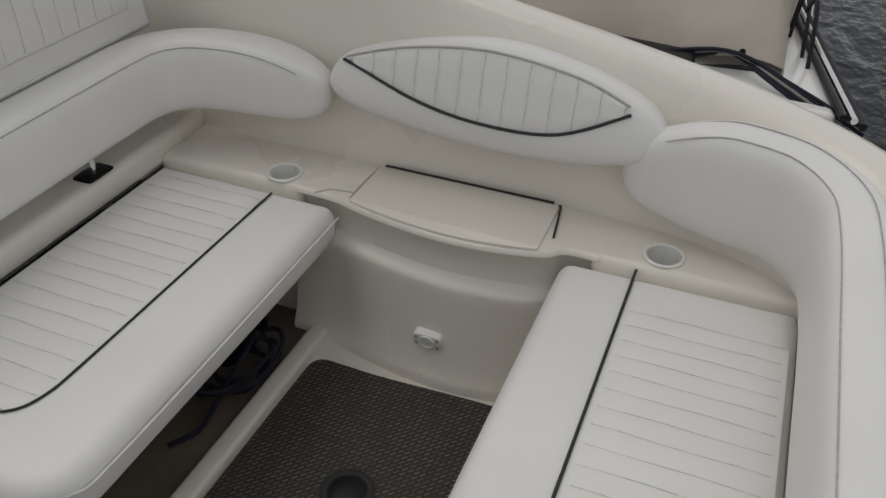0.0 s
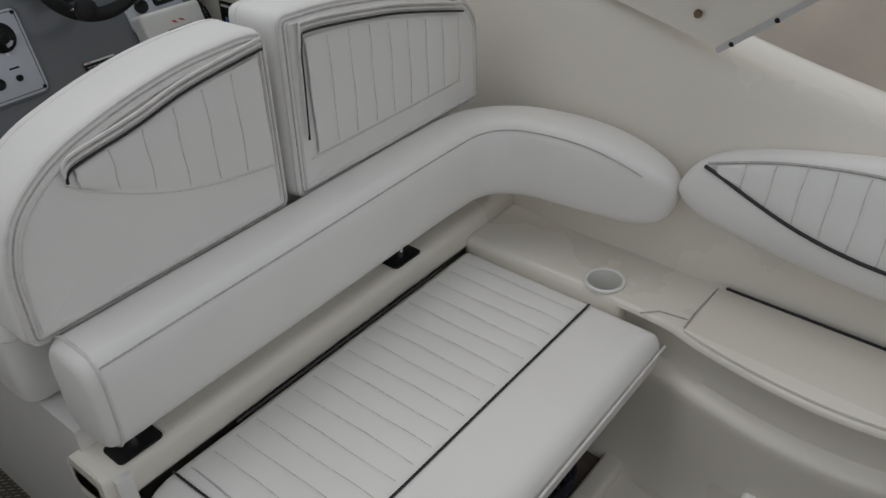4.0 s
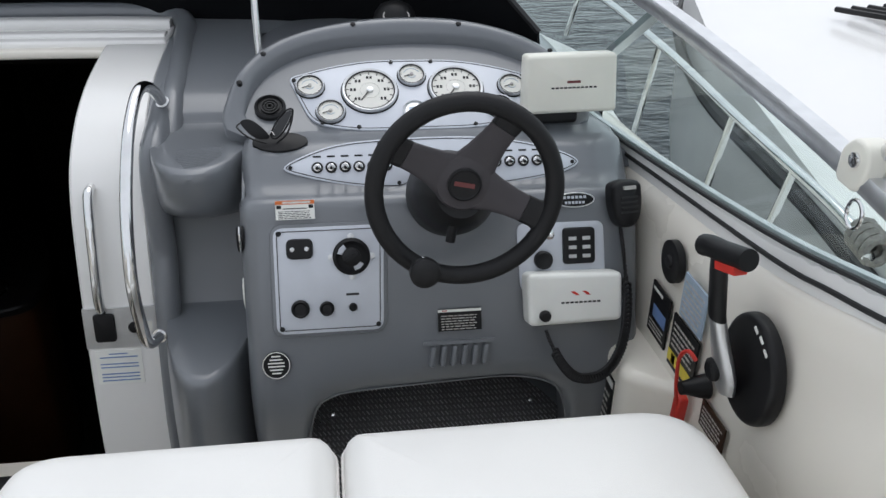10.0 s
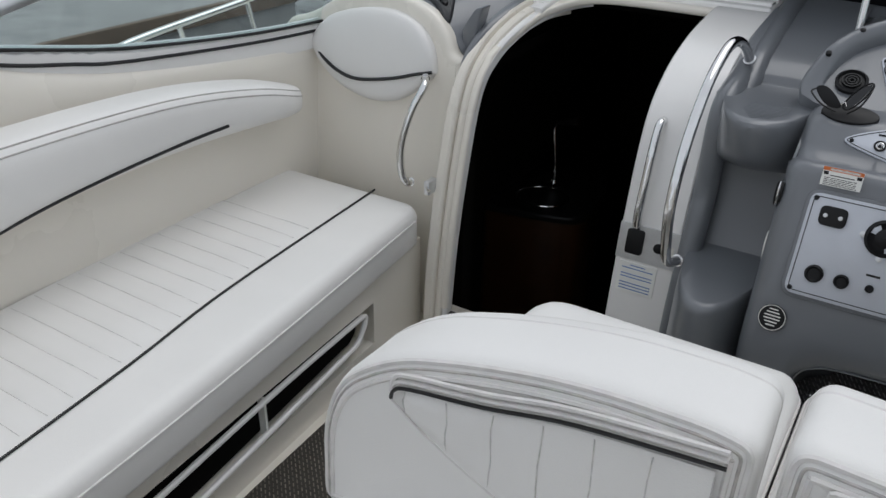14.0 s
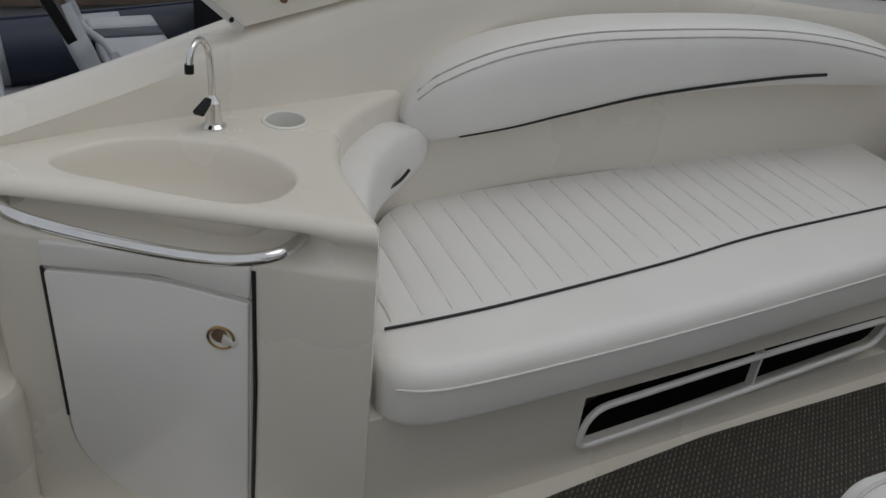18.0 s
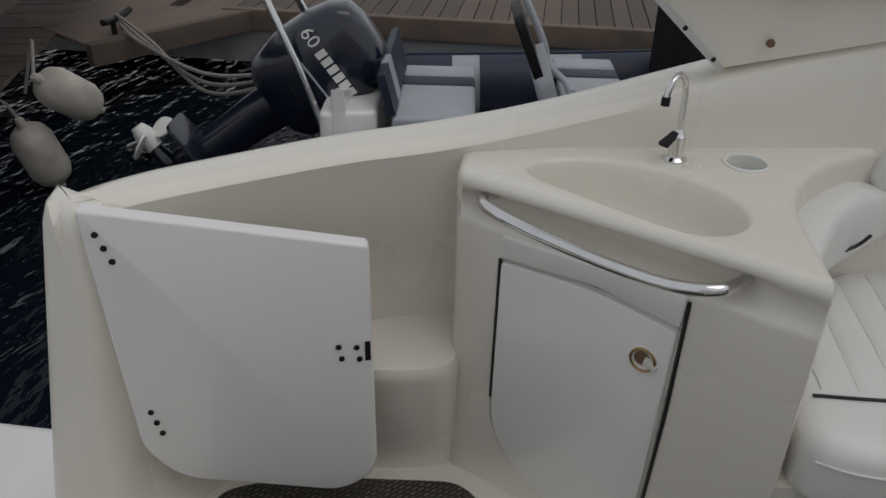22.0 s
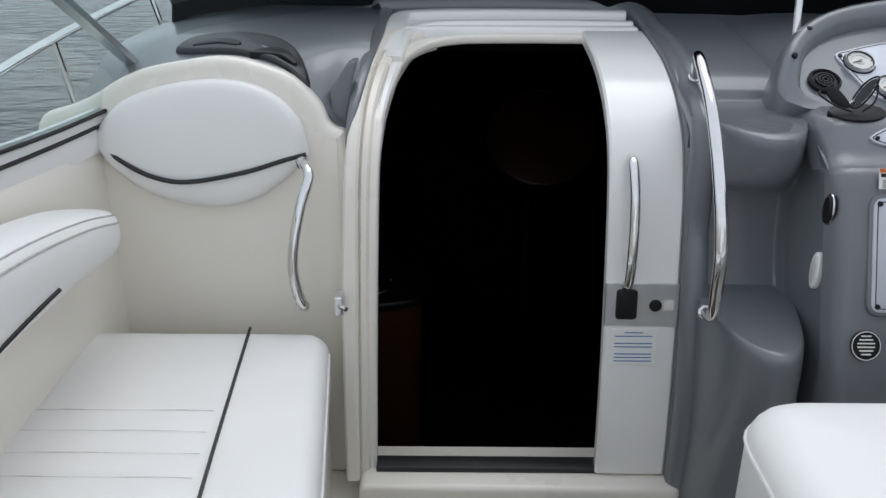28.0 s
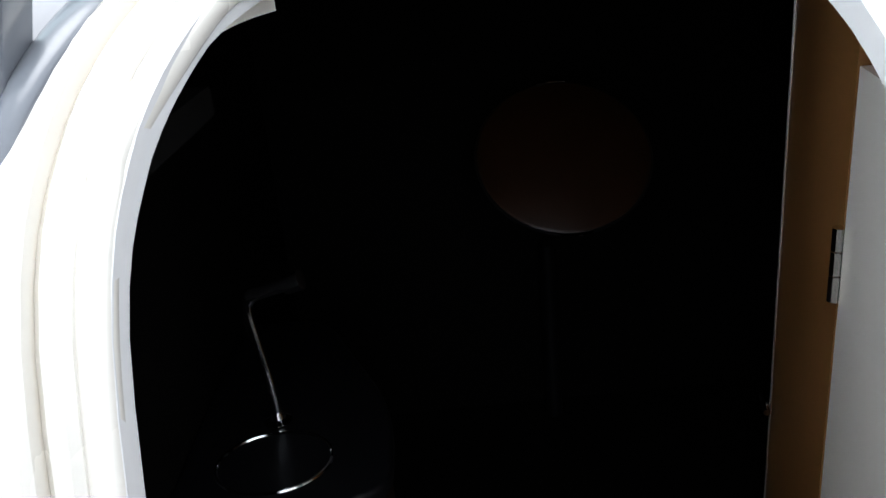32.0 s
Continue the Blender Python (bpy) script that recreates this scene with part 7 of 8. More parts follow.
for sx in (-1, 1):
    grid(bm, [[Vector((sx * x0, y, max(z, .88))), Vector((sx * x0, y, z)), Vector((sx * x1, y, z - .01)), Vector((sx * (x1 + .03), y, z - .10)), Vector((sx * (x1 - .02), y, .1)), Vector((sx * (x1 - .2), y, -.9))] for y, x0, x1, z in ((1.25, 1.4, 1.56, .97), (1.7, 1.40, 1.62, .88), (1.95, 1.40, 1.64, .72), (2.4, 1.36, 1.64, .66), (2.9, 1.27, 1.60, .67), (3.2, 1.2, 1.54, .74), (3.5, 1.1, 1.47, .88))])
structure("side_deck", bm, GELW, "white gelcoat side decks outside the windscreen", "deck")
for sx in (1, -1):
    br = thing("bow_rail", (sx * 1.55, 2.5, .9), "polished stainless bow rail on the side deck", "rail", "bow rails")
    bm = bmesh.new()
    tube(bm, smooth_line([(sx * p[0], p[1], p[2]) for p in ((1.58, 1.96, .90), (1.60, 2.1, .93), (1.60, 2.6, .975), (1.60, 3.16, 1.03), (1.56, 3.9, 1.09), (1.35, 4.8, 1.2), (.85, 5.8, 1.3), (.1, 6.6, 1.35))], 6), .013, 10)
    part("top_rail", bm, CHROME, br)
    for y, x, zt in ((2.30, 1.60, .945), (2.62, 1.60, .975), (3.16, 1.60, 1.03), (3.9, 1.56, 1.09), (4.8, 1.35, 1.2), (5.6, .96, 1.28)):
        bm = bmesh.new()
        tube(bm, [(sx * (x - .035), y + .05, lerp([(2.3, .64), (2.9, .64), (3.2, .70), (3.5, .88)], y)), (sx * x, y, zt)], .010, 8)
        part("stanchion", bm, CHROME, br)

# ---- water ----
bm = bmesh.new()
box(bm, -400, 400, -400, 400, -1.6, -.85)
tagged(part("water", bm, WATER, smooth=False), "dark rippled harbour water", "water", kind="structure")


# ---- dock, dinghy and neighbouring boat ----
def planks(parent, corner, along, across, count, length, width, z):
    """A row of separate deck boards."""
    a, c = Vector(along).normalized(), Vector(across).normalized()
    bm = bmesh.new()
    box(bm, 0, length, .004, width - .004, -.03, .0, .004, axes((0, 0, 0), a, c) if a.cross(c).z > 0 else axes((0, 0, 0), a, -c))
    bmesh.ops.recalc_face_normals(bm, faces=bm.faces)
    me = bpy.data.meshes.new("plank")
    bm.to_mesh(me)
    bm.free()
    me.materials.append(DOCKP)
    for k in range(count):
        o = new("plank", me)
        o.parent = parent
        o.matrix_parent_inverse = Matrix.Translation(-base_of(parent))
        o.location = Vector((*corner, z)) + c * width * k + Vector((0, 0, .003 * math.sin(k * 2.3)))


DOCKP = material("weathered_plank", (0.17, 0.125, 0.095), 0.75, vary=0.25, scale=3, second=(0.105, 0.08, 0.062), bump=0.5, bump_scale=70)
nd, ld = DOCKP.node_tree.nodes, DOCKP.node_tree.links
oi, hs2 = nd.new("ShaderNodeObjectInfo"), nd.new("ShaderNodeHueSaturation")
mr = nd.new("ShaderNodeMapRange")
mr.inputs["To Min"].default_value, mr.inputs["To Max"].default_value = 0.7, 1.25
bs_in = nd["Principled BSDF"].inputs["Base Color"]
src = bs_in.links[0].from_socket
ld.new(oi.outputs["Random"], mr.inputs["Value"])
ld.new(mr.outputs["Result"], hs2.inputs["Value"])
ld.new(src, hs2.inputs["Color"])
ld.new(hs2.outputs["Color"], bs_in)

dock = thing("dock", (-7, 0, -.9), "weathered timber dock with separate deck boards", "dock", kind="structure")
bm = bmesh.new()
box(bm, -9.5, -6.22, -9, 8, -.75, -.335)
part("pontoon", bm, CONC, dock, "grey concrete pontoon")
planks(dock, (-6.2, -3.0), (-1, 0, 0), (0, 1, 0), 46, 3.2, .145, -.30)
bm = bmesh.new()
box(bm, -6.25, -6.17, -2.66, 8, -.46, -.285, .012)
part("edge_board", bm, DOCKP, dock)
finger = thing("finger_pier", (-4, -3.6, -.9), "timber finger pier with a pale edge beam", "pier", kind="structure")
fa = Vector((-2.9, -.78, 0)).normalized()
fc = Vector((.26, -.966, 0))
bm = bmesh.new()
fm = axes((-2.0, -2.36, 0), fa, fc)
box(bm, 0, 5.2, .15, 1.6, .33, .80, 0, fm)
part("pontoon", bm, CONC, finger, "dark pontoon body")
planks(finger, (-2.0 + fc.x * .36, -2.36 + fc.y * .36), fc, fa, 34, 1.25, .15, -.30)
bm = bmesh.new()
box(bm, 0, 5.2, .02, .14, .29, .50, .01, fm)
part("fascia", bm, DOCKP, finger)
bm = bmesh.new()
box(bm, 0, 5.2, .15, .34, .275, .31, .008, fm)
part("edge_beam", bm, CONC, finger, "pale grey edge beam")
bm = bmesh.new()
wm = axes((-5.07, -3.16, -.30), (-.84, .54, 0), (-.54, -.84, 0))
pad(bm, [(-.1, .0), (1.35, .0), (1.35, 1.2), (-.1, 1.2)], -.03, .0, .004, wm, n=1)
part("corner_deck", bm, DOCKP, dock)
bm = bmesh.new()
box(bm, -.1, 1.35, -.05, .04, -.16, .005, .01, wm)
part("corner_board", bm, DOCKP, dock)
cl = thing("mooring_cleat", (-5.35, -3.15, -.30), "dark steel mooring cleat on the dock corner", "cleat")
for k in (-.07, .07):
    bm = bmesh.new()
    tube(bm, [(-5.35 + k, -3.15, -.30), (-5.35 + k, -3.15, -.20)], .022)
    part("leg", bm, BLACK, cl)
bm = bmesh.new()
tube(bm, [(-5.56, -3.15, -.18), (-5.45, -3.15, -.195), (-5.25, -3.15, -.195), (-5.14, -3.15, -.18)], .025, 10)
part("horn", bm, BLACK, cl)
mr_ = thing("mooring_rope", (-5.3, -3.1, -.25), "pale grey mooring rope from the cleat to the dinghy", "rope")
for k in range(3):
    bm = bmesh.new()
    tube(bm, smooth_line([(-5.35, -3.15, -.2 + .015 * k), (-5.15, -2.9 + .05 * k, -.3), (-5.1, -2.4, -.5 - .07 * k), (-5.15, -1.9, -.48 - .04 * k), (-5.0, -1.45, -.30)], 8), .016, 6)
    part("strand", bm, ROPE, mr_)
FENDER = material("dirty_white_fender", (0.52, 0.48, 0.42), 0.6, vary=0.25, scale=7, bump=0.2, bump_scale=60)
for (x, y, z), tilt in (((-3.84, -2.70, -.25), .9), ((-3.72, -2.89, -.60), .35)):
    f = thing("fender", (x, y, z), "dirty cream fender hanging on the pier", "fender", "pier fenders")
    q = Matrix.Translation((x, y, z)) @ Matrix.Rotation(tilt, 4, Vector((.3, .9, 0))) 
    bm = bmesh.new()
    lathe(bm, [(.02, -.22), (.06, -.21), (.105, -.17), (.125, -.11), (.125, .11), (.105, .17), (.06, .21), (.02, .22)], q, 18)
    part("body", bm, FENDER, f)
    for s in (-1, 1):
        bm = bmesh.new()
        lathe(bm, [(.028, .21 * s), (.028, .26 * s), (.018, .28 * s)], q, 10)
        part("eye", bm, FENDER, f)
    bm = bmesh.new()
    tube(bm, smooth_line([q @ Vector((0, 0, .27)), (x - .05, y - .2, z + .3), (x - .05, y - .32, -.28)], 5), .010, 6)
    part("lanyard", bm, ROPE, f)

rib = thing("dinghy", (-4.6, .3, -.85), "grey and navy inflatable dinghy moored at the dock", "dinghy")
ra = Matrix.Translation((-4.55, -.85, -.17)) @ Matrix.Rotation(radians(6), 4, "Z")
R = lambda x, y, z: ra @ Vector((x, y, z))
for sx in (-1, 1):
    bm = bmesh.new()
    line = smooth_line([R(sx * .78, -.45, -.42), R(sx * .80, 0, -.40), R(sx * .82, 1.2, -.36), R(sx * .78, 2.3, -.30), R(sx * .45, 3.2, -.18), R(sx * .05, 3.5, -.10)], 8)
    tube(bm, line, .225, 20, taper=[min(1, .3 + .25 * i) for i in range(len(line))])
    tb_ = part("tube", bm, RIBG, rib)
    for y0, y1 in ((-.1, .35), (.55, 1.0), (1.3, 1.9)):
        bm = bmesh.new()
        seg = [R(sx * lerp([(0, .80), (1.2, .82), (2.3, .78)], y), y, lerp([(0, -.40), (1.2, -.36), (2.3, -.30)], y)) for y in np.linspace(y0, y1, 6)]
        tube(bm, seg, .229, 20)
        part("navy_panel", bm, NAVY, tb_)
    bm = bmesh.new()
    tube(bm, [p + Vector((sx * .0, 0, .228)) for p in line[8:28]], .016, 6)
    part("rub_strake", bm, NAVY, tb_)
bm = bmesh.new()
pad(bm, [tuple(R(x, y, 0).xy) for x, y in ((-.70, -.35), (.70, -.35), (.72, 1.6), (.4, 2.9), (-.4, 2.9), (-.72, 1.6))], -.79, -.72, .01)
part("sole", bm, RIBG, rib, "grey moulded sole")
bm = bmesh.new()
pad(bm, [(-.62, -.7), (.62, -.7), (.58, .02), (.3, -.06), (-.3, -.06), (-.58, .02)], -.04, .04, .015, axes(R(0, -.30, 0), ra.to_3x3() @ Vector((1, 0, 0)), (0, 0, 1)))
part("transom", bm, GELW, rib, "white moulded transom")
bm = bmesh.new()
pad(bm, rounded([(-.60, -.42), (.60, -.42), (.55, -.08), (-.55, -.08)], .06), -.42, -.12, .03, ra)
part("splash_well", bm, GELW, rib, "white splash well")


def rib_seat(y0, y1, z):
    s = bmesh.new()
    pad(s, rounded([(-.52, y0), (.52, y0), (.52, y1), (-.52, y1)], .04), -.56, z - .09, .02, ra)
    st_ = part("seat_box", s, GELW, rib)
    for a, b, mat in ((.0, .60, RIBG), (.60, .78, NAVY), (.78, 1.0, RIBG)):
        s = bmesh.new()
        xa, xb = -.53 + 1.06 * (1 - b), -.53 + 1.06 * (1 - a)
        pad(s, rounded([(xa, y0 - .01), (xb, y0 - .01), (xb, y1 + .01), (xa, y1 + .01)], .015), z - .09, z, .03, ra)
        part("cushion", s, mat, st_)
    return st_


rib_seat(.02, .50, -.16)
for a, b, mat in ((-.52, .1, NAVY), (.1, .28, RIBG), (.28, .52, NAVY)):
    bm = bmesh.new()
    pad(bm, rounded([(a, -.16), (b, -.16), (b, .10), (a, .10)], .015), -.025, .03, .02, axes(R(0, -.03, 0), ra.to_3x3() @ Vector((1, 0, 0)), (0, -.25, 1)))
    part("backrest_pad", bm, mat, rib)
rib_seat(1.05, 1.45, -.08)
bm = bmesh.new()
pad(bm, rounded([(-.34, -.55), (.34, -.55), (.30, .05), (.1, .12), (-.3, .10)], .08), -.06, .06, .04, axes(R(.05, .92, 0), ra.to_3x3() @ Vector((1, 0, 0)), (0, -.35, 1)))
part("console", bm, RIBG, rib, "grey moulded steering console")
bm = bmesh.new()
pad(bm, rounded([(-.28, .0), (.28, .0), (.24, .42), (-.2, .44)], .08), -.03, .03, .02, axes(R(.05, .90, 0), ra.to_3x3() @ Vector((1, 0, 0)), (0, -.42, 1)))
part("console_screen", bm, BLACK, rib, "dark console windscreen")
bm = bmesh.new()
tube(bm, smooth_line([R(-.36, .80, .40), R(-.30, .95, .10), R(-.25, 1.0, -.05), R(.0, 1.08, -.08), R(.3, 1.1, -.06)], 6), .025, 10)
part("grab_rail", bm, RIBG, rib)
bm = bmesh.new()
pad(bm, rounded([(-.74, 1.75), (.74, 1.75), (.6, 3.0), (-.6, 3.0)], .15), -.3, .38, .12, ra)
part("bow_cover", bm, BLACKCV, rib, "black canvas bow cover")
for sx in (-1, 1):
    bm = bmesh.new()
    tube(bm, smooth_line([R(sx * .38, -.42, -.35), R(sx * .36, -.55, .05), R(sx * .30, -.75, .50), R(sx * .26, -.85, .85)], 6), .024, 10)
    part("a_frame", bm, CHROME, rib, "polished stainless frame leg")

ob_ = thing("outboard_motor", (-4.4, -1.4, -.3), "navy outboard motor tilted up on the dinghy's transom", "outboard motor")
om = Matrix.Translation(R(.08, -.46, -.02)) @ Matrix.Rotation(radians(6), 4, "Z") @ Matrix.Rotation(radians(-54), 4, "X") @ Matrix.Scale(1.25, 4)
bm = bmesh.new()
rings = []
for z, w, y0, y1 in ((-.30, .13, -.20, .18), (-.24, .17, -.26, .24), (-.05, .185, -.29, .27), (.12, .18, -.28, .25), (.24, .165, -.25, .20), (.31, .13, -.20, .13), (.335, .08, -.12, .06)):
    rings.append([om @ Vector((w * math.copysign(abs(math.cos(a)) ** .6, math.cos(a)), (y0 + y1) / 2 + (y1 - y0) / 2 * math.copysign(abs(math.sin(a)) ** .7, math.sin(a)), z)) for a in (i * math.tau / 28 for i in range(28))])
skin(bm, rings, True, True, True)
NAVYG = material("glossy_navy_paint", (0.010, 0.014, 0.030), 0.2, vary=0.1, scale=5, coat=0.5)
part("cowling", bm, NAVYG, ob_)
bm = bmesh.new()
tube(bm, [om @ Vector((.175 * math.cos(a), .0 + .275 * math.sin(a), -.14)) for a in (i * math.tau / 28 for i in range(28))], .012, 6, True)
part("seal", bm, BLACK, ob_)
sm = om @ axes((.186, 0, 0), (0, 1, 0), (0, 0, 1))
for k in range(6):
    bm = bmesh.new()
    box(bm, -.11 + .046 * k, -.075 + .046 * k, .07, .125, -.002, .002, 0, sm)
    part("print_bar", bm, WHITEP, ob_)
bm = bmesh.new()
box(bm, -.12, .17, -.015, -.006, -.002, .002, 0, sm)
part("stripe", bm, SILVER, ob_)
txt = bpy.data.curves.new("sixty", "FONT")
txt.body, txt.size, txt.extrude = "60", .095, .002
txt.align_x = "CENTER"
tob = new("number_text", txt)
dg_ = bpy.context.evaluated_depsgraph_get()
num = bpy.data.meshes.new_from_object(tob.evaluated_get(dg_))
bpy.data.objects.remove(tob)
num.materials.clear()
num.materials.append(WHITEP)
no = new("number", num)
no.parent = ob_
no.matrix_parent_inverse = Matrix.Translation(-Vector(ob_.location))
no.matrix_basis = om @ axes((.1875, -.185, .075), (0, 1, 0), (-.06, 0, 1))
bm = bmesh.new()
rings = []
for z, w, y0, y1 in ((-.28, .10, -.12, .14), (-.45, .07, -.12, .12), (-.75, .05, -.10, .10), (-.86, .06, -.12, .14), (-.90, .045, -.10, .14), (-1.08, .03, -.10, .12), (-1.25, .012, -.06, .08)):
    rings.append([om @ Vector((w * math.cos(a), (y0 + y1) / 2 + (y1 - y0) / 2 * math.sin(a), z)) for a in (i * math.tau / 16 for i in range(16))])
skin(bm, rings, True, True, True)
part("leg", bm, NAVYG, ob_)
bm = bmesh.new()
pad(bm, rounded([(-.12, -.24), (.12, -.24), (.14, .16), (-.14, .16)], .05), -.01, .01, .005, om @ Matrix.Translation((0, 0, -.83)))
part("cavitation_plate", bm, NAVYG, ob_)
bm = bmesh.new()
lathe(bm, [(.02, -.20), (.05, -.10), (.055, .10), (.03, .2)], om @ axes((0, 0, -1.02), (1, 0, 0), (0, 0, 1)), 14)
part("gear_case", bm, NAVYG, ob_)
for k in range(3):
    q = om @ axes((0, -.24, -1.02), (1, 0, 0), (0, 0, 1)) @ Matrix.Rotation(k * math.tau / 3, 4, "Z")
    bm = bmesh.new()
    pad(bm, [tuple(p) for p in smooth_line([(.03, -.03), (.07, -.075), (.14, -.07), (.165, .0), (.13, .06), (.06, .04)], 4, True)], -.006, .006, .004, q @ Matrix.Rotation(.5, 4, "X"), n=2)
    part("propeller_blade", bm, WHITEP, ob_, "white propeller blade")
bm = bmesh.new()
lathe(bm, [(.05, -.06), (.055, .03), (.035, .08)], om @ axes((0, -.24, -1.02), (1, 0, 0), (0, 0, 1)), 14)
part("propeller_hub", bm, WHITEP, ob_)

# neighbouring cruiser to starboard
nb = thing("neighbour_boat", (3.4, 2, -.9), "white neighbouring cruiser with brown sun pads", "boat")
HN = [(-.58, 2.28, 4.6), (0, 2.22, 4.7), (1.5, 2.18, 4.75), (3.0, 2.22, 4.7), (4.4, 2.42, 4.5), (5.8, 2.85, 4.1), (7.0, 3.4, 3.6)]
bm = bmesh.new()
rows = []
for y, a, b in HN:
    c = (a + b) / 2
    h = .30 if y < 1.6 else .55 if y < 3.2 else .62 + .06 * (y - 3)
    if y < 1.6:
        rows.append([Vector((a + .15, y, -.95)), Vector((a, y, -.1)), Vector((a - .02, y, h)), Vector((a + .06, y, h + .03)), Vector((a + .30, y, h + .02)), Vector((c, y, h + .0)), Vector((b - .3, y, h + .02)), Vector((b, y, h)), Vector((b - .15, y, -.95))])
    else:
        rows.append([Vector((a + .15, y, -.95)), Vector((a, y, -.1)), Vector((a - .02, y, h)), Vector((a + .05, y, h + .03)), Vector((a + .35, y, h + .06)), Vector((c, y, h + .16)), Vector((b - .35, y, h + .06)), Vector((b, y, h)), Vector((b - .15, y, -.95))])
grid(bm, [list(r) for r in zip(*[[p for p in r] for r in rows])])
bmesh.ops.recalc_face_normals(bm, faces=bm.faces)
part("hull", bm, GELW, nb, "white gelcoat hull and deck", angle=60)
bm = bmesh.new()
box(bm, 2.44, 4.44, -.60, -.575, -.95, .29)
part("transom", bm, GELW, nb)
bm = bmesh.new()
tube(bm, smooth_line([(a - .03, y, .22 if y < 1.6 else .46) for y, a, b in HN], 5), .03, 8)
part("rub_rail", bm, RUBBER, nb)
bm = bmesh.new()
pad(bm, rounded([(2.70, 1.56), (4.5, 1.56), (4.45, 3.1), (2.74, 3.1)], .07), .6, .825, .03)
sp_ = part("sun_pad", bm, BROWN, nb, "brown sun pad")
for x0, x1, y0, y1, mat, nm in ((2.765, 3.26, 1.60, 2.215, TAN, "top_panel"), (2.765, 3.26, 2.24, 2.65, TAN, "top_panel"), (2.80, 3.26, 2.68, 3.05, TAN, "top_panel"), (3.285, 4.4, 2.68, 3.05, TAN, "top_panel"), (3.30, 4.3, 1.62, 2.65, HATCH, "tinted_hatch")):
    bm = bmesh.new()
    pad(bm, rounded([(x0, y0), (x1, y0), (x1, y1), (x0, y1)], .02), .815, .848, .01, n=2)
    part(nm, bm, mat, sp_, "tan top panel" if mat is TAN else "dark tinted hatch")
bm = bmesh.new()
pad(bm, rounded([(2.62, 1.60), (4.6, 1.60), (4.55, 3.25), (2.67, 3.25)], .08), .3, .73, .05)
part("coachroof", bm, GELW, nb)
bm = bmesh.new()
tube(bm, [(2.615, 1.66, .700), (2.625, 2.2, .702), (2.64, 2.72, .704)], .014, 8)
part("black_trim", bm, RUBBER, nb)
gl_ = thing("deck_grille", (3.3, 4.3, .75), "four black bars lying across the neighbour's foredeck", "grille")
for k in range(4):
    bm = bmesh.new()
    tube(bm, smooth_line([(3.05 + .10 * k, 4.50 + .02 * k, .86), (3.15 + .10 * k, 4.25, .87), (3.45 + .10 * k, 3.85, .87)], 4), .014, 8)
    part("bar", bm, BLACK, gl_)
ncv = thing("cockpit_canvas", (3.3, .2, .3), "tan canvas cockpit cover with creases and snaps", "canvas cover")
bm = bmesh.new()
rows = []
for j in range(43):
    f = j / 42
    y = -.52 + 2.1 * f
    row = []
    for i in range(37):
        g = i / 36
        x = 2.46 + (4.45 - 2.46) * g
        ht = .36 + (.75 + .10 * math.sin(f * 7)) * min(1, g * 2.4) ** .8 * min(1, .30 + f * 2.2) * (1 if g < .7 else 1 - (g - .7) * 1.5)
        ht += .018 * math.sin(17 * g + 9 * f) + .012 * math.sin(31 * f - 7 * g)
        crease = math.sin(26 * f + 3 * math.sin(6 * g)) * math.sin(9 * g + 2) + .6 * math.sin(44 * g - 21 * f) * math.sin(13 * f)
        ht += .016 * crease * min(1, g * 6)
        row.append(Vector((x + .012 * crease, y + .02 * math.sin(g * 9), ht)))
    rows.append(row)
rows.insert(0, [Vector((v.x, v.y - .01, .25)) for v in rows[0]])
grid(bm, rows)
thicken(bm, .006)
part("canvas", bm, CANVAS, ncv, angle=80)
bm = bmesh.new()
tube(bm, [v + Vector((0, -.006, .02)) for v in rows[0]], .010, 6)
part("hem", bm, RUBBER, ncv)
bm = bmesh.new()
tube(bm, [r[0] + Vector((-.006, 0, -.04)) for r in rows[1:]], .010, 6)
part("hem", bm, RUBBER, ncv)
for r in rows[4::10]:
    bm = bmesh.new()
    lathe(bm, [(.012, .0), (.010, .006)], axes(r[0] + Vector((-.008, 0, .02)), (0, -1, 0), (.3, 0, 1)), 10)
    part("snap", bm, BLACK, ncv)
bm = bmesh.new()
pad(bm, rounded([(2.19, -.71), (3.4, -.47), (3.4, -.2), (2.22, -.2)], .03), .20, .335, .02)
part("stern_deck", bm, GELW, nb)
nr = thing("neighbour_rail", (2.35, -.7, .3), "thin stainless stern rail with a black edge strip", "rail")
for d, z, r, mat in ((0, .345, .012, CHROME), (.035, .35, .012, RUBBER), (-.03, .33, .014, RUBBER)):
    bm = bmesh.new()
    tube(bm, [(2.15, -.755 + d, z), (2.72, -.632 + d, z), (3.28, -.52 + d, z), (4.4, -.30 + d, z)], r, 8)
    part("rail", bm, mat, nr)
bm = bmesh.new()
tube(bm, smooth_line([(2.56, -.60, .33), (2.60, -.585, .50), (2.64, -.57, .56), (2.68, -.55, .50)], 5), .008, 8)
part("hoop", bm, RUBBER, nr)
for dx in (.10, .22):
    bm = bmesh.new()
    tube(bm, smooth_line([(2.56 + dx, -.575, .33), (2.59 + dx, -.565, .46), (2.66 + dx, -.545, .53), (2.74 + dx, -.53, .47), (2.76 + dx, -.52, .33)], 5), .007, 8)
    part("hoop", bm, RUBBER, nr)

lash = thing("mooring_lines", (2.4, -.3, .35), "tangled dark mooring lines over a black cleat", "ropes")
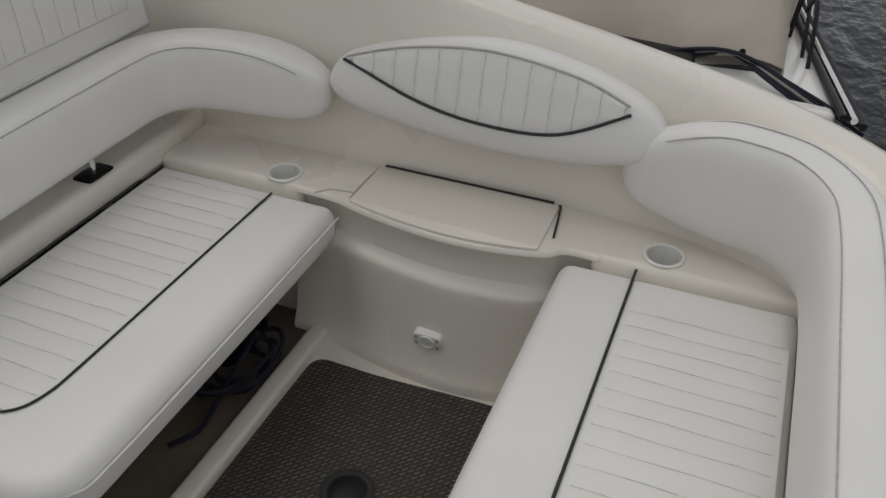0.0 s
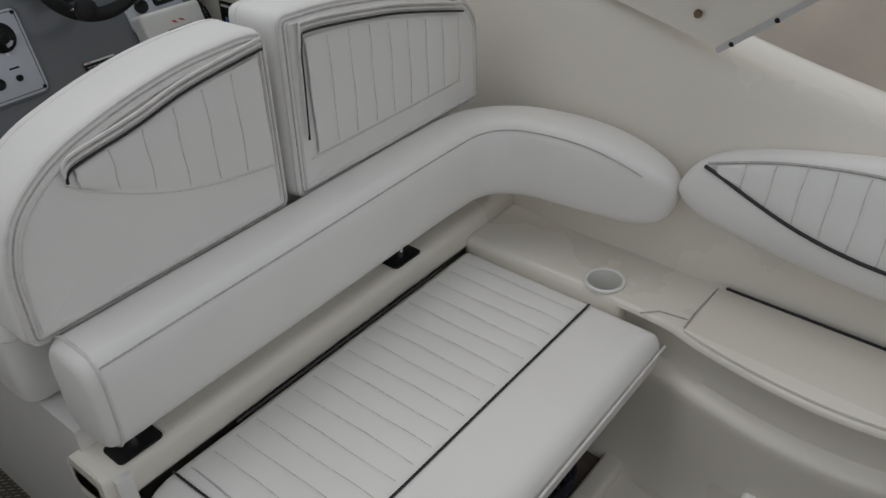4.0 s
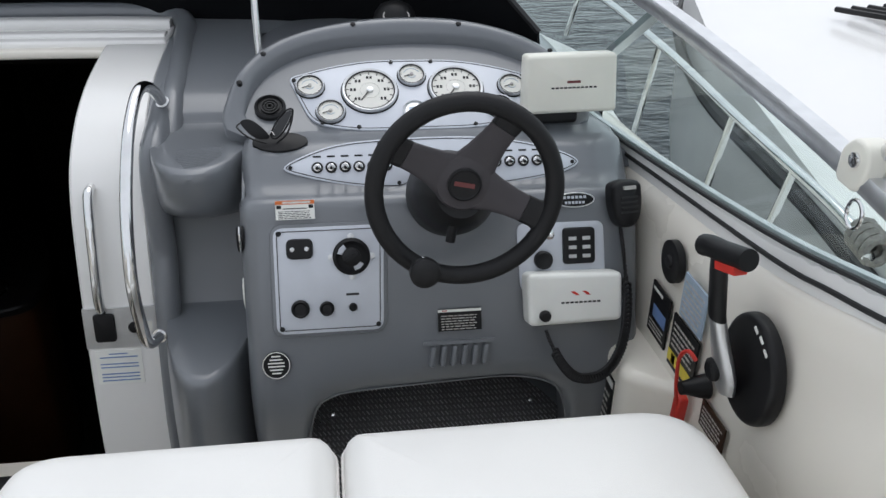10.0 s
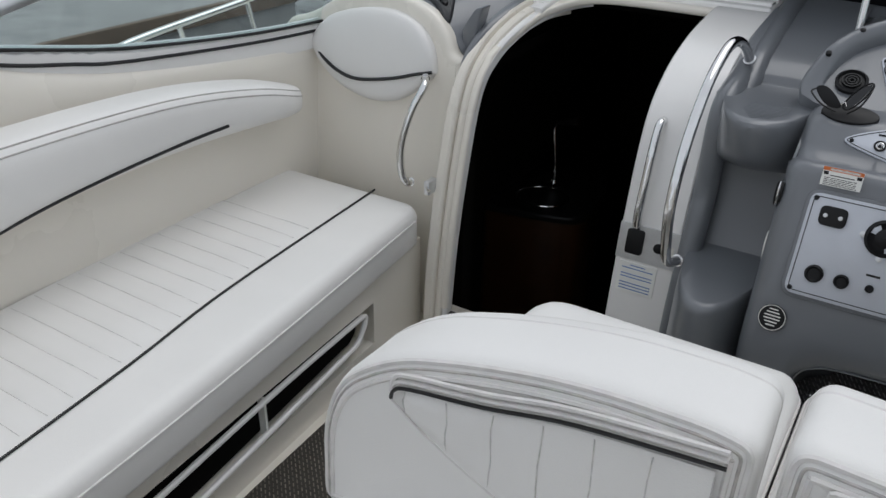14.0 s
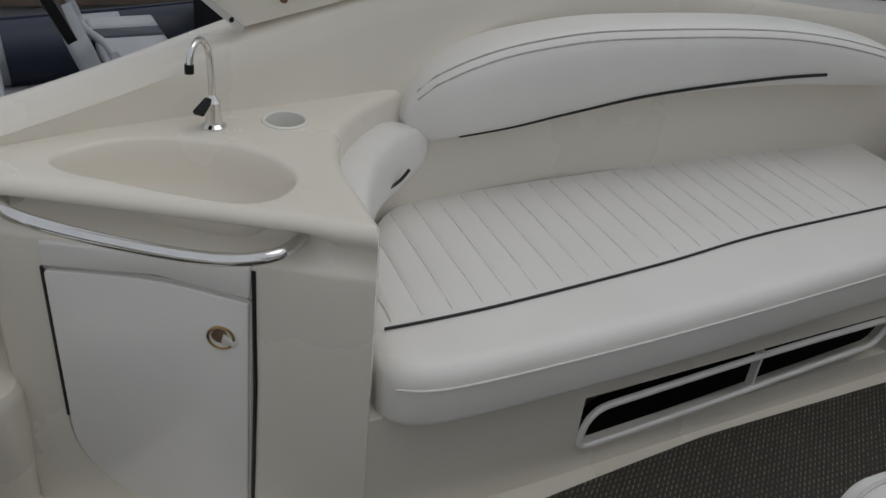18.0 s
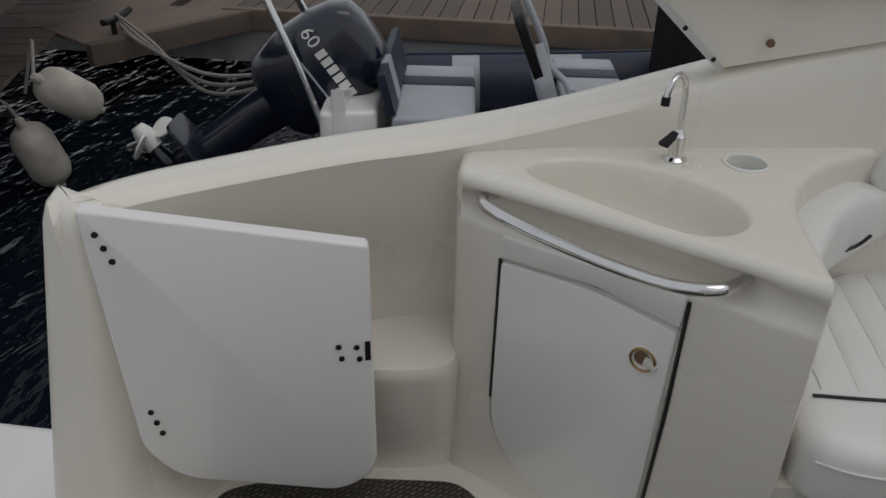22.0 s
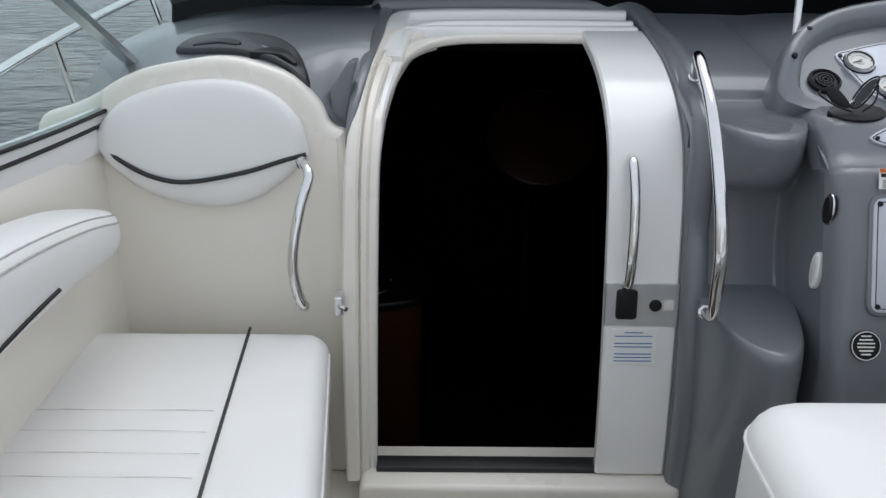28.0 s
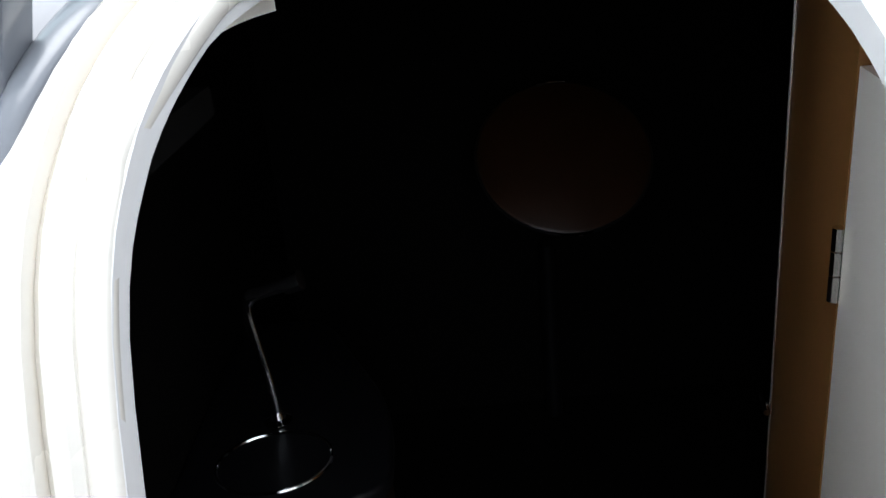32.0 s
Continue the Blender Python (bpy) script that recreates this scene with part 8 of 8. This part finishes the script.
for k in range(5):
    bm = bmesh.new()
    tube(bm, smooth_line([(2.30, .9 - .1 * k, .36), (2.38 + .02 * k, .35, .37 + .01 * k), (2.36, .0 - .03 * k, .38), (2.40 + .02 * k, -.32, .42 - .01 * k), (2.30, -.56 + .02 * k, .37), (2.2, -.80, .30 - .02 * k)], 6), .0065, 6)
    part("line", bm, ROPE if k == 2 else ROPEB, lash)
bm = bmesh.new()
pad(bm, rounded([(2.30, -.22), (2.42, -.22), (2.46, .08), (2.32, .08)], .03), .33, .40, .02)
part("cleat", bm, BLACK, lash)

# folded bimini poles on the windscreen rail
bi = thing("bimini_poles", (1.32, 1.68, 1.19), "two polished bimini poles in a bracket with a ring pin", "poles")
for k in (0, 1):
    bm = bmesh.new()
    tube(bm, [(1.325 + .01 * k, 1.685 - .028 * k, 1.215 - .012 * k), (1.325 + .01 * k, 1.545 - .028 * k, 1.375 - .012 * k), (1.33 + .01 * k, 1.21 - .028 * k, 1.76 - .012 * k)], .0125, 12)
    part("pole", bm, CHROME, bi)
for f in (.12, .3):
    bm = bmesh.new()
    p = Vector((1.33, 1.671, 1.209)).lerp(Vector((1.335, 1.196, 1.754)), f)
    tube(bm, [p + Vector((.016 * math.sin(a), .034 * math.cos(a), .026 * math.cos(a))) for a in (i * math.tau / 16 for i in range(16))], .004, 6, True)
    part("clip", bm, RUBBER, bi)
bm = bmesh.new()
pad(bm, rounded([(-.036, -.030), (.020, -.034), (.036, .0), (.030, .040), (-.004, .048), (-.034, .024)], .018), -.018, .018, .007, axes((1.312, 1.69, 1.207), (0, -1, 0), (0, 0, 1)))
br_ = part("bracket", bm, CREAMP, bi, "pale cast bracket")
bm = bmesh.new()
lathe(bm, [(.012, .017), (.011, .022), (.004, .024)], axes((1.312, 1.685, 1.222), (0, 1, 0), (0, 0, -1)), 14)
part("bolt", bm, CHROME, br_)
bm = bmesh.new()
tube(bm, [Vector((1.30, 1.665 + .018 * math.cos(a), 1.145 + .022 * math.sin(a))) for a in (i * math.tau / 16 for i in range(16))], .003, 6, True)
part("ring_pin", bm, CHROME, br_)
kn_ = thing("rope_knot", (1.6, 1.98, .92), "grey rope knotted round the rail's end", "rope")
for k in range(4):
    bm = bmesh.new()
    tube(bm, [Vector((1.60 + .026 * math.cos(a), 1.97 + .018 * k, .91 + .004 * k + .026 * math.sin(a))) for a in (i * math.tau / 12 for i in range(12))], .011, 6, True)
    part("turn", bm, ROPE, kn_)

# rope coil under the bench
cr = thing("stowed_rope", (.69, .62, .006), "dark blue rope coil stowed under the bench", "rope")
bm = bmesh.new()
pts = []
for k in range(90):
    a = k * .33
    r = .10 + .03 * math.sin(k * .37)
    pts.append(Vector((.69 + r * math.cos(a) * 1.05 + .035 * math.sin(k * .21), .625 + r * math.sin(a) * .62 + .015 * math.sin(k * .31), .018 + .0009 * k + .012 * math.sin(k * .9))))
tube(bm, pts, .0068, 6)
part("coil", bm, ROPEB, cr)
bm = bmesh.new()
tube(bm, smooth_line([(.80, .62, .08), (.74, .585, .14), (.66, .58, .12), (.57, .60, .05), (.50, .61, .02), (.44, .65, .016)], 6), .0068, 6)
part("tail", bm, ROPEB, cr)
bg = thing("dark_bag", (.82, .78, .0), "dark bag stowed under the bench", "bag")
bm = bmesh.new()
pad(bm, rounded([(.72, .66), (.92, .66), (.94, .90), (.72, .90)], .05), .0, .20, .06, crown=.02)
part("bag", bm, BLACKCV, bg)
